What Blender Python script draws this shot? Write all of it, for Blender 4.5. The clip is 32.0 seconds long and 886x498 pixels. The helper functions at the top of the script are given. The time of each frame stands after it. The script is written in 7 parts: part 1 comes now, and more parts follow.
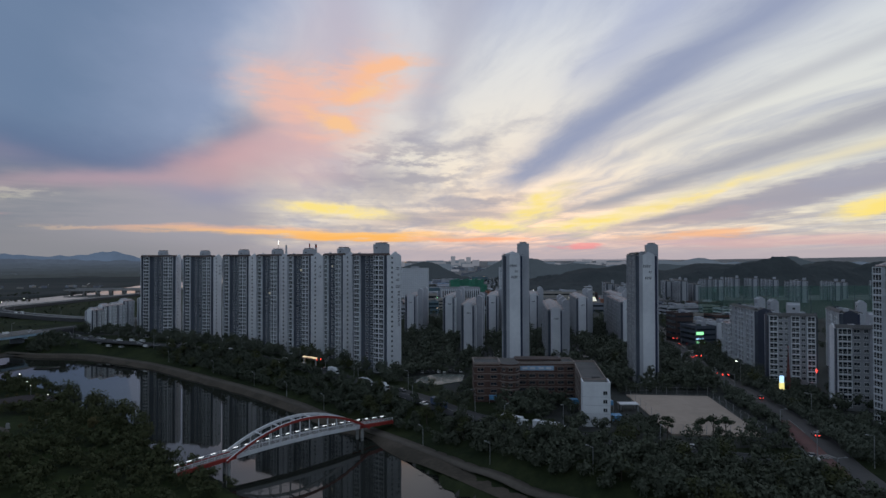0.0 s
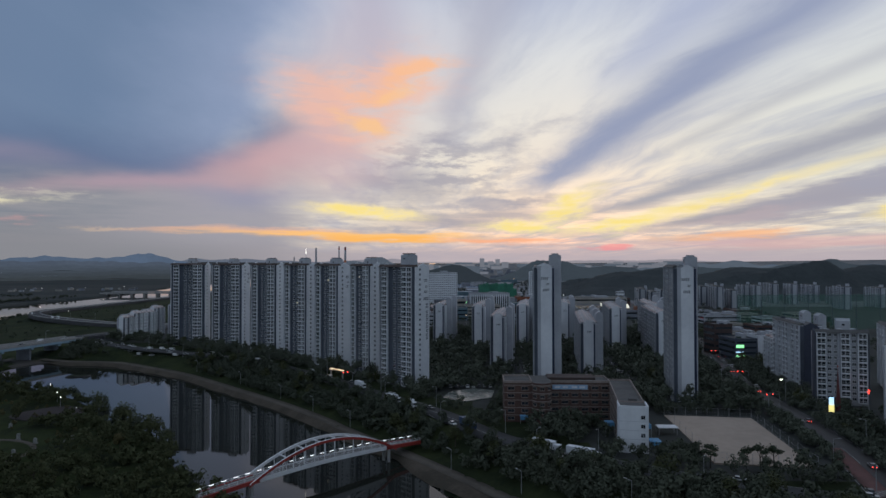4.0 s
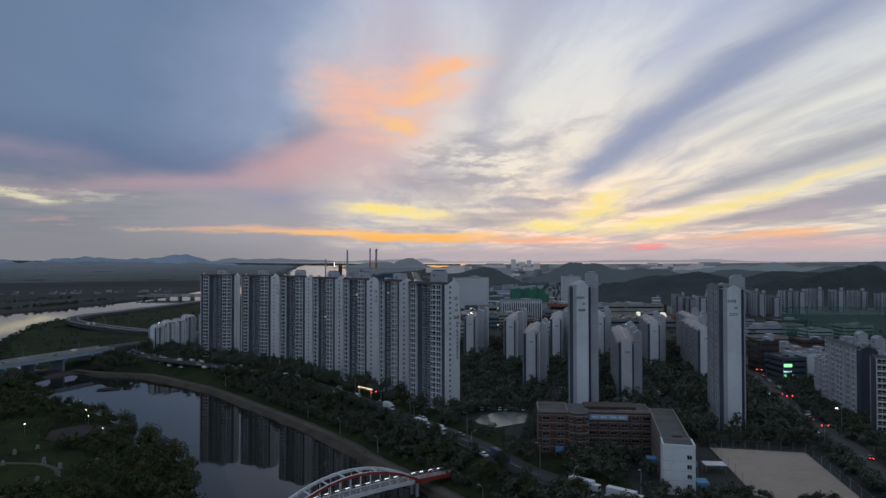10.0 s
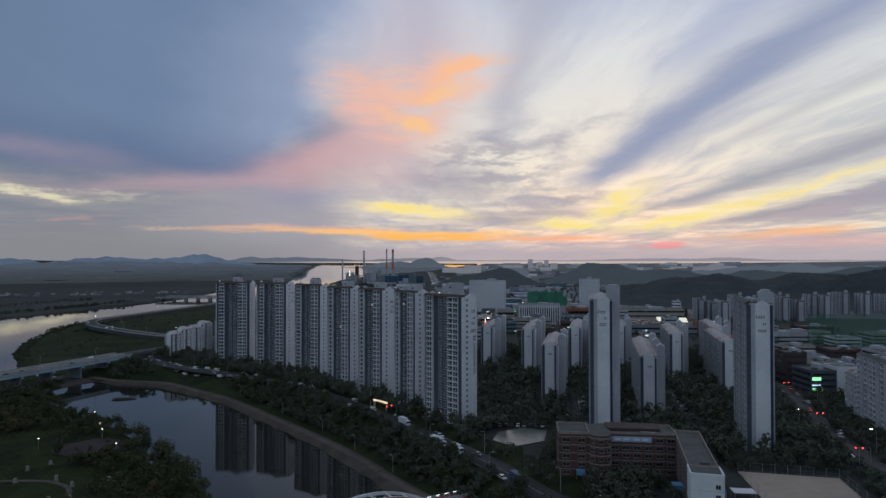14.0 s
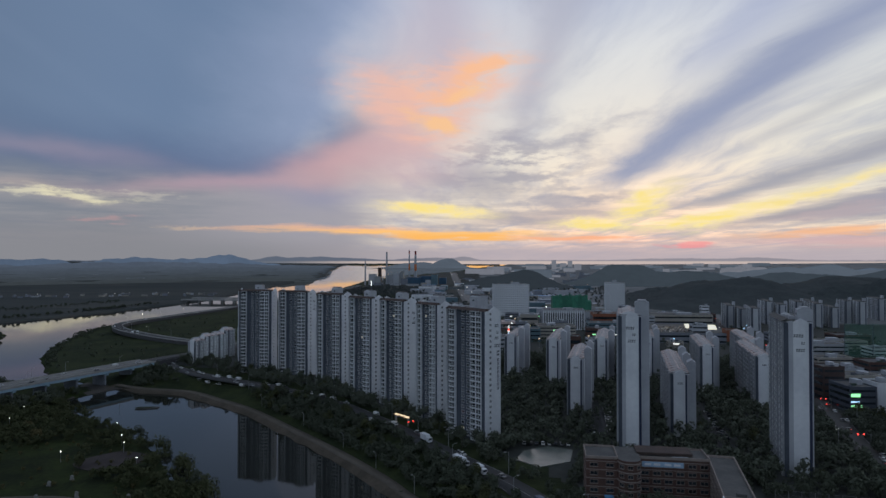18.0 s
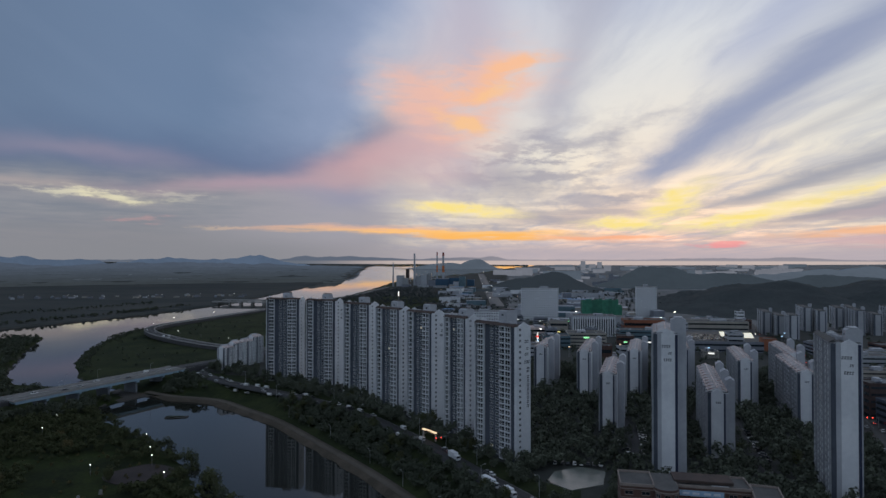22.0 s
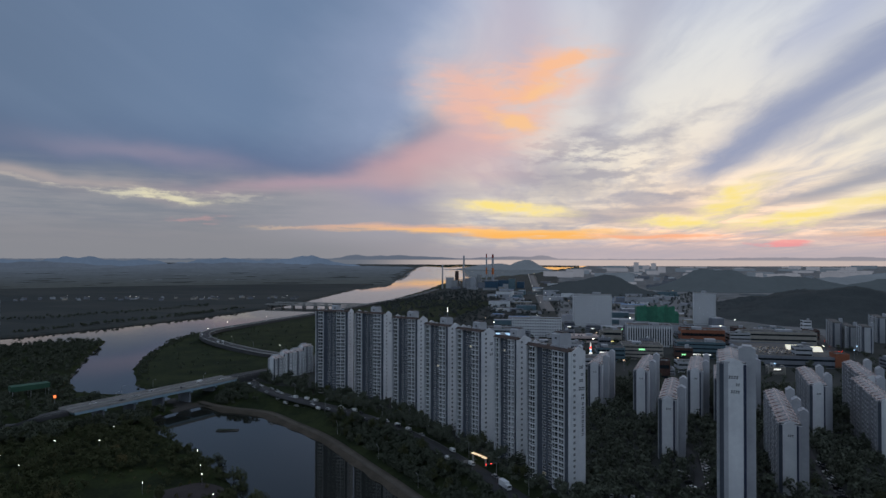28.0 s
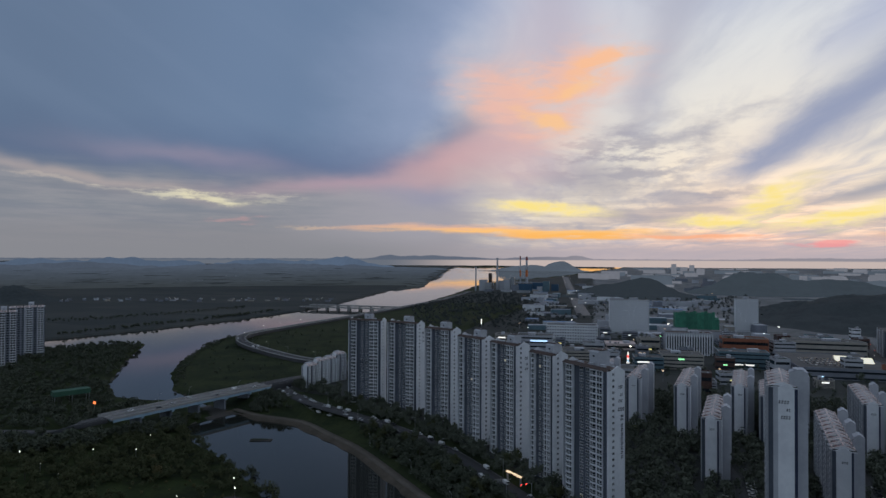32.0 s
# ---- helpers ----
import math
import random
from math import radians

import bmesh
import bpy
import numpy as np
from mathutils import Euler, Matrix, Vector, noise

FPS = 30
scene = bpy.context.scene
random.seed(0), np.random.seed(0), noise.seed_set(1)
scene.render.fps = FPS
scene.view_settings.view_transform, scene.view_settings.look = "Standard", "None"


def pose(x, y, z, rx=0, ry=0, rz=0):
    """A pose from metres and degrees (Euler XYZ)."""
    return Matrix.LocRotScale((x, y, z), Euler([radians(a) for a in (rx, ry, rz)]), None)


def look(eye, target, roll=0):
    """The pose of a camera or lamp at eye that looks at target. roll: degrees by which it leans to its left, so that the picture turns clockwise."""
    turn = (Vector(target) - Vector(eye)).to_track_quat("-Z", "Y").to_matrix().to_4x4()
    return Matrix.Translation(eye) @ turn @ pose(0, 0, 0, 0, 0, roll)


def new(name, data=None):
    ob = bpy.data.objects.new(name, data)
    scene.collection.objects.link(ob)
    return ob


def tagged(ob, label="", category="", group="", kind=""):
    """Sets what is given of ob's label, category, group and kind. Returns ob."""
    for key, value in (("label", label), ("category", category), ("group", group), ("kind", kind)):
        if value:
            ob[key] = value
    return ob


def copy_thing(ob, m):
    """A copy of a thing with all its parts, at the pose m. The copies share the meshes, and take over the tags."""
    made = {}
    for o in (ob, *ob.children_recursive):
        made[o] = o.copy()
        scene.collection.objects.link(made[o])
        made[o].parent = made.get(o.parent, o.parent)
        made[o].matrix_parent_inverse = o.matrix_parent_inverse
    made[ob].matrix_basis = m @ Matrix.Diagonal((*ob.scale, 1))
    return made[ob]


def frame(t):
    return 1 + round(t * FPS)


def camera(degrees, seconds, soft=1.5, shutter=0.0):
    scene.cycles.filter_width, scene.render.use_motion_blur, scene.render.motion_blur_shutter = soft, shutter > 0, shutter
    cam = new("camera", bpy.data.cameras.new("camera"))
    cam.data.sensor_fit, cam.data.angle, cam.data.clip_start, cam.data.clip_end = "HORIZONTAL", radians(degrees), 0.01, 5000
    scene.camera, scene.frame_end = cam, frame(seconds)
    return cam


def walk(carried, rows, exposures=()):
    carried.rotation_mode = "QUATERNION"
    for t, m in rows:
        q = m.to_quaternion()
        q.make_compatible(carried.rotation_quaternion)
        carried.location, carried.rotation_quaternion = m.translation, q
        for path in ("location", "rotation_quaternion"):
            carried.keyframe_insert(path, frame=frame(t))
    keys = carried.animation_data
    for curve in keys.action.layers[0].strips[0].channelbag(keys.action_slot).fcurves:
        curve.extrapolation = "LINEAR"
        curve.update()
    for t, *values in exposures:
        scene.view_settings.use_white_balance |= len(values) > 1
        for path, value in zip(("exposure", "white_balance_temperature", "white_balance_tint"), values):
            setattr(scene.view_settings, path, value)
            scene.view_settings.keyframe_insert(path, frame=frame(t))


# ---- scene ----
cam = camera(70.73, 32.0)
# seconds, place in metres, then pitch, roll and yaw in degrees
PATH = [
    (0.0, 0.00, 0.00, 65.15, 0.894, 0.128, -0.000),
    (1.0, 0.01, 2.30, 66.62, 0.914, 0.104, 0.714),
    (2.0, 0.01, 4.54, 68.07, 0.921, 0.099, 1.416),
    (3.0, 0.02, 6.70, 69.54, 0.972, 0.105, 2.035),
    (3.5, -0.01, 7.71, 70.29, 0.996, 0.099, 2.343),
    (5.5, -0.21, 11.70, 73.30, 1.027, 0.056, 3.552),
    (6.0, -0.28, 12.70, 74.07, 1.036, 0.054, 3.845),
    (7.0, -0.40, 14.68, 75.62, 1.035, 0.051, 4.443),
    (8.0, -0.45, 16.70, 77.25, 1.015, 0.057, 4.814),
    (9.0, -0.51, 18.70, 78.96, 0.985, 0.056, 5.136),
    (10.0, -0.62, 20.68, 80.73, 0.966, 0.052, 5.493),
    (11.0, -0.79, 22.59, 82.52, 0.943, 0.054, 5.804),
    (12.0, -0.99, 24.44, 84.29, 0.900, 0.044, 6.194),
    (13.0, -1.17, 26.29, 86.07, 0.884, 0.054, 6.586),
    (14.0, -1.35, 28.16, 87.86, 0.844, 0.075, 7.018),
    (14.5, -1.47, 29.09, 88.73, 0.833, 0.077, 7.239),
    (16.5, -1.93, 32.80, 92.15, 0.829, 0.050, 8.262),
    (17.0, -2.05, 33.71, 93.01, 0.835, 0.032, 8.525),
    (18.0, -2.31, 35.48, 94.74, 0.818, 0.020, 9.103),
    (19.0, -2.61, 37.18, 96.54, 0.816, 0.028, 9.753),
    (20.0, -2.93, 38.83, 98.36, 0.821, 0.005, 10.372),
    (21.0, -3.29, 40.49, 100.18, 0.791, -0.013, 11.000),
    (22.0, -3.69, 42.13, 102.00, 0.783, -0.036, 11.651),
    (23.0, -4.12, 43.78, 103.83, 0.753, -0.029, 12.329),
    (24.0, -4.53, 45.45, 105.66, 0.720, -0.030, 13.068),
    (25.0, -4.95, 47.15, 107.48, 0.703, -0.027, 13.813),
    (25.5, -5.16, 48.00, 108.37, 0.700, -0.047, 14.192),
    (27.5, -6.05, 51.39, 111.90, 0.694, -0.085, 15.779),
    (28.0, -6.26, 52.23, 112.78, 0.695, -0.084, 16.171),
    (29.0, -6.72, 53.89, 114.50, 0.699, -0.089, 16.963),
    (30.0, -7.27, 55.51, 116.22, 0.714, -0.135, 17.735),
    (31.0, -7.86, 57.07, 118.03, 0.712, -0.143, 18.507),
    (32.0, -8.45, 58.62, 119.92, 0.699, -0.183, 19.229),
]
walk(cam, [(t, pose(x, y, z, 90 + p, r, w)) for t, x, y, z, p, r, w in PATH])


# ---- light: dusk sky with broken cloud, sun just gone down behind the cloud bank ----
def lin(r, g, b):
    return tuple(((c / 255 + 0.055) / 1.055) ** 2.4 if c > 10 else c / 3294 for c in (r, g, b))


class Nodes:
    """Short ways to write node arithmetic."""

    def __init__(self, tree):
        self.tree = tree

    def add(self, kind, **props):
        n = self.tree.nodes.new(kind)
        if "operation" in props:
            n.operation, n.use_clamp = props["operation"], props["use_clamp"]
        if "blend_type" in props:
            n.data_type, n.blend_type = props["data_type"], props["blend_type"]
        if "interpolation_type" in props:
            n.interpolation_type = props["interpolation_type"]
        if "sky_type" in props:
            n.sky_type, n.sun_disc = props["sky_type"], props["sun_disc"]
        if "distance" in props:
            n.distance = props["distance"]
        return n

    def put(self, sock, v):
        if isinstance(v, (int, float)):
            sock.default_value = v
        elif isinstance(v, (tuple, list)):
            sock.default_value = (*v, 1.0)[: len(sock.default_value)]
        else:
            self.tree.links.new(v, sock)

    def m(self, op, a, b=0.0, c=0.0, clamp=False):
        n = self.add("ShaderNodeMath", operation=op, use_clamp=clamp)
        for s, v in zip(n.inputs, (a, b, c)):
            self.put(s, v)
        return n.outputs[0]

    def mix(self, f, a, b, kind="MIX"):
        n = self.add("ShaderNodeMix", data_type="RGBA", blend_type=kind)
        self.put(n.inputs[0], f)
        self.put(n.inputs[6], a)
        self.put(n.inputs[7], b)
        return n.outputs[2]

    def ramp(self, v, lo, hi):
        n = self.add("ShaderNodeMapRange", interpolation_type="SMOOTHSTEP")
        self.put(n.inputs[0], v)
        n.inputs[1].default_value, n.inputs[2].default_value = lo, hi
        return n.outputs[0]

    def xyz(self, x, y, z=0.0):
        n = self.add("ShaderNodeCombineXYZ")
        for s, v in zip(n.inputs, (x, y, z)):
            self.put(s, v)
        return n.outputs[0]

    def noise(self, vec, scale, detail=4.0, rough=0.55, distortion=0.0):
        n = self.add("ShaderNodeTexNoise")
        self.put(n.inputs["Vector"], vec)
        n.inputs["Scale"].default_value, n.inputs["Detail"].default_value = scale, detail
        n.inputs["Roughness"].default_value, n.inputs["Distortion"].default_value = rough, distortion
        return n.outputs[0]


def make_world():
    world = bpy.data.worlds.new("dusk_sky")
    scene.world = world
    world.use_nodes = True
    tree = world.node_tree
    tree.nodes.clear()
    k = Nodes(tree)
    sky = k.add("ShaderNodeTexSky", sky_type="NISHITA", sun_disc=False)
    sky.sun_elevation, sky.sun_rotation = radians(1.0), radians(8)
    way = k.add("ShaderNodeTexCoord").outputs["Generated"]
    sep = k.add("ShaderNodeSeparateXYZ")
    tree.links.new(way, sep.inputs[0])
    X, Y, Z = sep.outputs
    az = k.m("MULTIPLY", k.m("ARCTAN2", X, Y), 57.2958)
    el = k.m("MULTIPLY", k.m("ARCSINE", Z), 57.2958)
    # the cloud deck as a flat sheet: streaks run towards the west
    zz = k.m("MAXIMUM", k.m("ADD", Z, 0.03), 0.02)
    u = k.m("DIVIDE", X, zz)
    v = k.m("DIVIDE", Y, zz)
    a = radians(SKY_TURN)
    us = k.m("ADD", k.m("MULTIPLY", u, math.cos(a)), k.m("MULTIPLY", v, math.sin(a)))
    vs = k.m("SUBTRACT", k.m("MULTIPLY", v, math.cos(a)), k.m("MULTIPLY", u, math.sin(a)))
    bend = k.noise(k.xyz(us, vs, 3.0), 0.35, 3.0)
    ub = k.m("ADD", us, k.m("MULTIPLY", k.m("SUBTRACT", bend, 0.5), 1.1))
    streak = k.noise(k.xyz(k.m("MULTIPLY", ub, 1.0), k.m("MULTIPLY", vs, 0.13), 1.7), 1.25, 6.0, 0.58, 0.25)
    fine = k.noise(k.xyz(k.m("MULTIPLY", ub, 1.0), k.m("MULTIPLY", vs, 0.3), 7.7), 3.4, 7.0, 0.62, 0.3)
    # warped angles for soft, uneven cloud edges
    w1 = k.noise(k.xyz(k.m("MULTIPLY", az, 0.05), k.m("MULTIPLY", el, 0.1), 2.0), 3.0, 6.0, 0.6)
    w2 = k.noise(k.xyz(k.m("MULTIPLY", az, 0.05), k.m("MULTIPLY", el, 0.1), 9.0), 3.0, 6.0, 0.6)
    wa = k.m("ADD", az, k.m("MULTIPLY", k.m("SUBTRACT", w1, 0.5), 13.0))
    we = k.m("ADD", el, k.m("MULTIPLY", k.m("SUBTRACT", w2, 0.5), 6.0))
    puff = k.noise(k.xyz(k.m("MULTIPLY", az, 0.04), k.m("MULTIPLY", el, 0.13), 5.0), 6.0, 7.0, 0.62)
    flat = k.noise(k.xyz(k.m("MULTIPLY", az, 0.03), k.m("MULTIPLY", el, 0.28), 11.0), 5.0, 7.0, 0.6)

    def blob(a0, e0, sa, se, turn=0.0, A=None, E=None):
        dx, dy = k.m("SUBTRACT", A or wa, a0), k.m("SUBTRACT", E or we, e0)
        c, s = math.cos(radians(turn)), math.sin(radians(turn))
        p = k.m("ADD", k.m("MULTIPLY", dx, c), k.m("MULTIPLY", dy, s))
        q = k.m("SUBTRACT", k.m("MULTIPLY", dy, c), k.m("MULTIPLY", dx, s))
        r = k.m("ADD", k.m("POWER", k.m("DIVIDE", k.m("ABSOLUTE", p), sa), 2.0), k.m("POWER", k.m("DIVIDE", k.m("ABSOLUTE", q), se), 2.0))
        return k.m("EXPONENT", k.m("MULTIPLY", r, -1.0))

    # soft warp for broad cloud forms
    g1 = k.noise(k.xyz(k.m("MULTIPLY", az, 0.05), k.m("MULTIPLY", el, 0.09), 4.0), 1.6, 4.0, 0.5)
    g2 = k.noise(k.xyz(k.m("MULTIPLY", az, 0.05), k.m("MULTIPLY", el, 0.09), 14.0), 1.6, 4.0, 0.5)
    sa_ = k.m("ADD", az, k.m("MULTIPLY", k.m("SUBTRACT", g1, 0.5), 9.0))
    se_ = k.m("ADD", el, k.m("MULTIPLY", k.m("SUBTRACT", g2, 0.5), 4.0))

    def soft(a0, e0, sa, se, turn=0.0):
        return blob(a0, e0, sa, se, turn, sa_, se_)

    def lane(u0, w, lo, hi):
        """A streak of the cloud sheet: constant across, from near to far."""
        q = k.m("DIVIDE", k.m("SUBTRACT", k.m("ADD", ul, k.m("MULTIPLY", k.m("SUBTRACT", fine, 0.5), 1.1 * w)), u0), w)
        return k.m("MULTIPLY", k.m("EXPONENT", k.m("MULTIPLY", k.m("MULTIPLY", q, q), -1.0)), k.m("MULTIPLY", k.ramp(vs, hi * 1.35, hi), k.ramp(vs, lo * 0.6, lo)))

    ul = k.m("ADD", us, k.m("MULTIPLY", k.m("SUBTRACT", bend, 0.5), 0.22))
    # clear air and thin white veil
    base = k.mix(k.ramp(el, 2.0, 24.0), lin(220, 220, 207), lin(209, 215, 222))
    base = k.mix(0.03, base, sky.outputs[0], "ADD")
    # high blue shows through where the veil thins out
    base = k.mix(k.m("MULTIPLY", k.ramp(streak, 0.44, 0.66), 0.66), base, lin(168, 174, 194))
    base = k.mix(k.m("MULTIPLY", k.ramp(fine, 0.46, 0.76), 0.35), base, lin(176, 181, 196))
    base = k.mix(k.m("MULTIPLY", k.ramp(k.m("ADD", el, k.m("MULTIPLY", streak, 12.0)), 22.0, 32.0), 0.6), base, lin(158, 171, 205))
    # long slate streaks that fan out from the sunset
    base = k.mix(k.m("MULTIPLY", lane(1.42, 0.24, 1.9, 5.8), 0.85), base, lin(140, 151, 182))
    base = k.mix(k.m("MULTIPLY", lane(1.05, 0.13, 1.2, 2.6), 0.5), base, lin(150, 162, 200))
    base = k.mix(k.m("MULTIPLY", lane(2.05, 0.10, 2.0, 4.2), 0.45), base, lin(165, 168, 182))
    base = k.mix(k.m("MULTIPLY", lane(3.02, 0.31, 2.6, 7.5), 0.9), base, lin(158, 160, 173))
    base = k.mix(k.m("MULTIPLY", lane(4.9, 0.50, 3.0, 10.0), 0.95), base, lin(158, 155, 164))
    base = k.mix(k.m("MULTIPLY", lane(0.30, 0.12, 1.2, 3.6), 0.6), base, lin(168, 170, 188))
    base = k.mix(k.m("MULTIPLY", lane(-0.15, 0.10, 1.2, 3.0), 0.55), base, lin(172, 172, 194))
    # small grey puffs low in the west
    low = k.m("MULTIPLY", k.ramp(puff, 0.44, 0.60), blob(-3.5, 8.4, 8.0, 3.4))
    base = k.mix(k.m("MULTIPLY", low, 0.85), base, lin(164, 161, 172))
    base = k.mix(k.m("MULTIPLY", blob(-0.6, 10.4, 4.2, 0.8, -8), 0.75), base, lin(166, 165, 177))
    base = k.mix(k.m("MULTIPLY", blob(6.0, 11.8, 3.0, 0.6, 14), 0.5), base, lin(172, 172, 184))
    base = k.mix(k.m("MULTIPLY", soft(-6.5, 6.8, 4.5, 1.5, 0), 0.8), base, lin(162, 160, 172))
    base = k.mix(k.m("MULTIPLY", blob(4.5, 5.1, 4.0, 0.5, 2), 0.7), base, lin(164, 158, 168))
    base = k.mix(k.m("MULTIPLY", soft(-1.0, 3.6, 9.0, 0.8, 2), 0.7), base, lin(166, 158, 167))
    base = k.mix(k.m("MULTIPLY", k.m("MULTIPLY", k.ramp(flat, 0.38, 0.60), k.ramp(el, 8.0, 3.0)), 0.6), base, lin(166, 162, 170))
    # lilac and peach glow round the burning patch
    base = k.mix(k.m("MULTIPLY", soft(-9.5, 18.5, 7.5, 6.0), 0.72), base, lin(192, 184, 198))
    base = k.mix(k.m("MULTIPLY", soft(-13.5, 12.5, 4.6, 5.0), 0.7), base, lin(208, 180, 178))
    # the slate-blue cloud bank in the south-west
    side = k.m("ADD", k.m("SUBTRACT", sa_, k.m("MULTIPLY", k.m("SUBTRACT", se_, 14.0), 0.25)), k.m("MULTIPLY", k.m("SUBTRACT", fine, 0.5), 4.0))
    dip = k.m("MULTIPLY", k.ramp(az, -26.0, -14.0), 3.2)
    under = k.m("ADD", k.m("SUBTRACT", k.m("ADD", 6.3, dip), k.m("MULTIPLY", k.ramp(az, -40.0, -56.0), -0.5)), 0.0)
    edge = k.m("SUBTRACT", k.m("ADD", se_, k.m("MULTIPLY", k.m("SUBTRACT", w2, 0.5), 1.0)), under)
    mass = k.m("MULTIPLY", k.ramp(side, -12.5, -22.5), k.ramp(edge, -0.7, 1.9))
    blue = k.mix(k.ramp(side, -15.0, -34.0), lin(150, 164, 194), lin(105, 127, 158))
    blue = k.mix(k.m("MULTIPLY", k.ramp(edge, 6.0, 0.5), 0.75), blue, lin(86, 104, 138))
    blue = k.mix(k.m("MULTIPLY", k.ramp(az, -34.0, -54.0), 0.6), blue, lin(88, 107, 133))
    shaft = k.noise(k.xyz(k.m("ADD", k.m("MULTIPLY", az, 0.05), k.m("MULTIPLY", el, 0.09)), k.m("MULTIPLY", az, 0.012), 31.0), 2.2, 3.0, 0.5)
    blue = k.mix(k.m("MULTIPLY", k.ramp(shaft, 0.46, 0.76), 0.09), blue, lin(138, 156, 186))
    # under it, layered grey cloud down to the horizon
    deck = k.m("MULTIPLY", k.ramp(sa_, -12.5, -19.0), k.ramp(edge, 5.0, 1.6))
    grey = k.mix(k.ramp(flat, 0.36, 0.64), lin(123, 129, 141), lin(140, 142, 150))
    grey = k.mix(k.m("MULTIPLY", k.ramp(el, 4.2, 1.5), 0.6), grey, lin(134, 133, 139))
    grey = k.mix(k.m("MULTIPLY", k.ramp(az, -38.0, -20.0), 0.8), grey, lin(164, 161, 171))
    base = k.mix(k.m("MULTIPLY", deck, 0.96), base, grey)
    base = k.mix(k.m("MULTIPLY", mass, 0.98), base, blue)
    base = k.mix(k.m("MULTIPLY", soft(-18.5, 5.7, 6.0, 1.1, -3), 0.7), base, lin(141, 147, 172))
    # pink edge of the bank
    base = k.mix(k.m("MULTIPLY", soft(-28.0, 6.5, 12.0, 0.7, 3), 0.6), base, lin(186, 156, 168))
    base = k.mix(k.m("MULTIPLY", soft(-17.8, 9.0, 5.2, 1.7, 18), 0.72), base, lin(206, 164, 168))
    base = k.mix(k.m("MULTIPLY", soft(-50.5, 6.6, 9.0, 0.42, -9), 0.6), base, lin(184, 170, 166))
    base = k.mix(k.m("MULTIPLY", soft(-42.0, 8.4, 9.0, 0.8, -3), 0.45), base, lin(164, 150, 166))
    base = k.mix(k.m("MULTIPLY", soft(-13.2, 9.6, 4.6, 3.6, 20), 0.5), base, lin(212, 178, 182))
    # burning orange patches
    rag = k.noise(k.xyz(k.m("ADD", k.m("MULTIPLY", az, 0.09), k.m("MULTIPLY", el, 0.10)), k.m("SUBTRACT", k.m("MULTIPLY", el, 0.34), k.m("MULTIPLY", az, 0.02)), 21.0), 2.0, 6.0, 0.6, 0.5)
    rag = k.m("ADD", 0.32, k.m("MULTIPLY", k.ramp(rag, 0.28, 0.68), 0.8))
    for a0, e0, sa, se, t, f, c in ((-12.8, 13.5, 5.6, 2.5, -22, 0.74, (240, 188, 170)), (-7.4, 16.0, 5.0, 2.8, 8, 0.74, (243, 190, 168)), (-5.0, 17.0, 2.6, 0.9, 4, 0.7, (254, 192, 142)), (-8.2, 15.2, 2.6, 1.0, 20, 0.5, (254, 190, 140)),
                                    (-10.4, 12.4, 2.4, 0.65, -18, 0.6, (255, 202, 130)), (-6.8, 15.0, 2.0, 0.6, 14, 0.4, (255, 204, 136))):
        base = k.mix(k.m("MULTIPLY", k.ramp(k.m("MULTIPLY", blob(a0, e0, sa, se, t, k.m("ADD", k.m("MULTIPLY", wa, 0.55), k.m("MULTIPLY", az, 0.45)), k.m("ADD", k.m("MULTIPLY", we, 0.55), k.m("MULTIPLY", el, 0.45))), rag), 0.0, 0.72), f), base, lin(*c))
    base = k.mix(k.m("MULTIPLY", k.m("MULTIPLY", k.ramp(vs, 13.0, 6.0), lane(3.62, 0.16, 3.0, 10.0)), 0.6), base, lin(244, 232, 190))
    # yellow light between the low clouds
    fibre = k.ramp(k.m("ADD", k.m("MULTIPLY", fine, 0.55), k.m("MULTIPLY", flat, 0.45)), 0.38, 0.62)
    lit_a = k.m("ADD", k.m("MULTIPLY", wa, 0.5), k.m("MULTIPLY", az, 0.5))
    lit_e = k.m("ADD", k.m("MULTIPLY", we, 0.42), k.m("MULTIPLY", el, 0.58))
    for a0, e0, sa, se, t, f in ((-9.8, 4.4, 4.6, 0.55, -6, 0.95), (8.8, 4.6, 3.2, 1.0, 24, 0.9), (4.3, 3.1, 3.4, 0.36, 0, 0.9),
                                 (20.0, 4.7, 8.0, 0.5, 16.5, 0.72), (13.2, 3.3, 4.5, 0.48, 8, 0.95), (13.4, 2.9, 1.0, 0.22, 4, 0.9)):
        torn = k.m("MULTIPLY", blob(a0, e0, sa * 1.08, se * 1.15, t, lit_a, lit_e), k.m("ADD", 0.62, k.m("MULTIPLY", fibre, 0.62)))
        base = k.mix(k.m("MULTIPLY", k.ramp(torn, 0.06, 0.75), 0.9 * f), base, lin(251, 232, 172))
        base = k.mix(k.m("MULTIPLY", k.ramp(torn, 0.45, 1.05), 0.62 * f), base, lin(255, 228, 112))
    # the grey-mauve cloud under the long streak, with one more yellow gap below it
    for a0, e0, sa, se, t, f, c in ((28.5, 4.7, 6.4, 1.15, 13, 0.9, (166, 163, 174)), (34.5, 6.3, 4.5, 1.0, 12, 0.85, (164, 164, 178)), (23.0, 3.5, 5.0, 0.5, 6, 0.6, (186, 170, 174)),
                                    (35.2, 4.1, 3.6, 0.62, 15, 0.95, (253, 231, 150)), (35.8, 4.0, 2.6, 0.36, 15, 0.6, (255, 228, 116)), (1.0, 4.9, 4.4, 0.75, 0, 0.7, (168, 165, 176))):
        torn = k.m("MULTIPLY", blob(a0, e0, sa, se, t, lit_a, lit_e), k.m("ADD", 0.7, k.m("MULTIPLY", fibre, 0.5)))
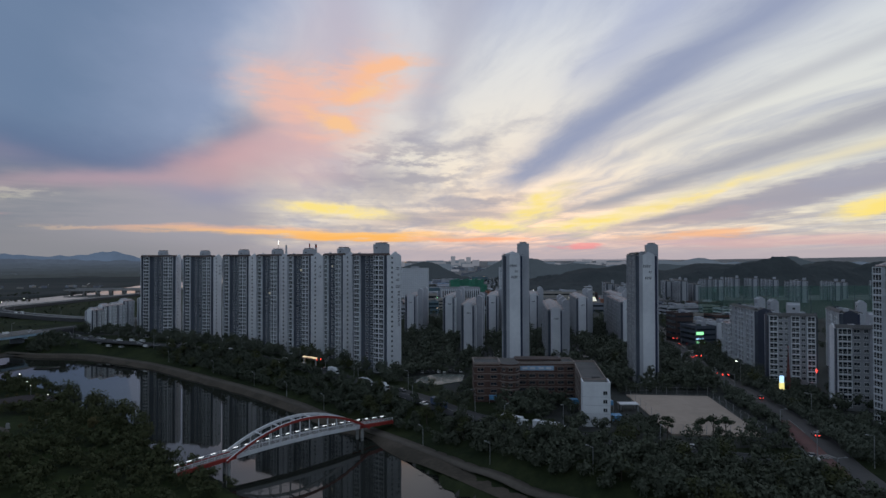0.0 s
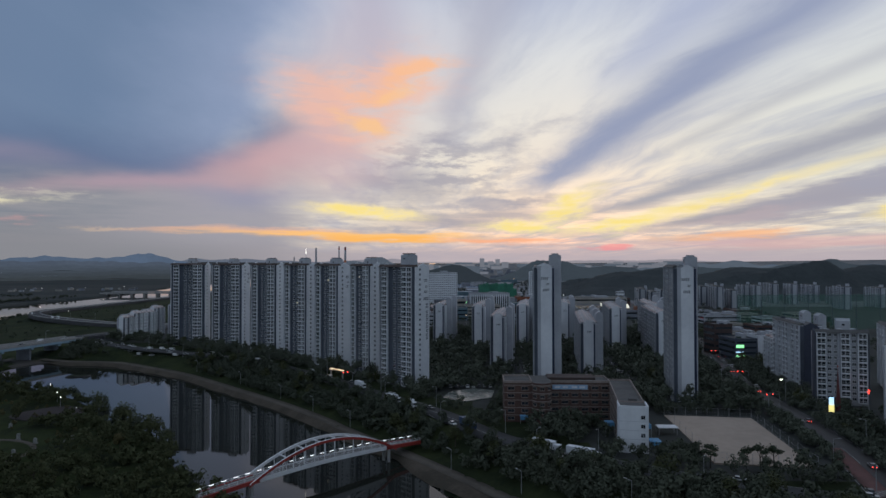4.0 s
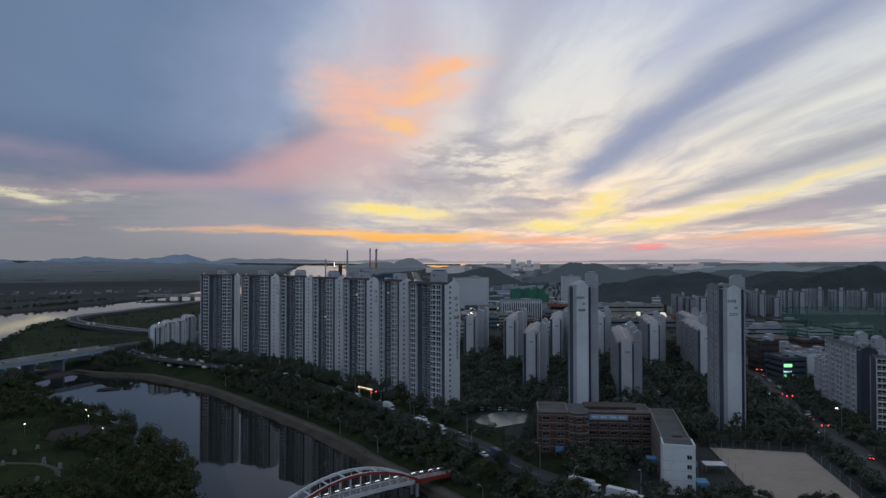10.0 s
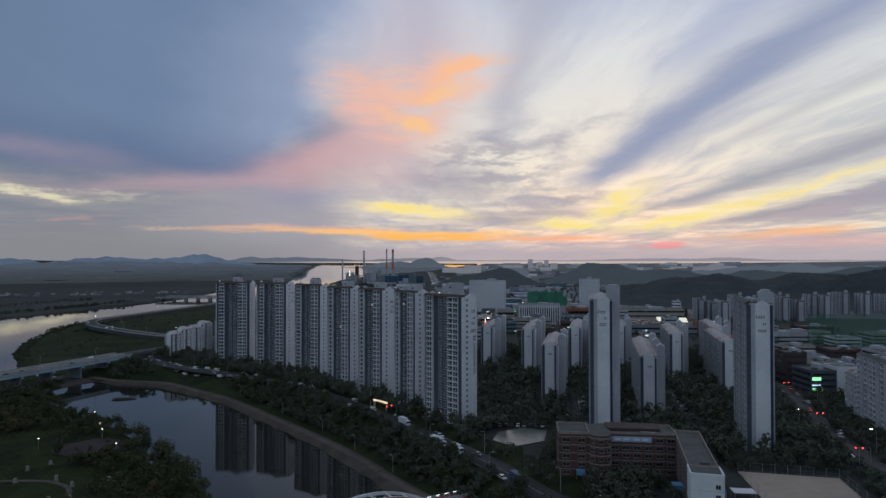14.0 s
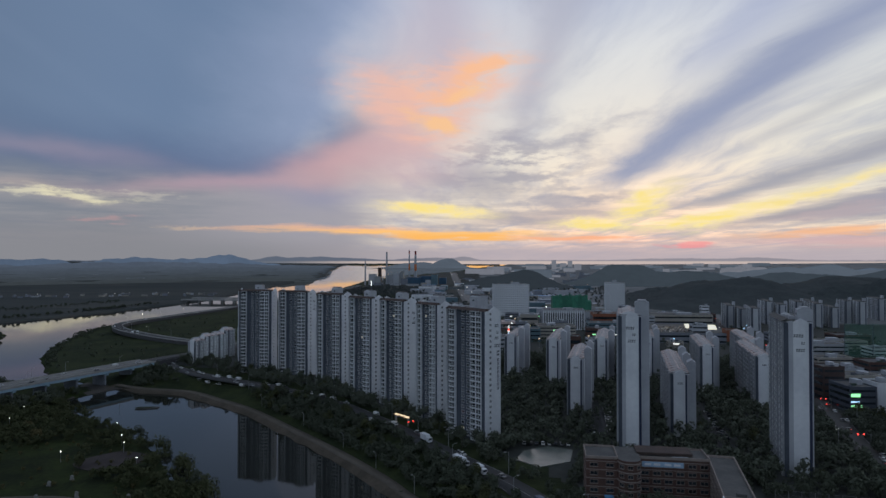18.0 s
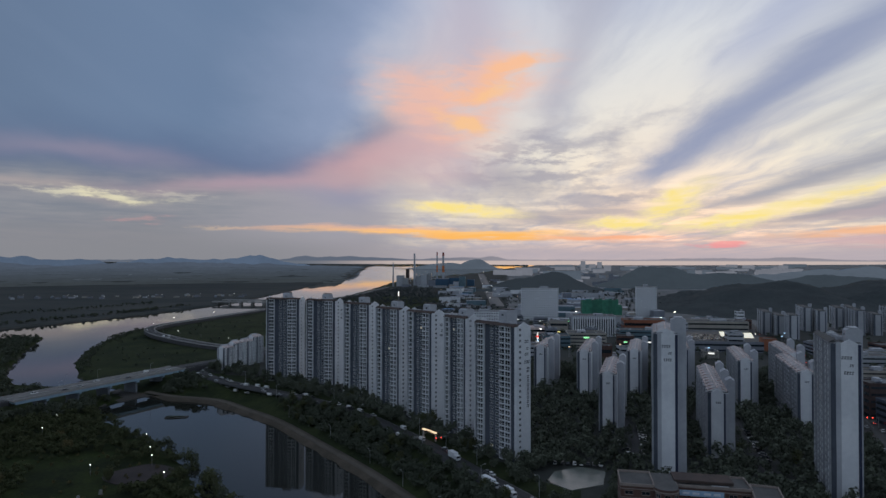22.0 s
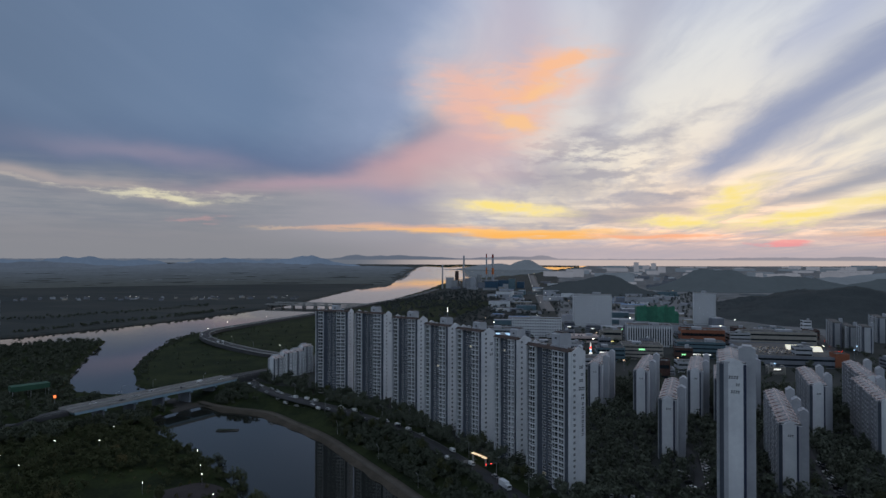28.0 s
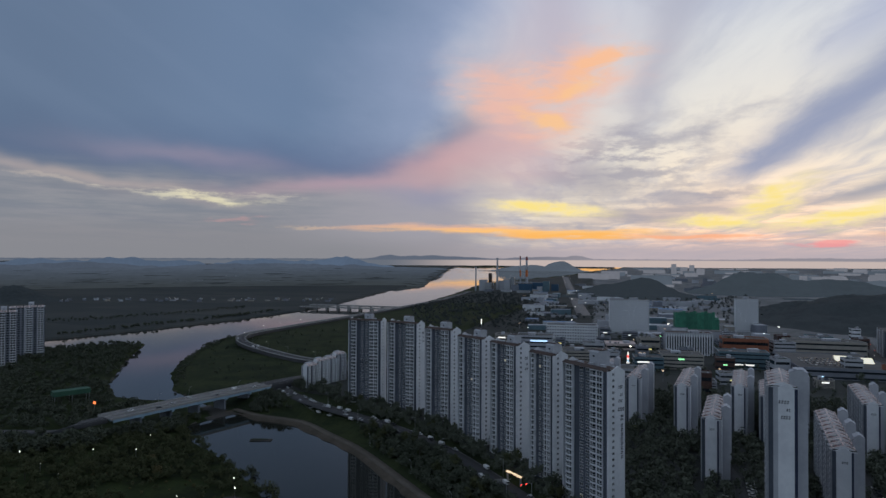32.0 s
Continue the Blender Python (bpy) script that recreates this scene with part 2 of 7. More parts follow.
        base = k.mix(k.m("MULTIPLY", k.ramp(torn, 0.1, 0.75), f), base, lin(*c))
    for a0, e0, sa, se, t, f, c in ((-41.0, 5.15, 5.0, 0.34, -3, 0.75, (222, 216, 190)), (-39.0, 5.0, 2.4, 0.36, -8, 0.6, (232, 224, 188)), (-46.5, 5.5, 2.6, 0.16, -4, 0.6, (205, 198, 184)),
                                    (-36.0, 5.2, 3.4, 0.26, 2, 0.45, (206, 200, 186)), (-51.0, 5.9, 4.5, 0.22, -8, 0.5, (190, 180, 172)), (-37.8, 3.1, 2.6, 0.26, 0, 0.45, (196, 152, 152)),
                                    (-31.0, 2.6, 3.0, 0.13, 0, 0.4, (206, 184, 160))):
        frayed = k.m("MULTIPLY", blob(a0, e0, sa, se, t, None, k.m("ADD", el, k.m("MULTIPLY", k.m("SUBTRACT", puff, 0.5), 2.2))), k.m("ADD", 0.4, k.ramp(flat, 0.38, 0.62)))
        base = k.mix(k.m("MULTIPLY", k.ramp(frayed, 0.05, 1.0), f), base, lin(*c))
    # the horizon: grey-pink haze with the orange afterglow band above it
    haze = k.ramp(el, 2.6, 0.2)
    base = k.mix(k.m("MULTIPLY", haze, 0.93), base, k.mix(k.ramp(az, -30.0, -2.0), lin(136, 137, 143), lin(182, 171, 178)))
    for a0, e0, sa, se, t, f, c in ((-11.5, 2.35, 14.0, 0.30, -1, 0.95, (255, 196, 120)), (-8.0, 1.95, 8.0, 0.30, -1.5, 0.95, (255, 186, 96)),
                                    (3.0, 1.75, 5.5, 0.26, -1, 0.85, (252, 178, 136)), (-20.0, 2.7, 10.0, 0.25, 0, 0.5, (236, 184, 156)),
                                    (22.0, 2.1, 6.0, 0.34, 2, 0.8, (250, 186, 136)), (12.0, 1.15, 1.7, 0.24, 0, 0.75, (246, 148, 150)),
                                    (28.0, 1.4, 14.0, 0.55, 0, 0.5, (222, 174, 172))):
        base = k.mix(k.m("MULTIPLY", k.ramp(blob(a0, e0, sa, se, t, None, k.m("ADD", el, k.m("MULTIPLY", k.m("SUBTRACT", flat, 0.5), 1.5))), 0.1, 0.9), f), base, lin(*c))
    # the far sea and its low headlands, many kilometres away
    shore = k.m("ADD", -0.27, k.m("MULTIPLY", k.noise(k.xyz(az, 0.0, 47.0), 1.3, 4.0, 0.6), 0.16))
    for a0, e0, wd in ((-20.2, 0.30, 1.1), (-22.0, 0.24, 1.0), (-24.2, 0.34, 1.2), (-18.2, 0.20, 1.2), (-16.2, 0.12, 1.2), (-7.2, 0.30, 1.1), (-9.6, 0.2, 1.3), (-12.0, 0.14, 1.6), (9.0, 0.10, 2.0), (12.5, 0.14, 2.4), (17.5, 0.22, 2.4)):
        q = k.m("DIVIDE", k.m("SUBTRACT", az, a0), wd)
        shore = k.m("ADD", shore, k.m("MULTIPLY", k.m("EXPONENT", k.m("MULTIPLY", k.m("MULTIPLY", q, q), -1.0)), e0))
    base = k.mix(k.m("MULTIPLY", k.ramp(el, -0.22, -0.30), 0.9), base, k.mix(k.ramp(az, -25.0, -14.0), lin(98, 106, 118), lin(196, 180, 174)))
    front = k.m("MULTIPLY", k.ramp(k.m("SUBTRACT", el, shore), 0.035, -0.035), k.ramp(el, -0.34, -0.24))
    base = k.mix(k.m("MULTIPLY", front, 0.9), base, k.mix(k.ramp(az, -17.0, -4.0), lin(84, 95, 112), lin(138, 136, 145)))
    # away from the sunset the evening sky is a plain blue-grey; below the horizon dark land
    back = k.m("MULTIPLY", k.ramp(k.m("ABSOLUTE", k.m("SUBTRACT", az, -8.0)), 52.0, 100.0), k.ramp(el, 70.0, 40.0))
    plain = k.mix(k.ramp(el, 0.0, 35.0), lin(158, 174, 190), lin(150, 168, 190))
    base = k.mix(back, base, plain)
    base = k.mix(k.ramp(el, 32.0, 55.0), base, lin(157, 170, 190))
    base = k.mix(k.ramp(el, -1.4, -2.2), base, lin(70, 72, 78))
    bg = k.add("ShaderNodeBackground")
    k.put(bg.inputs[0], base)
    bg.inputs[1].default_value = SKY_STRENGTH
    out = k.add("ShaderNodeOutputWorld")
    tree.links.new(bg.outputs[0], out.inputs[0])


SKY_TURN = 6.0
SKY_STRENGTH = 1.0
make_world()
sun = new("afterglow_sun", bpy.data.lights.new("afterglow_sun", "SUN"))
sun.data.energy, sun.data.angle, sun.data.color = 0.06, radians(70), (1.0, 0.82, 0.68)
sun.matrix_world = look((140, 1000, 60), (0, 0, 0))


# ---- materials ----
def mat(name, c1, c2=None, scale=1.0, rough=0.8, metal=0.0, bump=0.0, fine=0.0, rand=0.0, stain=0.0, spec=0.4):
    """Two-scale mottled colour with optional relief and a shift from piece to piece."""
    M = bpy.data.materials.new(name)
    M.use_nodes = True
    t = M.node_tree
    b = t.nodes["Principled BSDF"]
    k = Nodes(t)
    b.inputs["Roughness"].default_value, b.inputs["Metallic"].default_value = rough, metal
    b.inputs["Specular IOR Level"].default_value = spec
    c2 = c2 or tuple(0.72 * c for c in c1)
    co = k.add("ShaderNodeTexCoord").outputs["Object"]
    big = k.noise(co, scale, 5.0, 0.6)
    small = k.noise(co, scale * 9.0, 4.0, 0.6)
    col = k.mix(k.ramp(k.m("ADD", k.m("MULTIPLY", big, 0.65), k.m("MULTIPLY", small, 0.35)), 0.36, 0.64), c1, c2)
    if stain:
        st = k.add("ShaderNodeMapping")
        st.inputs["Scale"].default_value = (1.0, 1.0, 0.06)
        t.links.new(co, st.inputs[0])
        col = k.mix(k.m("MULTIPLY", k.ramp(k.noise(st.outputs[0], scale * 3.0, 4.0), 0.5, 0.75), stain), col, tuple(0.45 * c for c in c1))
    if rand:
        r = k.add("ShaderNodeObjectInfo").outputs["Random"]
        h = k.add("ShaderNodeHueSaturation")
        k.put(h.inputs["Value"], k.m("ADD", k.m("MULTIPLY", r, 2 * rand), 1.0 - rand))
        k.put(h.inputs["Color"], col)
        col = h.outputs[0]
    k.put(b.inputs["Base Color"], col)
    if bump:
        bn = k.add("ShaderNodeBump")
        bn.inputs["Strength"].default_value, bn.inputs["Distance"].default_value = bump, 0.3
        k.put(bn.inputs["Height"], k.noise(co, fine or scale * 6, 5.0))
        t.links.new(bn.outputs[0], b.inputs["Normal"])
    return M


def glow(name, c, strength):
    M = bpy.data.materials.new(name)
    M.use_nodes = True
    b = M.node_tree.nodes["Principled BSDF"]
    b.inputs["Base Color"].default_value = (*c, 1)
    b.inputs["Emission Color"].default_value = (*c, 1)
    b.inputs["Emission Strength"].default_value = strength
    return M


def leaf_mat(name, c1, c2):
    M = bpy.data.materials.new(name)
    M.use_nodes = True
    t = M.node_tree
    b = t.nodes["Principled BSDF"]
    k = Nodes(t)
    g = k.add("ShaderNodeNewGeometry").outputs["Random Per Island"]
    r = k.add("ShaderNodeObjectInfo").outputs["Random"]
    big = k.noise(k.add("ShaderNodeNewGeometry").outputs["Position"], 0.03, 3.0)
    f = k.m("ADD", k.m("MULTIPLY", g, 0.5), k.m("ADD", k.m("MULTIPLY", r, 0.3), k.m("MULTIPLY", big, 0.4)), clamp=True)
    k.put(b.inputs["Base Color"], k.mix(f, c1, c2))
    b.inputs["Roughness"].default_value = 0.75
    b.inputs["Specular IOR Level"].default_value = 0.04
    return M


def water_mat():
    M = bpy.data.materials.new("river_water")
    M.use_nodes = True
    t = M.node_tree
    b = t.nodes["Principled BSDF"]
    k = Nodes(t)
    b.inputs["Base Color"].default_value = (0.017, 0.018, 0.015, 1)
    b.inputs["IOR"].default_value = 1.25
    pos = k.add("ShaderNodeNewGeometry").outputs["Position"]
    k.put(b.inputs["Roughness"], k.m("ADD", k.m("MULTIPLY", k.ramp(k.noise(pos, 0.012, 3.0), 0.4, 0.7), 0.035), 0.015))
    bn = k.add("ShaderNodeBump")
    bn.inputs["Strength"].default_value, bn.inputs["Distance"].default_value = 0.018, 0.2
    k.put(bn.inputs["Height"], k.noise(pos, 0.5, 4.0))
    k.put(bn.inputs["Normal"], k.xyz(0.0, 0.0, 1.0))
    t.links.new(bn.outputs[0], b.inputs["Normal"])
    return M


def field_mat():
    """Rice fields: long plots of slightly different growth, their grey lifted for painted haze."""
    M = bpy.data.materials.new("rice_plain")
    M.use_nodes = True
    t = M.node_tree
    b = t.nodes["Principled BSDF"]
    k = Nodes(t)
    pos = k.add("ShaderNodeNewGeometry").outputs["Position"]
    mp = k.add("ShaderNodeMapping")
    mp.inputs["Rotation"].default_value, mp.inputs["Scale"].default_value = (0, 0, 0.35), (0.0045, 0.013, 0.0)
    t.links.new(pos, mp.inputs[0])
    v = k.add("ShaderNodeTexVoronoi", distance="CHEBYCHEV")
    t.links.new(mp.outputs[0], v.inputs["Vector"])
    v.inputs["Scale"].default_value, v.inputs["Randomness"].default_value = 1.0, 0.5
    sep = k.add("ShaderNodeSeparateColor")
    t.links.new(v.outputs["Color"], sep.inputs[0])
    col = k.mix(sep.outputs[0], (0.042, 0.048, 0.047), (0.066, 0.068, 0.063))
    col = k.mix(k.m("MULTIPLY", k.ramp(k.noise(pos, 0.0025, 5.0), 0.4, 0.65), 0.6), col, (0.036, 0.042, 0.042))
    k.put(b.inputs["Base Color"], col)
    b.inputs["Roughness"].default_value = 0.95
    b.inputs["Specular IOR Level"].default_value = 0.04
    return M


# stain-streaked grey paint; on the distant slabs the grey stands in for haze
FARPAINT = mat("streaked_grey_paint", (0.38, 0.39, 0.41), (0.30, 0.31, 0.33), 0.06, 0.85, stain=0.2, rand=0.15)
WHITE = mat("white_wall_paint", (0.66, 0.67, 0.69), (0.56, 0.57, 0.60), 0.06, 0.85, stain=0.22, rand=0.03)
OFFGREY = mat("grey_balcony_paint", (0.36, 0.37, 0.39), (0.28, 0.29, 0.315), 0.2, 0.85, rand=0.10, stain=0.2)
OFFWHITE = mat("balcony_paint", (0.66, 0.675, 0.70), (0.56, 0.575, 0.60), 0.2, 0.85, rand=0.10, stain=0.2)
GREYWALL = mat("grey_wall_paint", (0.20, 0.215, 0.25), (0.16, 0.17, 0.20), 0.08, 0.85, stain=0.2)
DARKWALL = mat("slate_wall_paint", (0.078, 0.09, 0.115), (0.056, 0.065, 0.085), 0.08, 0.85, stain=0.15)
BLUEWALL = mat("navy_stripe_paint", (0.03, 0.038, 0.075), (0.024, 0.03, 0.058), 0.1, 0.8)
MIDWALL = mat("pale_grey_paint", (0.40, 0.41, 0.44), (0.33, 0.34, 0.37), 0.06, 0.85, stain=0.2)
GLASS = mat("window_glass", (0.014, 0.018, 0.022), (0.03, 0.035, 0.042), 0.4, 0.1, rand=0.5, spec=0.5)
LITGLASS = glow("lit_window", (1.0, 0.86, 0.6), 0.2)
FRAME = mat("window_frame_white", (0.62, 0.63, 0.65), rough=0.6)
ROOFTILE = mat("brown_roof", (0.075, 0.05, 0.042), (0.045, 0.033, 0.03), 0.3, 0.85, bump=0.3)
PINKROOF = mat("rose_roof_slab", (0.60, 0.49, 0.46), (0.46, 0.36, 0.33), 0.25, 0.85, rand=0.15)
ROSEDARK = mat("rose_roof_field", (0.20, 0.12, 0.11), (0.13, 0.08, 0.075), 0.25, 0.9, rand=0.15)
ROOFGREY = mat("roof_concrete", (0.095, 0.092, 0.09), (0.06, 0.06, 0.06), 0.12, 0.9, stain=0.0, bump=0.1)
ROOFGREEN = mat("green_roof_coating", (0.05, 0.075, 0.06), (0.035, 0.05, 0.045), 0.1, 0.85)
BRICK = mat("red_brick", (0.10, 0.055, 0.045), (0.072, 0.04, 0.034), 0.35, 0.9, bump=0.2, stain=0.2)
BRICKBAND = mat("pale_band", (0.26, 0.215, 0.19), (0.20, 0.165, 0.15), 0.3, 0.9)
SIGN = mat("dark_lettering", (0.06, 0.065, 0.08), rough=0.7)
ASPHALT = mat("asphalt", (0.042, 0.042, 0.044), (0.03, 0.03, 0.032), 0.08, 0.9, bump=0.1)
PAVE = mat("pavement_slabs", (0.17, 0.16, 0.155), (0.12, 0.115, 0.11), 0.15, 0.9)
PATH_EARTH = mat("promenade_surface", (0.11, 0.096, 0.08), (0.078, 0.068, 0.057), 0.08, 0.95, spec=0.1)
REDROAD = mat("red_bus_lane", (0.14, 0.065, 0.058), (0.10, 0.05, 0.045), 0.1, 0.9)
MARK = mat("road_marking", (0.30, 0.30, 0.29), (0.16, 0.16, 0.155), 0.5, 0.8)
SAND = mat("sports_ground_sand", (0.36, 0.29, 0.235), (0.29, 0.235, 0.19), 0.03, 0.95, bump=0.1)
GRASS = mat("rough_grass", (0.034, 0.042, 0.018), (0.015, 0.021, 0.011), 0.03, 0.95, bump=0.5, fine=0.8, spec=0.06)
LAWN = mat("park_lawn", (0.028, 0.038, 0.013), (0.013, 0.017, 0.009), 0.05, 0.95, bump=0.4, fine=0.7, spec=0.06)
PLAIN = field_mat()
# mottled paving, made paler to paint haze over the far town ground
YARD = mat("hazed_industrial_paving", (0.15, 0.155, 0.16), (0.07, 0.075, 0.075), 0.012, 0.95)
TOWNGROUND = mat("town_ground", (0.05, 0.053, 0.05), (0.034, 0.037, 0.034), 0.02, 0.95, spec=0.1)
MUD = mat("river_bed", (0.05, 0.045, 0.04), rough=0.9)
# woods colour lifted towards grey-blue, so the base colour carries some haze
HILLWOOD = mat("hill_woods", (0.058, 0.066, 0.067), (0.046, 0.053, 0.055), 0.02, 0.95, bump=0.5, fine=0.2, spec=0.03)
CONC = mat("bridge_concrete", (0.33, 0.32, 0.31), (0.25, 0.245, 0.24), 0.1, 0.9, stain=0.2)
REDSTEEL = mat("red_bridge_steel", (0.30, 0.035, 0.028), (0.24, 0.03, 0.025), 0.3, 0.5)
WHITESTEEL = mat("white_bridge_steel", (0.62, 0.62, 0.63), (0.52, 0.52, 0.53), 0.3, 0.5)
BLUESTEEL = mat("pale_blue_girder", (0.27, 0.39, 0.48), (0.22, 0.32, 0.41), 0.2, 0.6)
STEEL = mat("galvanised_steel", (0.32, 0.33, 0.34), (0.25, 0.26, 0.27), 0.5, 0.5, 0.4)
RUBBER = mat("tyre_rubber", (0.02, 0.02, 0.02), rough=0.9)
BARK = mat("bark", (0.06, 0.048, 0.038), (0.04, 0.032, 0.026), 0.8, 0.95, bump=0.4)
LEAF = leaf_mat("broad_leaves", (0.042, 0.052, 0.027), (0.072, 0.074, 0.036))
LEAF2 = leaf_mat("dark_leaves", (0.050, 0.060, 0.045), (0.076, 0.084, 0.060))
# paler copy of the dark leaves, with haze mixed in for trees further off
LEAF4 = leaf_mat("hazed_dark_leaves", (0.066, 0.078, 0.062), (0.092, 0.101, 0.075))
LEAF3 = leaf_mat("autumn_leaves", (0.065, 0.064, 0.032), (0.105, 0.088, 0.042))
PINE = leaf_mat("pine_needles", (0.028, 0.040, 0.028), (0.046, 0.058, 0.034))
WATER = water_mat()
LAMPGLOW = glow("lamp_white", (1.0, 0.93, 0.8), 8.0)
VILLAGEGLOW = glow("village_lamp_light", (1.0, 0.95, 0.85), 1.6)
RAILGLOW = glow("rail_lamp", (0.95, 0.97, 1.0), 1.1)
REDGLOW = glow("red_light", (1.0, 0.06, 0.04), 3.5)
GREENGLOW = glow("green_sign", (0.35, 1.0, 0.45), 1.2)
YELLOWGLOW = glow("yellow_sign", (1.0, 0.85, 0.3), 0.9)
WHITEGLOW = glow("white_sign", (1.0, 0.97, 0.9), 1.0)
BLUEGLOW = glow("blue_sign", (0.45, 0.7, 1.0), 1.3)
WARMGLOW = glow("warm_sign", (1.0, 0.72, 0.45), 0.9)


# ---- mesh helpers ----
class MB:
    """Collects corners and faces of one mesh."""

    def __init__(self):
        self.v, self.f, self.m, self.mats = [], [], [], []

    def slot(self, M):
        if M not in self.mats:
            self.mats.append(M)
        return self.mats.index(M)

    def face(self, pts, M):
        n = len(self.v)
        self.v += [tuple(p) for p in pts]
        self.f.append(tuple(range(n, n + len(pts))))
        self.m.append(self.slot(M))
        return self

    def box(self, x0, x1, y0, y1, z0, z1, M):
        n, s = len(self.v), self.slot(M)
        self.v += [(x, y, z) for z in (z0, z1) for x, y in ((x0, y0), (x1, y0), (x1, y1), (x0, y1))]
        for q in ((3, 2, 1, 0), (4, 5, 6, 7), (0, 1, 5, 4), (1, 2, 6, 5), (2, 3, 7, 6), (3, 0, 4, 7)):
            self.f.append(tuple(n + i for i in q))
            self.m.append(s)
        return self

    def prism(self, ring, z0, z1, M, top=None):
        """An upright prism over a ring of (x, y), with its top in another material if given."""
        n, c, s = len(self.v), len(ring), self.slot(M)
        self.v += [(x, y, z0) for x, y in ring] + [(x, y, z1) for x, y in ring]
        for i in range(c):
            j = (i + 1) % c
            self.f.append((n + i, n + j, n + c + j, n + c + i))
            self.m.append(s)
        self.f.append(tuple(n + c + i for i in range(c)))
        self.m.append(self.slot(top or M))
        self.f.append(tuple(n + c - 1 - i for i in range(c)))
        self.m.append(s)
        return self

    def tube(self, p, q, r0, r1, M, sides=8):
        p, q = Vector(p), Vector(q)
        d = (q - p).normalized()
        a = d.orthogonal().normalized()
        b = d.cross(a)
        n, s = len(self.v), self.slot(M)
        for c, r in ((p, r0), (q, r1)):
            self.v += [tuple(c + r * (math.cos(2 * math.pi * i / sides) * a + math.sin(2 * math.pi * i / sides) * b)) for i in range(sides)]
        for i in range(sides):
            j = (i + 1) % sides
            self.f.append((n + i, n + j, n + sides + j, n + sides + i))
            self.m.append(s)
        self.f += [tuple(n + sides - 1 - i for i in range(sides)), tuple(n + sides + i for i in range(sides))]
        self.m += [s, s]
        return self

    def mesh(self, name):
        me = bpy.data.meshes.new(name)
        me.from_pydata(self.v, [], self.f)
        for M in self.mats:
            me.materials.append(M)
        me.polygons.foreach_set("material_index", self.m)
        me.update()
        return me


def part(name, shape, parent, label="", at=None):
    """Links a mesh as one object under a thing or a part."""
    ob = new(name, shape.mesh(name) if isinstance(shape, MB) else shape)
    ob.parent = parent
    if at is not None:
        ob.matrix_basis = at
    if label:
        ob["label"] = label
    return ob


def thing(name, label, category, at=None, group="", kind=""):
    ob = new(name)
    if at is not None:
        ob.matrix_basis = at
    return tagged(ob, label, category, group, kind)


def solid(name, shape, label, category, at=None, group="", kind=""):
    ob = new(name, shape.mesh(name) if isinstance(shape, MB) else shape)
    if at is not None:
        ob.matrix_basis = at
    return tagged(ob, label, category, group, kind)


def fast_mesh(name, verts, faces, mats, index=None):
    """A mesh from arrays; all faces have the same number of corners."""
    me = bpy.data.meshes.new(name)
    nv, nf, c = len(verts), len(faces), faces.shape[1]
    me.vertices.add(nv)
    me.vertices.foreach_set("co", np.asarray(verts, np.float32).ravel())
    me.loops.add(nf * c)
    me.loops.foreach_set("vertex_index", np.asarray(faces, np.int32).ravel())
    me.polygons.add(nf)
    me.polygons.foreach_set("loop_start", np.arange(0, nf * c, c, dtype=np.int32))
    for M in mats:
        me.materials.append(M)
    if index is not None:
        me.polygons.foreach_set("material_index", np.asarray(index, np.int32))
    me.update(calc_edges=True)
    me.validate()
    return me


# ---- the lie of the land ----
WATER_Z = -10.0
EAST_BANK = [(60, 120), (30, 165), (0, 202), (-14, 232), (-34, 263), (-47, 272), (-80, 313), (-124, 357), (-156, 386), (-202, 427), (-237, 450),
             (-273, 472), (-310, 476), (-343, 490), (-374, 499), (-400, 514), (-450, 539), (-520, 610), (-565, 678), (-625, 790), (-654, 870), (-658, 960),
             (-651, 1143), (-644, 1272), (-640, 1513), (-640, 1729), (-700, 2200), (-760, 2650)]
FAR_BANK = [(-1080, 3000), (-987, 2304), (-906, 1889), (-820, 1500), (-810, 1310), (-823, 1089), (-855, 906), (-888, 782), (-960, 640), (-1100, 500),
            (-1800, 300), (-2600, 200)]
PARK_BANK = [(-2600, 120), (-1800, 200), (-1050, 400), (-900, 560), (-800, 690), (-769, 748), (-719, 779), (-690, 740), (-627, 656), (-534, 545), (-475, 498),
             (-400, 506), (-374, 490), (-354, 478), (-345, 462), (-350, 444), (-320, 416), (-277, 393), (-217, 353), (-173, 308), (-144, 291), (-117, 252), (-96, 231), (-74, 213),
             (-61, 197), (-40, 160), (0, 100)]
SEA = [(-760, 2650), (-700, 3150), (-520, 3650), (-430, 4250), (-300, 4880), (-900, 4880), (-1500, 4800), (-1500, 4500), (-1080, 3000)]
RIVER = EAST_BANK + SEA[1:-1] + FAR_BANK + PARK_BANK
PARK = PARK_BANK[::-1] + [(-4900, 60), (-4900, -900), (0, -900)]
PLAINLAND = FAR_BANK + [(-4950, 100), (-4950, 4950), (-1500, 4950), (-1500, 4500)]
HILLS = [(-95, 2133, 56, 150, 70), (321, 2520, 76, 150, 90), (520, 2545, 48, 240, 80), (900, 2420, 44, 240, 100), (1350, 2450, 60, 320, 120), (760, 2750, 34, 220, 100), (1150, 2900, 52, 380, 120),
         (440, 1570, 50, 190, 210), (700, 1600, 54, 240, 220), (1000, 1640, 60, 220, 220), (300, 1640, 28, 90, 120),
         (743, 1430, 80, 110, 80), (640, 1450, 48, 110, 70), (880, 1470, 52, 150, 80), (1080, 1500, 60, 190, 90), (1340, 1520, 66, 180, 90),
         (-1700, 1290, 40, 90, 70), (-650, 4250, 62, 100, 60), (-850, 4230, 34, 170, 60)]


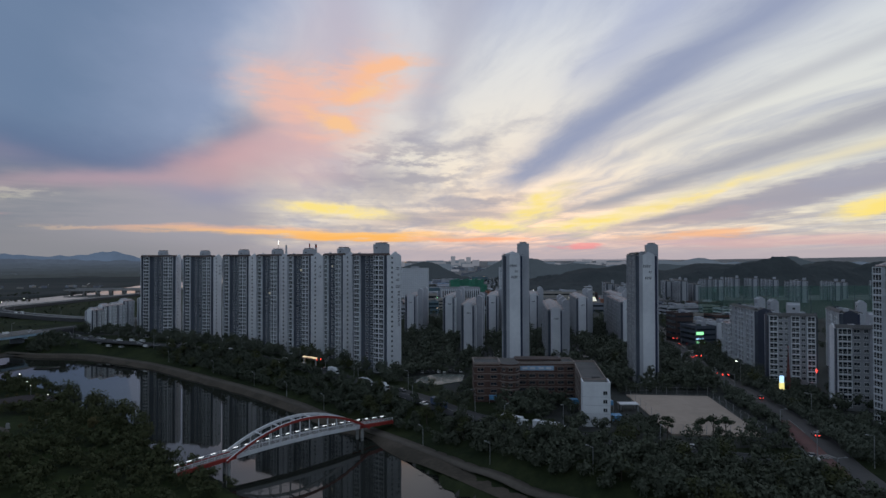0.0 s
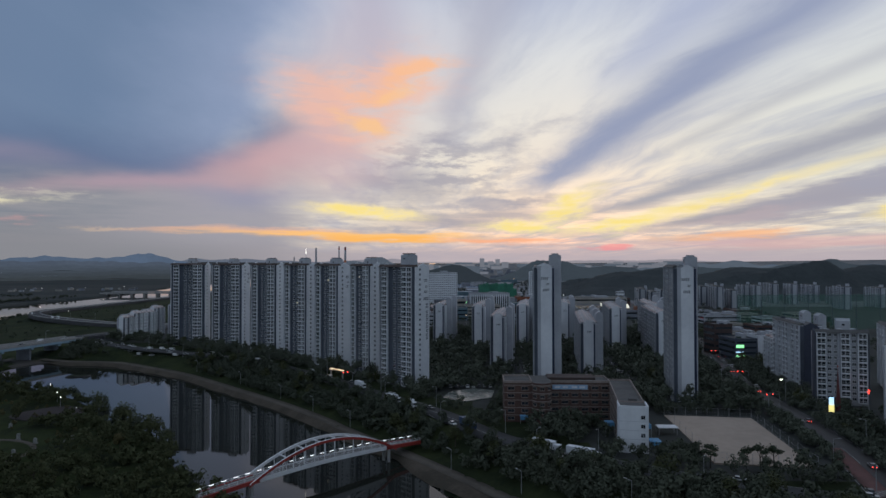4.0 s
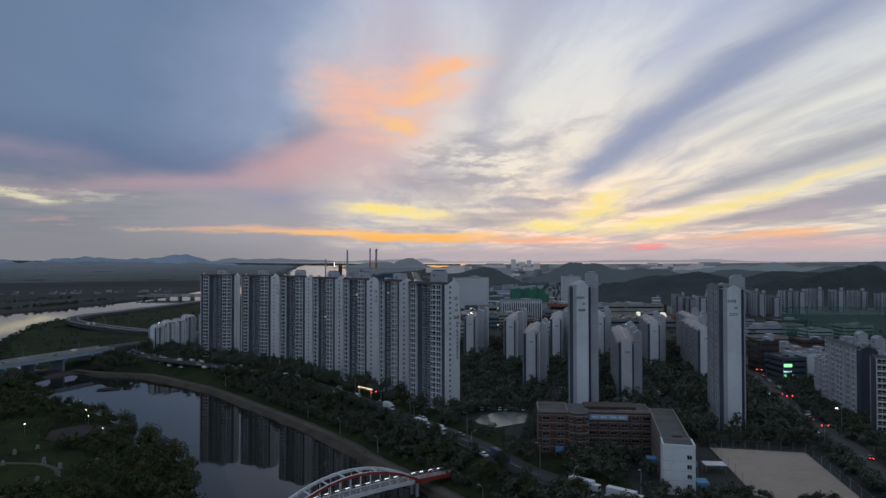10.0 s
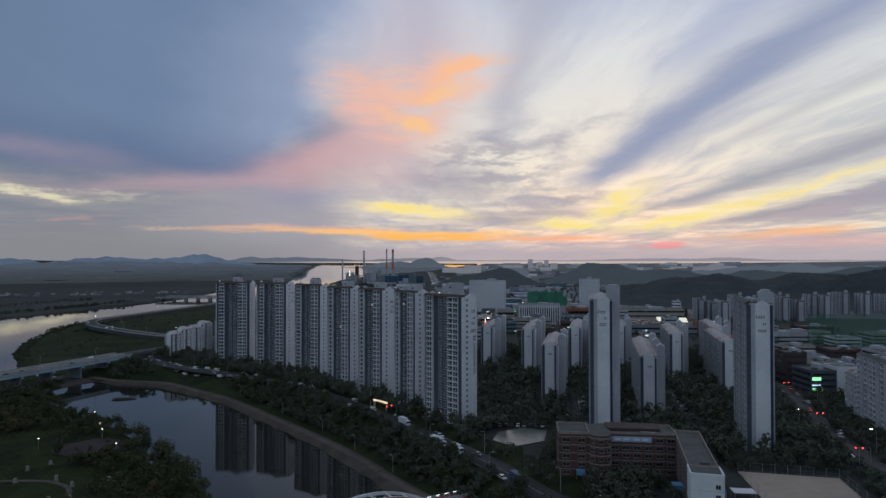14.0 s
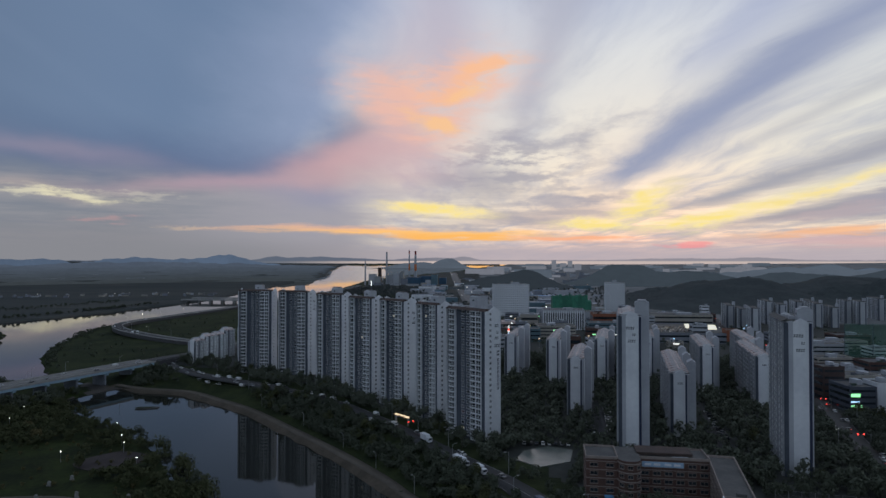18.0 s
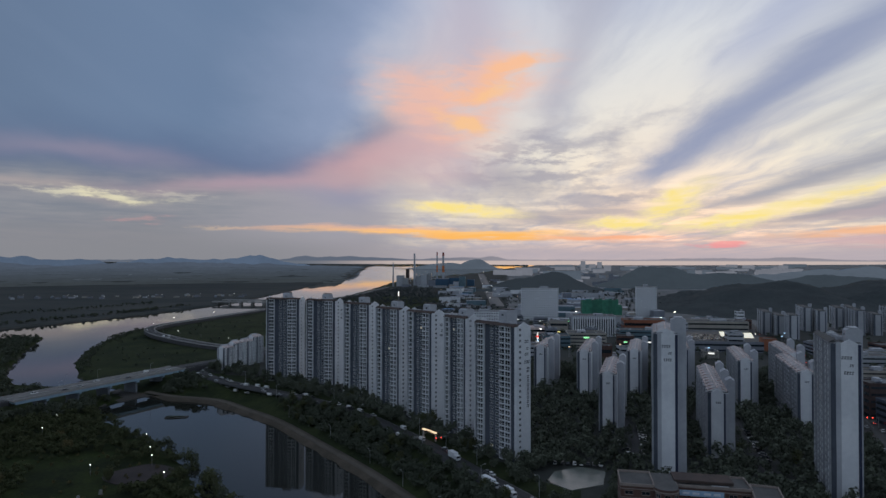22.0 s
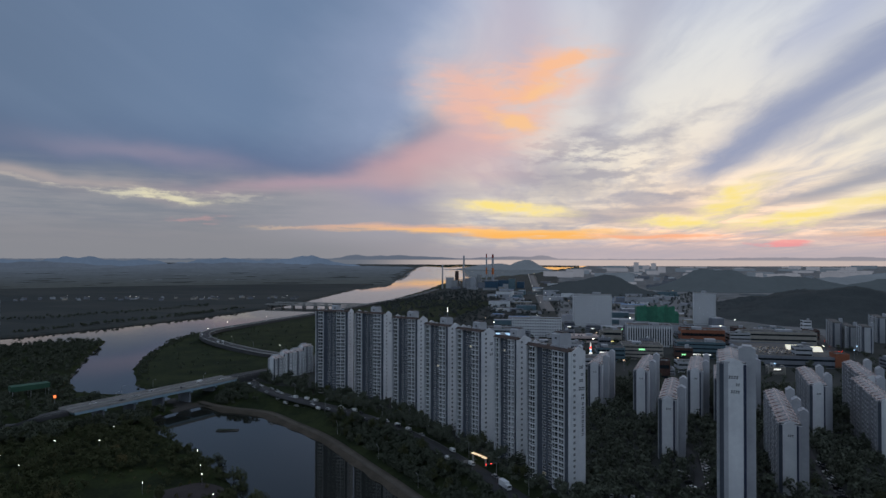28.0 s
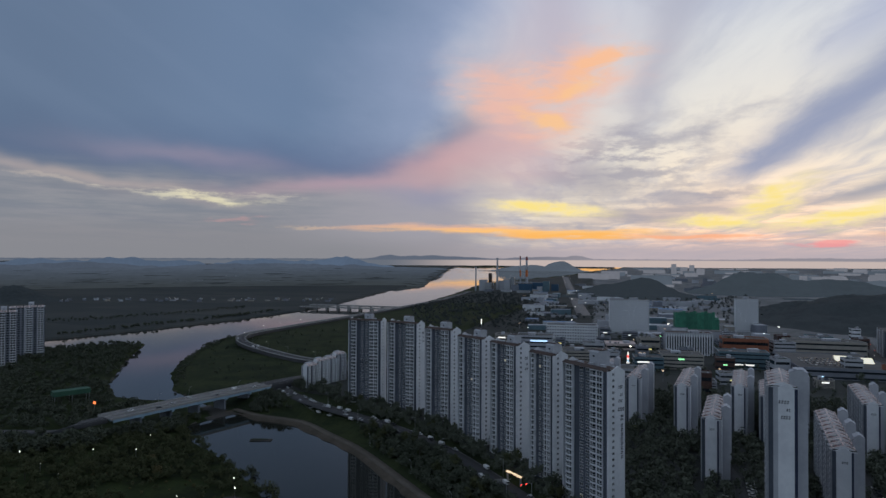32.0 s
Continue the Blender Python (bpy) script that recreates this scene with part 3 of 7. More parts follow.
def inside(poly, X, Y):
    r = np.zeros(X.shape, bool)
    for (x0, y0), (x1, y1) in zip(poly, poly[1:] + poly[:1]):
        if y0 != y1:
            r ^= ((y0 > Y) != (y1 > Y)) & (X < (x1 - x0) * (Y - y0) / (y1 - y0) + x0)
    return r


def distance(poly, X, Y, closed=True):
    r = np.full(X.shape, 1e9)
    for (x0, y0), (x1, y1) in zip(poly, poly[1:] + (poly[:1] if closed else [])):
        dx, dy = x1 - x0, y1 - y0
        if dx == dy == 0:
            continue
        s = np.clip(((X - x0) * dx + (Y - y0) * dy) / (dx * dx + dy * dy), 0, 1)
        r = np.minimum(r, np.hypot(X - x0 - s * dx, Y - y0 - s * dy))
    return r


def smooth(v, a, b):
    t = np.clip((v - a) / (b - a), 0, 1)
    return t * t * (3 - 2 * t)


def rise(X, Y):
    """Far land and water lift gently, so that the horizon stands at its true height."""
    d = np.hypot(X, Y)
    return 50.0 * (np.clip(d - 2300, 0, None) / 2500) ** 1.25


def wobble(X, Y, s):
    return np.sin(X * s + 1.3 * np.sin(Y * s * 0.7)) * np.cos(Y * s * 1.1 + 0.9 * np.sin(X * s * 0.6))


def land(X, Y):
    X, Y = np.asarray(X, float), np.asarray(Y, float)
    d = distance(RIVER, X, Y)
    d = np.where(inside(RIVER, X, Y), -d, d) + 1.6 * wobble(X, Y, 0.11)
    park, plain = inside(PARK, X, Y), inside(PLAINLAND, X, Y)
    up = np.where(park, -7.6 + 2.0 * smooth(d, 20, 120), np.where(plain, -7.0, -8.0 + 8.0 * smooth(d, 14, 33)))
    meadow = (~park) & (~plain) & (X < -330) & (Y > 520)
    up = np.where(meadow, -7.5 + 4.5 * smooth(d, 15, 160), up)
    up = up - np.where(park | plain | meadow, 0, 8.0 * smooth(Y, 650, 1050))
    span = distance([(-384, 402), (-347, 540)], X, Y, False)
    h = np.where(d < 0, -14.0, -14.0 + (up + 14.0) * smooth(d, -5, 5))
    h = np.maximum(h, -14.0 + 5.6 * smooth(26 - span, 0, 8))
    return h + rise(X, Y) + np.where(d > 6, 0.25 * wobble(X, Y, 0.05), 0)


def ground_z(x, y):
    return float(land(np.array([float(x)]), np.array([float(y)]))[0])


def spaced(lo, hi, step, end0, end1):
    c = list(np.arange(lo, hi + 0.1, step))
    s, x = step, c[-1]
    while x < end1:
        s *= 1.16
        x += min(s, 160)
        c.append(min(x, end1))
    s, x = step, c[0]
    while x > end0:
        s *= 1.16
        x -= min(s, 160)
        c.insert(0, max(x, end0))
    return np.array(c)


GX, GY = spaced(-960, 230, 5.0, -4900, 4000), spaced(90, 1000, 5.0, -900, 4900)
XX, YY = np.meshgrid(GX, GY)
ZZ = land(XX, YY)
nx, ny = len(GX), len(GY)
ids = np.arange(nx * ny).reshape(ny, nx)
quads = np.stack([ids[:-1, :-1], ids[:-1, 1:], ids[1:, 1:], ids[1:, :-1]], -1).reshape(-1, 4)
CX, CY = 0.5 * (XX[:-1, :-1] + XX[1:, 1:]), 0.5 * (YY[:-1, :-1] + YY[1:, 1:])
DW = distance(RIVER, CX, CY)
IN = inside(RIVER, CX, CY)
zone = np.where(IN, 4, 0)
zone = np.where(~IN & inside(PARK, CX, CY), 1, zone)
zone = np.where(~IN & inside(PLAINLAND, CX, CY), 2, zone)
zone = np.where((zone == 0) & (CY > 330) & (DW > 60) & ~((CX < -330) & (CY < 1700)), 3, zone)
zone = np.where((zone == 0) & (CX > 0) & (DW > 60), 3, zone)
zone = np.where((zone == 3) & (CX > 0) & (CY < 215), 0, zone)
zone = np.where((zone == 3) & (CY > 1080) & (CX > -0.10 * CY), 5, zone)
zone = np.where((zone == 4) & (CY > 2200), 2, zone)
ground = solid("ground", fast_mesh("ground", np.stack([XX, YY, ZZ], -1).reshape(-1, 3), quads, [GRASS, LAWN, PLAIN, TOWNGROUND, MUD, YARD], zone.ravel()),
               "dark grassy river land, park, town and rice plain", "ground", kind="structure")
for p in ground.data.polygons:
    p.use_smooth = True
keep = (IN | (DW < np.maximum(10, 0.6 * np.maximum(np.diff(GX)[None, :], np.diff(GY)[:, None])))).ravel()
used = quads[keep]
flat_ids, back_ids = np.unique(used, return_inverse=True)
pts = np.stack([XX.ravel()[flat_ids], YY.ravel()[flat_ids], (WATER_Z + rise(XX, YY)).ravel()[flat_ids]], -1)
water = solid("river_water", fast_mesh("river_water", pts, back_ids.reshape(-1, 4), [WATER]), "still dark river water mirroring the evening sky", "water", kind="structure")
for p in water.data.polygons:
    p.use_smooth = True


# distance haze is painted as emission over a nearly black base
def haze_glow_mat(name, c):
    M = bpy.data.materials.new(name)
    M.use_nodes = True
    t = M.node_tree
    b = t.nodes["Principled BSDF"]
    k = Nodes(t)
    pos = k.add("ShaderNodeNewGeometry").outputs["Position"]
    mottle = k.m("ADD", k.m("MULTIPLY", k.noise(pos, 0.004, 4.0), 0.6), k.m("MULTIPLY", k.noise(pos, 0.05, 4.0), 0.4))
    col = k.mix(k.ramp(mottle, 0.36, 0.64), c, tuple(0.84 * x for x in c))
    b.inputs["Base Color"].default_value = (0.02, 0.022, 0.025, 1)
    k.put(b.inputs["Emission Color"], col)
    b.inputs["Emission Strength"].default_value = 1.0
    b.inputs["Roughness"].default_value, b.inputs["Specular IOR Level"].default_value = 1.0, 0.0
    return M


# ---- wooded hills behind the town ----
def hill(cx, cy, h, sx, sy, seed):
    fine_ = 1 if cy > 1700 else 2
    xs, ys = np.linspace(-2.3 * sx, 2.3 * sx, 64 * fine_), np.linspace(-2.3 * sy, 2.3 * sy, 40 * fine_)
    A, B = np.meshgrid(xs, ys)
    z = h * np.exp(-np.abs(A / sx) ** 2.4 - (B / sy) ** 2)
    bumps = np.array([[noise.noise(((a + seed * 37) * 0.009, b * 0.012, seed)) for a in xs] for b in ys])
    tops = np.array([[noise.noise(((a + seed * 37) * 0.11, b * 0.11, seed + 5)) for a in xs] for b in ys])
    z = z * (1 + 0.35 * bumps) + (4.5 * tops + 3) * smooth(z, 2, 8) - 3
    base = -8 + float(rise(np.array([cx]), np.array([cy]))[0])
    i = np.arange(A.size).reshape(A.shape)
    q = np.stack([i[:-1, :-1], i[:-1, 1:], i[1:, 1:], i[1:, :-1]], -1).reshape(-1, 4)
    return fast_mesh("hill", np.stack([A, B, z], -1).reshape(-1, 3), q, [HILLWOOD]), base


# far woods and buildings glow in haze tones instead of their own colours
NEARHAZE = haze_glow_mat("hill_woods_haze", lin(40, 47, 53))
MIDHAZE = haze_glow_mat("crest_woods_haze", lin(54, 63, 71))
DEEPHAZE = haze_glow_mat("far_hill_woods_haze", lin(82, 92, 104))
FARHAZE = haze_glow_mat("far_building_haze", lin(116, 120, 130))
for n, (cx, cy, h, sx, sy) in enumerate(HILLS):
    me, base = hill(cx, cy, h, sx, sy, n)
    # hills past 2.1 km swap the woods colour for painted haze
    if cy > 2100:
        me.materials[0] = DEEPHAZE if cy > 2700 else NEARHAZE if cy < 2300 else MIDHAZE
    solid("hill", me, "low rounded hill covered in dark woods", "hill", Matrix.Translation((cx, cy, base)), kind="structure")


# ---- far mountains ----
def ridge(az0, az1, dist, base, height, rough_seed, M, peaks=(), taper=6):
    n = 220
    v = []
    for i in range(n + 1):
        a = az0 + (az1 - az0) * i / n
        h = height * (0.45 + 0.55 * noise.noise((a * 0.22, rough_seed, 0.0)) + 0.28 * noise.noise((a * 0.9, rough_seed, 3.0)) + 0.06 * noise.noise((a * 4.0, rough_seed, 8.0)))
        h = max(h, 2.0) + sum(ph * math.exp(-((a - pa) / pw) ** 2) for pa, ph, pw in peaks)
        h *= min(1.0, taper * i / n, taper * (n - i) / n)
        s, c = math.sin(radians(a)), math.cos(radians(a))
        v += [(dist * s, dist * c, base - 40), (dist * s, dist * c, base + h), ((dist + 90) * s, (dist + 90) * c, base - 40)]
    i = 3 * np.arange(n)[:, None]
    f = np.concatenate([i + np.array([0, 3, 4, 1]), i + np.array([1, 4, 5, 2])])
    return fast_mesh("mountains", np.array(v), f, [M])


# haze tones that the mountain ranges give off as glow
FARBLUE = haze_glow_mat("far_mountain_haze", lin(82, 98, 120))
FOOTBLUE = haze_glow_mat("foothill_haze", lin(74, 84, 99))
NEARBLUE = haze_glow_mat("hazy_low_hills", lin(84, 96, 112))
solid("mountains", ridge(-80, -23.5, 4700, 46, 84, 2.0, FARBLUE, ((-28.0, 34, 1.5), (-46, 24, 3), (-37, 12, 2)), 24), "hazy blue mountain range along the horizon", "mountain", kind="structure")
solid("mountains", ridge(-80, -24, 4560, 40, 40, 17.0, FOOTBLUE, ((-50, 20, 4), (-34, 14, 3)), 20), "hazy blue foothills in front of the range", "mountain", kind="structure")
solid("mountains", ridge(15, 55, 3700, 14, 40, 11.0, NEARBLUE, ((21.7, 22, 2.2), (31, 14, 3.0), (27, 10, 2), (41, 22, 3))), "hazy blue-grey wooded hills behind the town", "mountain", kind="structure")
# added glowing strips, paler further out, that paint haze over the far plain
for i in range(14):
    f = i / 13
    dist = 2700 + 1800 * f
    row = haze_glow_mat("plain_haze_glow", tuple((1 - f) * a + f * b for a, b in zip(lin(54, 60, 64), lin(74, 84, 98))))
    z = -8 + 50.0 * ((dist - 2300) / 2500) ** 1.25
    solid("tree_line", ridge(-80, -20.6 + 2.0 * f, dist, z, 20 + 4 * f, 31.0 + i, row, (), 70), "long low glowing strip of painted haze on the plain", "tree line", kind="structure")


# ---- apartment slabs ----
STOREY = 2.8
CACHE = {}
rng = random.Random(7)


def relief(xs, zs, cell, back, curve=None):
    """One closed panel: a grid of cells, each at its own depth and of its own material, joined by their reveals."""
    b, known = MB(), {}
    curve = curve or (lambda x: 0.0)

    def corner(x, y, z):
        key = (round(x, 3), round(y, 3), round(z, 3))
        if key not in known:
            known[key] = len(b.v)
            b.v.append(key)
        return known[key]

    def quad(pts, M):
        ids_ = [corner(*p) for p in pts]
        if len(set(ids_)) == 4:
            b.f.append(tuple(ids_))
            b.m.append(b.slot(M))

    nx_, nz_ = len(xs) - 1, len(zs) - 1
    for i in range(nx_):
        for j in range(nz_):
            (d, M), x0, x1, z0, z1 = cell(i, j), xs[i], xs[i + 1], zs[j], zs[j + 1]
            quad([(x0, curve(x0) + d, z0), (x1, curve(x1) + d, z0), (x1, curve(x1) + d, z1), (x0, curve(x0) + d, z1)], M)
            if i + 1 < nx_:
                e, N = cell(i + 1, j)
                if e != d:
                    quad([(x1, curve(x1) + d, z0), (x1, curve(x1) + e, z0), (x1, curve(x1) + e, z1), (x1, curve(x1) + d, z1)], M if d < e else N)
            if j + 1 < nz_:
                e, N = cell(i, j + 1)
                if e != d:
                    quad([(x0, curve(x0) + d, z1), (x1, curve(x1) + d, z1), (x1, curve(x1) + e, z1), (x0, curve(x0) + e, z1)], M if d < e else N)
            if j == 0:
                quad([(x0, back, z0), (x1, back, z0), (x1, curve(x1) + d, z0), (x0, curve(x0) + d, z0)], M)
            if j == nz_ - 1:
                quad([(x0, curve(x0) + d, z1), (x1, curve(x1) + d, z1), (x1, back, z1), (x0, back, z1)], M)
            if i == 0:
                quad([(x0, back, z0), (x0, curve(x0) + d, z0), (x0, curve(x0) + d, z1), (x0, back, z1)], M)
            if i == nx_ - 1:
                quad([(x1, curve(x1) + d, z0), (x1, back, z0), (x1, back, z1), (x1, curve(x1) + d, z1)], M)
    return b


def balcony_shape(w, bow, lit, paint=None):
    """A glazed balcony of one storey: parapet, mullions, rail and panes."""
    key = ("balcony", round(w, 1), bow, lit, paint and paint.name)
    if key not in CACHE:
        paint, g = paint or OFFWHITE, LITGLASS if lit else GLASS
        n = 3 if w > 4.6 else 2
        xs, kinds = [0.0], []
        for i in range(n):
            x0, x1 = w * i / n, w * (i + 1) / n
            a_, c_ = 0.3 if i == 0 else 0.1, 0.3 if i == n - 1 else 0.1
            xs += [x0 + a_, (x0 + x1) / 2, x1 - c_, x1] if bow else [x0 + a_, x1 - c_, x1]
            kinds += ["post", "pane", "pane", "post"] if bow else ["post", "pane", "post"]
        zs = [0.0, 0.44, 1.12, 1.22, 2.5, STOREY - 0.03]

        def cell(i, j):
            if j in (0, 4):
                return (-0.14, paint)
            if kinds[i] == "post":
                return (-0.02, FRAME if 0 < i < len(kinds) - 1 else paint)
            return (0.0, FRAME) if j == 2 else (0.2, g)

        CACHE[key] = relief(xs, zs, cell, 1.15, (lambda x: -0.30 - 0.65 * math.sin(math.pi * x / w)) if bow else (lambda x: -0.42)).mesh("balcony")
    return CACHE[key]


def window_shape(w, h, lit=False, trim=None):
    """A window as one piece: frame, mullion and recessed panes."""
    key = ("window", round(w, 1), round(h, 1), lit, trim and trim.name)
    if key not in CACHE:
        M, g = trim or FRAME, LITGLASS if lit else GLASS
        xs = [0.0, 0.13, w / 2 - 0.06, w / 2 + 0.06, w - 0.13, w] if w > 1.2 else [0.0, 0.12, w - 0.12, w]
        zs = [-0.16, 0.12, h - 0.12, h + 0.06]
        CACHE[key] = relief(xs, zs, lambda i, j: (-0.03, g) if j == 1 and i % 2 else (-0.1, M), 0.0).mesh("window")
    return CACHE[key]


def end_wall(b, x0, x1, y0, y1, h, M, peak=0.0):
    """A panel across the end of a slab, with a shallow gable on top."""
    ring = [(y0, 0.0), (y1, 0.0), (y1, h)] + ([((y0 + y1) / 2, h + peak)] if peak else []) + [(y0, h)]
    n, c, s = len(b.v), len(ring), b.slot(M)
    b.v += [(x0, y, z) for y, z in ring] + [(x1, y, z) for y, z in ring]
    for i in range(c):
        j = (i + 1) % c
        b.f.append((n + i, n + c + i, n + c + j, n + j))
        b.m.append(s)
    b.f += [tuple(n + i for i in range(c)), tuple(n + 2 * c - 1 - i for i in range(c))]
    b.m += [s, s]
    return b


NAVYWALL = mat("navy_gable_paint", (0.05, 0.058, 0.085), (0.04, 0.046, 0.066), 0.1, 0.85)
A_FACADE = [("bow", 0.075, 0.235), ("win", 0.365, 0.445), ("win", 0.50, 0.585), ("bow", 0.645, 0.785), ("bay", 0.787, 0.915), ("pier", 0.925, 1.0)]
C_FACADE = [("bay", 0.01, 0.19), ("win", 0.22, 0.30), ("win", 0.35, 0.41), ("pier", 0.42, 0.46), ("bay", 0.47, 0.65), ("win", 0.69, 0.77), ("bay", 0.80, 0.97)]


def slab_frame(fl, fr):
    d = Vector((fr[0] - fl[0], fr[1] - fl[1], 0))
    w = d.length
    d.normalize()
    z = ground_z((fl[0] + fr[0]) / 2, (fl[1] + fr[1]) / 2)
    m = Matrix(((d.x, -d.y, 0, fl[0]), (d.y, d.x, 0, fl[1]), (0, 0, 1, z), (0, 0, 0, 1)))
    return m, w


def apartment(fl, fr, depth, floors, facade, label, group, style="tall", units=1, cores=1, roof="brown", side="a", bars=(), base=None, joined=False, paint=None, tower=None):
    """An apartment slab: its long front runs from fl to fr; the cores of stairs and lifts stand at the back."""
    m, w = slab_frame(fl, fr)
    if base is not None:
        m[2][3] = base
    h = floors * STOREY
    root = thing("apartment_building", label, "apartment building", m, group)
    skin = WHITE if style != "tall" else MIDWALL
    body = MB().box(0.02, w - 0.02, 1.35, depth, -1.5, h, skin)
    part("body", body, root, "pale painted concrete body")
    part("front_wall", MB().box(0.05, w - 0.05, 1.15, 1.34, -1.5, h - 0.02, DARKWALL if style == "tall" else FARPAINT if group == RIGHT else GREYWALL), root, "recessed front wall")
    uw, far = w / units, MB()
    for u in range(units):
        for kind, a, c in facade:
            x0, x1 = (u + a) * uw, (u + c) * uw
            if kind == "pier":
                part("pier", MB().box(x0, x1, (0.0 if c == 1.0 else 0.55) if style == "tall" else 0.4, 1.14, -1.5, h + (0.3 if c == 1.0 else -0.1), DARKWALL if style == "tall" else MIDWALL), root)
                continue
            if joined:
                for f in range(floors):
                    if kind == "win":
                        far.box(x0, x1, 1.05, 1.14, f * STOREY + 0.9, f * STOREY + 2.4, GLASS)
                    else:
                        zf = f * STOREY
                        far.box(x0, x1, -0.4, 1.1, zf, zf + 0.62, paint or OFFWHITE).box(x0 + 0.1, x1 - 0.1, -0.2, 1.1, zf + 0.63, zf + 2.5, GLASS).box(x0, x1, -0.4, 1.1, zf + 2.51, zf + 2.79, paint or OFFWHITE)
                        for xp in (x0, (x0 + x1) / 2 - 0.2, x1 - 0.4):
                            far.box(xp, xp + 0.4, -0.38, 1.1, zf + 0.62, zf + 2.51, paint or OFFWHITE)
                continue
            for f in range(floors):
                lit = rng.random() < 0.003 and kind == "win"
                if kind == "win":
                    part("window", window_shape(x1 - x0, 1.5, lit), root, at=Matrix.Translation((x0, 1.14, f * STOREY + 0.9)))
                else:
                    part("balcony", balcony_shape(x1 - x0, kind == "bow", lit, paint), root, at=Matrix.Translation((x0, 0, f * STOREY)))
    if joined:
        tagged(part("window_grid", far, root, "rows of balconies and windows"), kind="stuff")
    # the end walls
    for s in (0, 1):
        xa, xb = (w - 0.02, w + 0.35) if s else (-0.35, 0.02)
        if side == "a":
            part("corner_pier", end_wall(MB(), xa, xb, 0.0, 0.16 * depth, h + 0.2, WHITE), root)
            part("end_wall", end_wall(MB(), xa, xb + (0.15 if s else 0), 0.165 * depth, depth, h, WHITE, 2.4), root, "blank white gable wall")
            if s:
                for f in range(floors):
                    part("window", window_shape(1.5, 1.3), root, at=Matrix.Translation((xb + 0.15, 0.25 * depth, f * STOREY + 0.9)) @ Matrix.Rotation(radians(90), 4, "Z"))
        else:
            high = floors > 20
            a0, a1, a2 = (0.185, 0.345, 0.88) if high else (0.185, 0.187, 0.77)
            out_ = -0.2 if not s else 0.2
            part("corner_pier", end_wall(MB(), xa, xb, 0.3, a0 * depth, h - 0.3, DARKWALL), root, "slate corner strip")
            if high:
                part("side_strip", end_wall(MB(), xa, xb + (0.1 if s else 0), a0 * depth + 0.02, a1 * depth, h + 0.3, MIDWALL), root, "pale grey side strip")
            part("end_wall", end_wall(MB(), xa + min(out_, 0), xb + max(out_, 0), a1 * depth + 0.02, a2 * depth, h, NAVYWALL if side == "navy" else WHITE, 1.6), root, "blank navy gable wall" if side == "navy" else "blank white gable wall")
            part("blue_stripe", end_wall(MB(), xa, xb, a2 * depth + 0.02, (0.99 if high else 0.86) * depth, h - 0.4, BLUEWALL), root, "navy painted stripe")
            if not high:
                part("rear_wall", end_wall(MB(), xa, xb - (0.1 if s else 0), 0.862 * depth, depth, h - 0.4, MIDWALL), root)
    # lettering on the end wall, as plain bars
    for y, z, bw, bh in bars:
        n = max(1, round(bw / 0.95))
        for i in range(n):
            y0 = y * depth + bw * i / n
            b = MB().box(w + 0.55, w + 0.62, y0, y0 + 0.62 * bw / n, h - z, h - z + 0.4 * bh, SIGN)
            b.box(w + 0.55, w + 0.62, y0 + 0.1, y0 + 0.74 * bw / n, h - z + 0.58 * bh, h - z + bh, SIGN)
            part("lettering", b, root, "dark lettering as bars")
    # the roof
    part("roof", MB().box(0.1, w - 0.1, 0.6, depth - 0.1, h, h + 0.35, ROOFTILE if roof == "brown" else ROOFGREY), root, "flat roof")
    if roof in ("brown", "slate"):
        b = MB()
        EDGE = ROOFTILE if roof == "brown" else ROOFGREY
        b.face([(-0.2, -0.6, h + 0.1), (w + 0.2, -0.6, h + 0.1), (w + 0.2, 1.6, h + 1.5), (-0.2, 1.6, h + 1.5)], EDGE)
        b.face([(w + 0.2, 1.6, h + 1.5), (w + 0.2, 2.4, h + 0.3), (-0.2, 2.4, h + 0.3), (-0.2, 1.6, h + 1.5)], EDGE)
        b.face([(-0.2, -0.6, h + 0.1), (-0.2, 1.6, h + 1.5), (-0.2, 2.4, h + 0.3)], EDGE).face([(w + 0.2, -0.6, h + 0.1), (w + 0.2, 2.4, h + 0.3), (w + 0.2, 1.6, h + 1.5)], EDGE)
        b.face([(-0.2, -0.6, h + 0.09), (-0.2, 2.4, h + 0.29), (w + 0.2, 2.4, h + 0.29), (w + 0.2, -0.6, h + 0.09)], EDGE)
        part("roof_edge", b, root, "dark sloping roof edge")
        for i in range(3):
            x = w * (0.2 + 0.25 * i)
            part("roof_hatch", MB().box(x, x + 2.2, 4.0, 6.4, h + 0.3, h + 1.3 + 0.3 * i, MIDWALL), root)
    else:
        n = max(2, round(w / 8))
        for i in range(n):
            x0, x1 = w * i / n + 0.4, w * (i + 0.86) / n
            b = MB()
            for xa, xb in ((x0, x0 + 1.2), (x1 - 1.2, x1)):
                b.face([(xa, 0.2, h + 0.3), (xb, 0.2, h + 0.3), (xb, depth / 2, h + 2.1), (xa, depth / 2, h + 2.1)], PINKROOF)
                b.face([(xb, depth - 0.4, h + 0.3), (xa, depth - 0.4, h + 0.3), (xa, depth / 2, h + 2.1), (xb, depth / 2, h + 2.1)], PINKROOF)
                b.face([(xa, 0.2, h + 0.3), (xa, depth / 2, h + 2.1), (xa, depth - 0.4, h + 0.3)], WHITE).face([(xb, depth - 0.4, h + 0.3), (xb, depth / 2, h + 2.1), (xb, 0.2, h + 0.3)], WHITE)
            b.box(x0 + 1.2, x1 - 1.2, 0.2, 0.75, h + 0.3, h + 0.9, PINKROOF).box(x0 + 1.2, x1 - 1.2, depth - 0.95, depth - 0.4, h + 0.3, h + 0.9, PINKROOF)
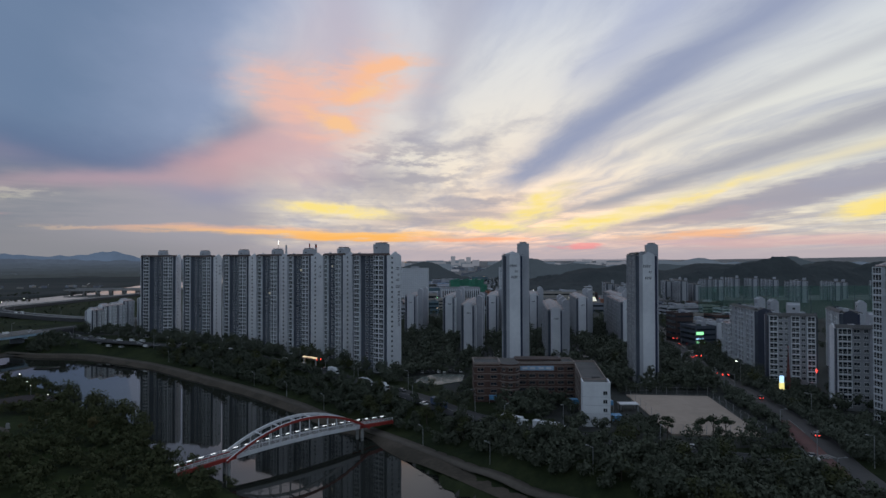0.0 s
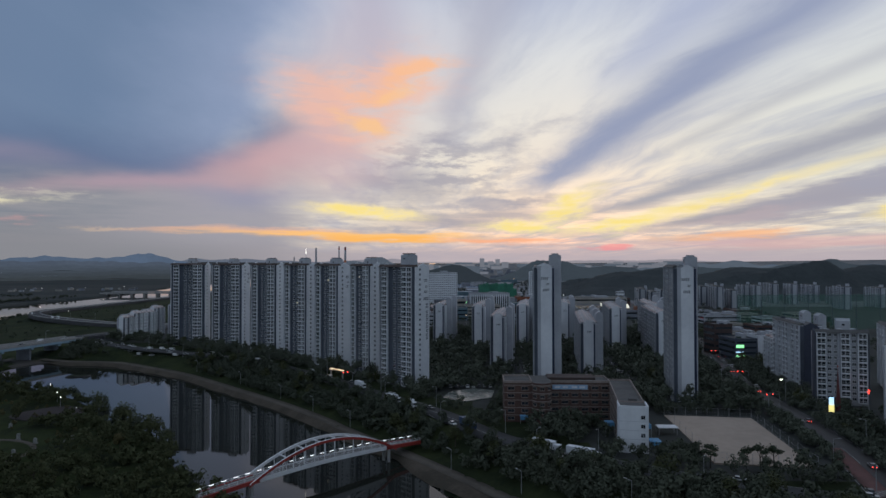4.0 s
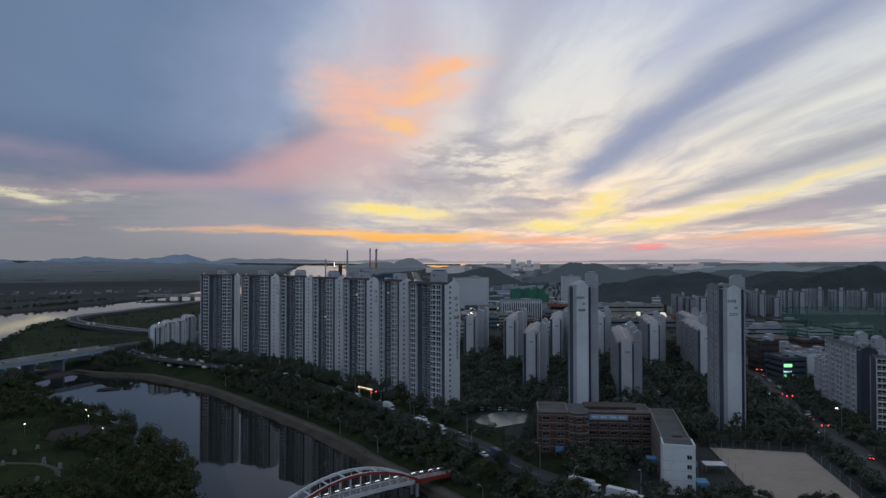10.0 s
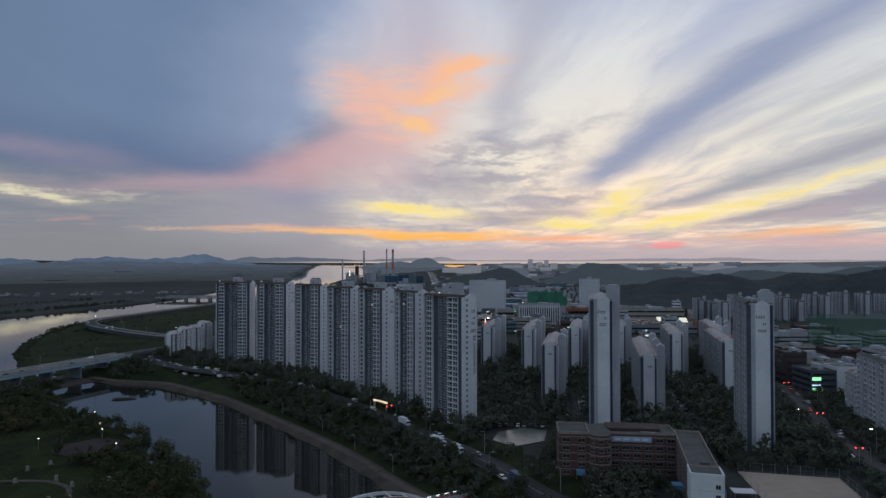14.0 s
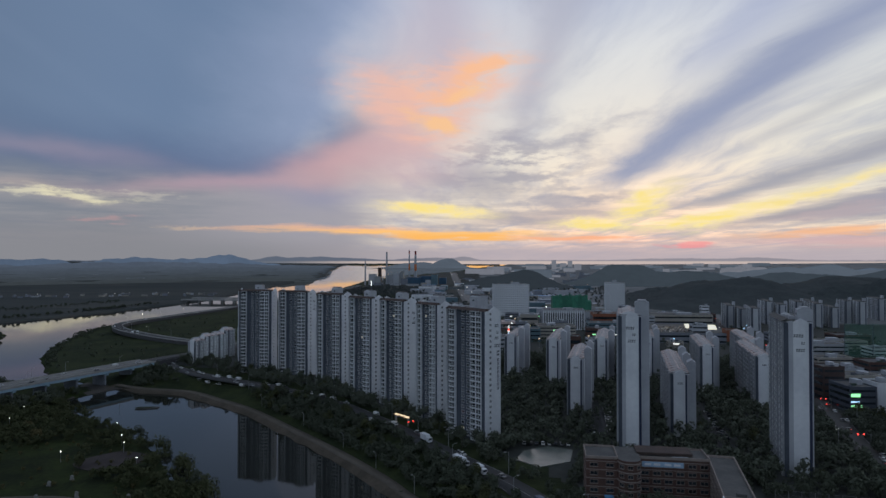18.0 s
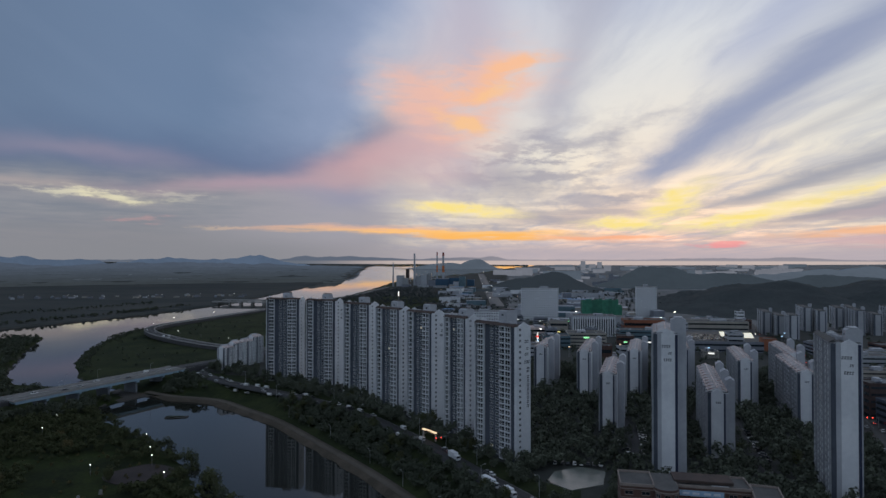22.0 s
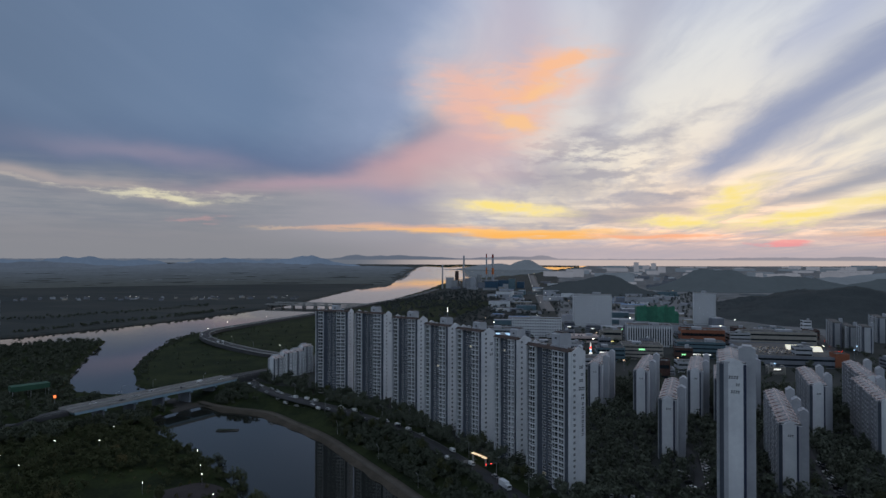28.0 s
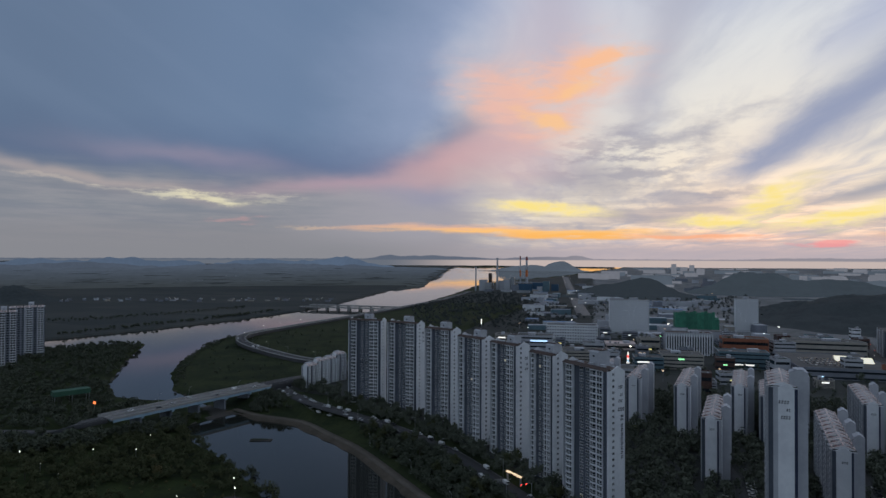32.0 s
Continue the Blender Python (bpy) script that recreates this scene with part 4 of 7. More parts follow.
            b.box(x0 + 1.2, x1 - 1.2, depth / 2 - 0.3, depth / 2 + 0.3, h + 1.5, h + 2.1, PINKROOF)
            b.box(x0 + 1.2, x1 - 1.2, 1.6, depth / 2 - 0.9, h + 0.3, h + 0.8, ROSEDARK).box(x0 + 1.2, x1 - 1.2, depth / 2 + 0.9, depth - 1.8, h + 0.3, h + 0.8, ROSEDARK)
            b.box(x0 + 2.2, x0 + 3.6, depth / 2 - 0.6, depth / 2 + 0.6, h + 0.3, h + 1.4, MIDWALL)
            part("roof_gable", b, root, "rose-coloured ornamental roof piece")
    for i in range(cores):
        # where the tower stands along the slab, how far it reaches into it and out behind it, and its height over the roof
        at_x, into, out, over = tower or ((w * 0.5, 4.4, 1.8, 4.4) if style == "tall" else (w * (i + 0.62) / cores, 0.5, 3.8, 5.0))
        x0, y0, y1, top = at_x - 3.0, depth - into, depth + out, h + over
        c = part("lift_tower", end_wall(MB(), x0, x0 + 6.0, y0, y1, top, MIDWALL, 1.2), root, "pale grey lift and stair tower")
        part("cap", MB().box(x0 - 0.2, x0 + 6.2, y0 + 1.4, y1 - 1.4, top + 0.8, top + 1.15, ROOFTILE if style == "tall" else MIDWALL), c)
        part("vent_slot", MB().box(x0 + 2.4, x0 + 3.6, y0 - 0.04, y0 + 0.02, top - 2.4, top - 1.5, GLASS), c)
    return root


ROW = "tall apartment slabs along the river"
RIGHT = "apartment slabs across the road"
A_LABEL = "tall white and slate apartment slab with balconies"
NAME_BARS = ((0.62, 8.2, 2.6, 1.5), (0.72, 11.6, 1.6, 1.2), (0.62, 14.5, 2.6, 1.3))
WORD_BARS = NAME_BARS + ((0.58, 18.6, 4.0, 1.6), (0.74, 23.0, 2.0, 2.6)) + tuple((0.76, 26.0 + 2.1 * i, 1.5, 1.5) for i in range(8))
for n, (fl, fr) in enumerate((((-252, 521), (-223.4, 521.9)), ((-216.4, 520), (-188.7, 513.2)), ((-172, 488), (-149, 478.6)), ((-135.4, 452.8), (-115.5, 440.4)),
                              ((-108, 433), (-88.9, 420)), ((-77, 400.8), (-62.5, 389.8)), ((-55, 376), (-31.9, 355.3)))):
    apartment(fl, fr, 10.8, 24, A_FACADE, A_LABEL + (" and lettered gable" if n == 6 else ""), ROW, bars=WORD_BARS if n == 6 else NAME_BARS if n in (1, 4) else (), tower=(15.5, 4.6, 3.0, 6.8) if n == 6 else None)
TALL2 = "tall apartment slabs with blank gables"
B_BARS = ((0.36, 6.6, 4.0, 1.3), (0.62, 9.6, 1.6, 1.1), (0.44, 12.8, 3.6, 1.3), (0.44, 62.0, 3.6, 1.3))
apartment((37.5, 383), (33, 346), 11.0, 24, C_FACADE, "tall white apartment slab with blank gable and navy stripe", TALL2, "low", 2, 1, "grey", "c", B_BARS, paint=OFFGREY, tower=(32.5, 3.0, 3.6, 6.2))
apartment((106.8, 362), (100.8, 328), 11.2, 24, C_FACADE, "tall white apartment slab with slate corner and navy stripe", TALL2, "low", 2, 1, "slate", "c", B_BARS, paint=OFFGREY, tower=(30.0, 5.2, 0.8, 5.2))
LOW = "twelve-storey apartment slabs"
LOW_LABEL = "twelve-storey white apartment slab with rose roof pieces"
C_BARS = ((0.40, 5.6, 2.6, 1.0), (0.40, 29.0, 2.6, 0.9))
for fl, fr, un, co in (((19, 480), (12, 421), 3, 2), ((8, 575), (0, 508), 3, 2), ((44, 580), (36, 518), 3, 2), ((57, 548), (50, 493), 3, 2),
                       ((73.5, 462), (64, 383), 4, 3), ((111, 549), (103.5, 487), 3, 2), ((136, 520), (127.5, 450), 3, 2), ((152, 590), (144, 522), 3, 2),
                       ((-25, 580), (-32, 525), 2, 2), ((-51, 600), (-58, 545), 2, 2), ((79, 590), (73, 540), 2, 2)):
    apartment(fl, fr, 10.0, 12, C_FACADE, LOW_LABEL, LOW, "low", un, co, "pink", "c", C_BARS, joined=fr[1] > 400, paint=OFFGREY)
for fl, fr, fl_n, un, co, sd, la in (((182, 396), (177, 356), 12, 2, 2, "navy", "white apartment slab with navy gable and dark roof edge"), ((186, 417), (183, 398), 8, 1, 1, "navy", "lower wing of the white apartment slab"),
                                     ((169.4, 325.4), (190.2, 318.2), 12, 1, 1, "navy", "white apartment slab with wide glazed balconies and navy gable"), ((228, 372), (215, 340), 12, 2, 1, "navy", "white apartment slab with brown roof edge"),
                                     ((168, 267), (196, 258), 12, 1, 1, "c", "white apartment slab with brown roof"), ((205, 445), (206, 425), 7, 1, 1, "c", "low white apartment block"),
                                     ((172, 250), (173.5, 222), 22, 1, 1, "c", "tall white apartment tower beside the road")):
    apartment(fl, fr, 11.5, fl_n, C_FACADE, la, RIGHT, "low", un, co, "slate" if fl_n == 12 else "grey", sd, base=1.6 if fl_n == 12 else None, paint=OFFWHITE, joined=fl[0] > 200)
for i in range(4):
    x0, y0 = -311 + 2.9 * i, 556 + 12.6 * i
    apartment((x0, y0), (x0 + 3.2, y0 + 11.9), 9.0, 7 + (i + 1) // 2, C_FACADE, "low white apartment block with stepped bays", "low white blocks", "low", 1, 1, "grey", "c", joined=True, tower=(6.0, 4.4, 0.3, 1.6))
apartment((-282, 596), (-272, 640), 11.0, 10, C_FACADE, "ten-storey white apartment slab behind the stepped block", "low white blocks", "low", 2, 1, "grey", "c", joined=True, tower=(14.0, 5.0, 0.6, 2.6))
for fl, fr in (((-712, 540), (-694, 566)), ((-760, 605), (-738, 634))):
    apartment(fl, fr, 12.0, 22, C_FACADE, "tall pale apartment tower behind the park woods", "towers beyond the park", "low", 1, 1, "grey", "c", joined=True)


# ---- school ----
def brick_wing(root, x0, x1, y0, y1, h, floors, name="wing", faces=("s",), M=BRICK, at=None):
    p = part(name, MB().box(x0, x1, y0, y1, -1.0, h, M), root, "red brick wing with pale bands" if M == BRICK else "white painted end block", at)
    fh = (h - 0.8) / floors
    for f in range(floors):
        z = f * fh
        part("band", MB().box(x0 - 0.06, x1 + 0.06, y0 - 0.06, y1 + 0.06, z + fh - 0.35, z + fh - 0.05, BRICKBAND if M == BRICK else WHITE), p)
        for fc in faces:
            if fc == "s":
                n = int((x1 - x0) / 4.2)
                for i in range(n):
                    x = x0 + (i + 0.5) * (x1 - x0) / n - 1.5
                    part("window", window_shape(3.0, 1.5, False, BRICKBAND), p, at=Matrix.Translation((x, y0 - 0.02, z + 0.95)))
            else:
                n = int((y1 - y0) / 4.2)
                for i in range(n):
                    y = y0 + (i + 0.5) * (y1 - y0) / n + 1.5
                    part("window", window_shape(3.0, 1.5, False, BRICKBAND), p, at=Matrix.Translation((x0 - 0.02, y, z + 0.95)) @ Matrix.Rotation(radians(-90), 4, "Z"))
    part("parapet", MB().box(x0 - 0.12, x1 + 0.12, y0 - 0.12, y0 + 0.25, h, h + 1.0, BRICKBAND).box(x0 - 0.12, x0 + 0.25, y0 + 0.25, y1 - 0.25, h, h + 1.0, BRICKBAND)
         .box(x1 - 0.25, x1 + 0.12, y0 + 0.25, y1 - 0.25, h, h + 1.0, BRICKBAND).box(x0 - 0.12, x1 + 0.12, y1 - 0.25, y1 + 0.12, h, h + 1.0, BRICKBAND), p)
    part("roof", MB().box(x0 + 0.26, x1 - 0.26, y0 + 0.26, y1 - 0.26, h, h + 0.25, ROOFGREY), p, "grey flat roof")
    return p


def school():
    root = thing("school_building", "five-storey red brick school with a white end block", "school", Matrix.Translation((0, 0, 0)))
    brick_wing(root, 14, 26, 285, 300, 17, 5)
    brick_wing(root, 34.5, 60.8, 289, 302, 16.5, 5)
    bay = MB()
    ring = [(26, 300)] + [(30.2 + 4.3 * math.cos(radians(a)), 284.5 + 3.6 * math.sin(radians(a))) for a in range(180, 361, 22)] + [(34.5, 300)]
    b = part("stair_bay", bay.prism(ring, -1, 17.6, BRICK, ROOFGREY), root, "rounded brick stair bay")
    for f in range(5):
        r2 = [(26 - 0.05, 299)] + [(30.2 + 4.5 * math.cos(radians(a)), 284.5 + 3.8 * math.sin(radians(a))) for a in range(180, 361, 22)] + [(34.55, 299)]
        part("band", MB().prism(r2, 2.7 + 3.4 * f, 3.15 + 3.4 * f, BRICKBAND), b)
        for a in (225, 270, 315):
            part("window", window_shape(2.0, 1.5, False, BRICKBAND), b, at=Matrix.Translation((30.2 + 4.38 * math.cos(radians(a)), 284.5 + 3.68 * math.sin(radians(a)), 0.9 + 3.4 * f)) @ Matrix.Rotation(radians(a + 90), 4, "Z") @ Matrix.Translation((-1, 0, 0)))
    turn = Matrix.Translation((54.6, 243, 0)) @ Matrix.Rotation(radians(-7.5), 4, "Z") @ Matrix.Translation((-54, -243, 0))
    brick_wing(root, 54, 63.6, 252, 297, 16, 5, "long_wing", ("w",), at=turn)
    e = part("end_block", MB().box(53.6, 64, 243, 251.9, -1, 16.4, WHITE), root, "white painted end block", turn)
    for f in range(4):
        part("window", window_shape(1.7, 1.6), e, at=Matrix.Translation((61.2, 242.98, 2.4 + 3.3 * f)))
        part("joint", MB().box(53.5, 64.1, 242.93, 242.99, 1.6 + 3.3 * f, 1.72 + 3.3 * f, MIDWALL), e)
    part("roof", MB().box(54, 63.6, 243.4, 251.5, 16.4, 16.6, ROOFGREY), e)
    part("parapet", MB().box(53.5, 64.1, 242.9, 243.3, 16.4, 17.2, WHITE).box(53.5, 53.9, 243.3, 251.9, 16.4, 17.2, WHITE).box(63.7, 64.1, 243.3, 251.9, 16.4, 17.2, WHITE), e)
    part("canopy_roof", MB().box(34, 55, 292, 301, 17.2, 18.2, ROOFTILE), root, "dark brown roof canopy")
    part("banner", MB().box(35.5, 51, 288.7, 288.9, 13.6, 15.6, mat("banner_blue", (0.32, 0.45, 0.60), (0.25, 0.36, 0.5), 0.3)), root, "pale blue banner with unreadable bars")
    for x in (36.5, 40, 44, 47.4):
        part("banner_mark", MB().box(x, x + 2.4, 288.62, 288.69, 14.2, 15.0, WHITE), root)
    part("roof_box", MB().box(60.5, 63.5, 254, 255.5, 16.25, 17.2, ROOFGREY), root)
    part("roof_duct", MB().box(47, 53, 290.2, 290.7, 16.75, 17.3, MIDWALL), root)


school()
field = MB()
field.prism([(84, 231), (117, 227), (124, 294), (87, 298)], -0.4, 0.45, SAND)
solid("sports_ground", field, "pale sandy school sports ground", "sports ground", kind="structure")


# ---- town behind the slabs ----
def block(x, y, w, d, h, turn, M, label, category="building", floors=0, strip=True, roofm=None, group="", sign=None, extra=True):
    z = ground_z(x, y)
    root = thing("town_building", label, category, Matrix.Translation((x, y, z)) @ Matrix.Rotation(radians(turn), 4, "Z"), group)
    part("wall_box", MB().box(-w / 2, w / 2, -d / 2, d / 2, -2, h, M), root)
    rm = roofm or ROOFGREY
    part("roof", MB().box(-w / 2 + 0.4, w / 2 - 0.4, -d / 2 + 0.4, d / 2 - 0.4, h, h + 0.15, rm), root)
    if y < 1100:
        part("parapet", MB().box(-w / 2 - 0.1, w / 2 + 0.1, -d / 2 - 0.1, -d / 2 + 0.35, h, h + 0.9, M).box(-w / 2 - 0.1, w / 2 + 0.1, d / 2 - 0.35, d / 2 + 0.1, h, h + 0.9, M)
             .box(-w / 2 - 0.1, -w / 2 + 0.35, -d / 2 + 0.35, d / 2 - 0.35, h, h + 0.9, M).box(w / 2 - 0.35, w / 2 + 0.1, -d / 2 + 0.35, d / 2 - 0.35, h, h + 0.9, M), root)
    if floors:
        fh = h / floors
        for f in range(floors):
            if strip:
                part("window_band", MB().box(-w / 2 + 0.8, w / 2 - 0.8, -d / 2 - 0.06, -d / 2 - 0.01, f * fh + 0.36 * fh, f * fh + 0.7 * fh, GLASS)
                     .box(-w / 2 - 0.06, -w / 2 - 0.01, -d / 2 + 0.8, d / 2 - 0.8, f * fh + 0.32 * fh, f * fh + 0.78 * fh, GLASS), root)
            else:
                n = max(2, int(w / 3.6))
                for i in range(n):
                    part("window", window_shape(2.0, 0.5 * fh), root, at=Matrix.Translation((-w / 2 + (i + 0.5) * w / n - 1.0, -d / 2 - 0.01, f * fh + 0.3 * fh)))
    if extra:
        rx = rng.uniform(-0.3, 0.2) * w
        part("roof_room", MB().box(rx, rx + 0.22 * w, -0.1 * d, 0.25 * d, h + 0.1, h + rng.uniform(2.2, 3.6), MIDWALL), root)
        for i in range(rng.randint(2, 4) if y < 1000 else 0):
            ux, uy = rng.uniform(-0.4, 0.35) * w, rng.uniform(-0.4, -0.15) * d
            part("roof_unit", MB().box(ux, ux + 1.4 + 1.6 * (i % 2), uy, uy + 1.4, h + 0.12, h + 1.0 + 0.5 * i, rng.choice((STEEL, DARKWALL, MIDWALL, ROOFGREEN))), root)
    if sign:
        M2, sx, sz, sw, sh = sign
        part("lit_sign", MB().box(sx, sx + sw, -d / 2 - 0.3, -d / 2 - 0.1, sz, sz + sh, M2), root, "lit sign without readable writing")
    return root


DARKBRICK = mat("dark_brick", (0.075, 0.048, 0.044), (0.055, 0.037, 0.034), 0.35, 0.9, stain=0.2)
GREENNET = mat("green_building_net", (0.045, 0.20, 0.125), (0.028, 0.13, 0.085), 0.12, 0.7, rand=0.2)
ORANGEWALL = mat("orange_cladding", (0.28, 0.095, 0.048), (0.22, 0.075, 0.04), 0.1, 0.6)
TEALWALL = mat("teal_cladding", (0.10, 0.17, 0.20), (0.08, 0.13, 0.16), 0.1, 0.5)
BLUEWALL2 = mat("plant_blue_cladding", (0.06, 0.17, 0.33), (0.05, 0.14, 0.28), 0.05, 0.6)
BEIGE = mat("beige_render", (0.36, 0.33, 0.29), (0.29, 0.27, 0.24), 0.1, 0.85, stain=0.15)
block(-60, 1165, 64, 22, 56, 8, WHITE, "long white fourteen-storey block with rows of windows", "apartment building", 14, False)
block(132, 1262, 36, 20, 56, 0, WHITE, "white tower block with a grid of windows", "tower block", 14, False)
site = block(46, 1248, 64, 28, 30, 6, GREENNET, "building wrapped in green scaffold netting", "construction site", 0, extra=False)
for i in range(11):
    part("net_sheet", MB().box(-32.4 + 6 * i, -27 + 6 * i, -14.6 - 0.3 * (i % 2), -14.2, 0, 31.5 + 1.2 * ((i * 7) % 3), GREENNET), site, "hanging green net sheet")
for i in range(5):
    part("net_sheet", MB().box(32.1, 40, -14 + 5.4 * i, -9 + 5.4 * i, -1, 20 + 2.0 * (i % 2), GREENNET), site, "hanging green net sheet")
for i in range(10):
    part("scaffold_pole", MB().box(-30 + 6.6 * i, -29.7 + 6.6 * i, -14.1, -13.9, 30, 33.5, STEEL), site)
hall = block(25, 940, 58, 28, 28, 5, MIDWALL, "pale hall with vertical ribs and a flat dark roof", "hall", 0, roofm=ROOFTILE)
part("dark_glazing", MB().box(-28, 28, -14.08, -14.0, 2, 24, GLASS), hall)
for i in range(19):
    part("rib", MB().box(-28.6 + 3.1 * i, -27.2 + 3.1 * i, -14.7, -14.1, 0, 27, WHITE), hall)
block(93, 955, 54, 30, 22, 3, ORANGEWALL, "wide store with an orange band and brown roof", "store", 2, True, ROOFTILE)
block(78, 835, 52, 26, 18, 3, TEALWALL, "glazed commercial block with lit signs", "shop building", 4, sign=(WHITEGLOW, -16, 4.0, 26, 1.4))
block(12, 800, 44, 30, 16, 6, BEIGE, "flat-roofed commercial block with lit shop signs", "shop building", 4, sign=(GREENGLOW, -4, 11, 6, 1.4))
block(-22, 775, 30, 26, 14, 8, TEALWALL, "low glazed commercial block with sign", "shop building", 3, sign=(WHITEGLOW, -12, 9, 12, 1.4))
block(-135, 1012, 74, 30, 26, 8, WHITE, "broad white office building with many windows", "office building", 6, False)
block(-62, 960, 40, 30, 8, 10, PINKROOF, "low shop building with rose roof", "building", 1, roofm=PINKROOF)
block(-165, 880, 46, 30, 22, 8, MIDWALL, "stadium-like curved commercial building with lit signs", "shop building", 4, sign=(BLUEGLOW, -6, 15, 22, 1.8))
block(-215, 905, 20, 20, 18, 8, BEIGE, "mid-rise beige commercial building with sign", "shop building", 5, sign=(WHITEGLOW, -6, 14, 10, 1.6))
block(-95, 800, 46, 34, 14, 10, BEIGE, "wide flat-roofed commercial block in beige", "shop building", 4)
block(-45, 690, 40, 26, 13, 8, MIDWALL, "low grey commercial block with sign", "shop building", 3, sign=(WHITEGLOW, 8, 8, 8, 1.2))
block(165, 835, 90, 110, 12, 4, GREYWALL, "large store with a parking deck on its roof", "store", 2, extra=False)
block(208, 790, 13, 16, 15, 4, ORANGEWALL, "orange stair block of the store", "store", 0, extra=False)
block(190, 985, 90, 30, 20, 3, BEIGE, "long commercial building behind the store", "store", 3)
block(200, 1060, 30, 26, 18, 3, TEALWALL, "teal-clad warehouse with flat roof", "warehouse", 2)
block(186, 492, 14, 16, 22, 8, DARKBRICK, "dark brick shop block", "shop building", 5)
shop = block(189, 464, 16, 22, 15, 8, DARKWALL, "dark glass commercial block with lit green signs", "shop building", 4, sign=(GREENGLOW, -7.6, 9.6, 5.5, 2.0))
part("lit_sign", MB().box(-7.8, -2.5, -11.4, -11.1, 6.2, 7.0, BLUEGLOW), shop, "lit sign without readable writing")
part("lit_sign", MB().box(-7.8, -1.0, -11.4, -11.1, 3.4, 4.6, GREENGLOW), shop, "lit sign without readable writing")
block(208, 466, 17, 14, 17, 8, WHITE, "plain white block with a blank wall", "building", 0)
for x, y, w, d, h, M in ((215, 520, 26, 18, 12, BEIGE), (245, 540, 24, 20, 9, GREYWALL), (228, 575, 30, 18, 8, MIDWALL), (262, 585, 26, 22, 12, BRICK), (240, 615, 30, 16, 10, BEIGE),
                         (285, 560, 22, 26, 14, MIDWALL), (300, 610, 34, 20, 9, GREYWALL), (250, 485, 22, 18, 15, WHITE), (280, 500, 24, 22, 10, BEIGE), (262, 690, 40, 22, 12, MIDWALL),
                         (300, 740, 46, 20, 10, BEIGE), (250, 760, 22, 26, 14, GREYWALL), (330, 790, 36, 24, 12, BRICK), (285, 830, 40, 22, 9, MIDWALL), (350, 690, 30, 22, 14, BEIGE), (310, 680, 24, 20, 10, WHITE)):
    block(x, y, w, d, h, 6, M, "low flat-roofed building beside the avenue", "building", max(2, round(h / 3.5)), group="low buildings beside the avenue")
NET = bpy.data.materials.new("green_range_net")
NET.use_nodes = True
nk = Nodes(NET.node_tree)
nmix, ntr = nk.add("ShaderNodeMixShader"), nk.add("ShaderNodeBsdfTransparent")
nmix.inputs[0].default_value = 0.24
NET.node_tree.links.new(ntr.outputs[0], nmix.inputs[1])
NET.node_tree.links.new(NET.node_tree.nodes["Principled BSDF"].outputs[0], nmix.inputs[2])
NET.node_tree.links.new(nmix.outputs[0], NET.node_tree.nodes["Material Output"].inputs[0])
NET.node_tree.nodes["Principled BSDF"].inputs["Base Color"].default_value = (0.03, 0.16, 0.11, 1)
net = thing("golf_range_net", "tall see-through green net of a driving range on masts", "net", Matrix.Translation((262, 640, ground_z(262, 640))) @ Matrix.Rotation(radians(4), 4, "Z"))
for i in range(10):
    part("net_panel", MB().box(i * 24, i * 24 + 23.5, -0.05, 0.05, 2, 36, NET), net, "green net panel")
    part("mast", MB().tube((i * 24 - 0.25, 0, -1), (i * 24 - 0.25, 0, 37), 0.28, 0.2, DARKWALL, 8), net)
block(267, 1150, 12, 12, 22, 3, WHITE, "slim white tower building beside the avenue", "building", 4)
for i in range(110):
    x, y = rng.uniform(-200, 260), rng.uniform(625, 1120)
    if (x > 30 and y < 650) or x > 0.245 * y:
        continue
    if abs(x - 30) < 260 and any(abs(x - o.location.x) < 30 and abs(y - o.location.y) < 26 for o in scene.objects if o.name.startswith("town_building")):
        continue
    block(x, y, rng.uniform(12, 26), rng.uniform(12, 22), rng.choice((7, 10, 13, 16, 19)), rng.uniform(0, 10), rng.choice((BEIGE, MIDWALL, GREYWALL, BRICK, GREYWALL)),
          "small flat-roofed town building", "building", rng.randint(2, 5), group="small town buildings", sign=rng.choice((None, (WHITEGLOW, -3, 5, 6, 1.3), (YELLOWGLOW, -3, 4, 5, 1.1), (BLUEGLOW, -2, 6, 3, 1.6), (WARMGLOW, -4, 5, 7, 1.2), (GREENGLOW, -2, 6, 4, 1.2))))
FARAPT = "distant apartment slabs"
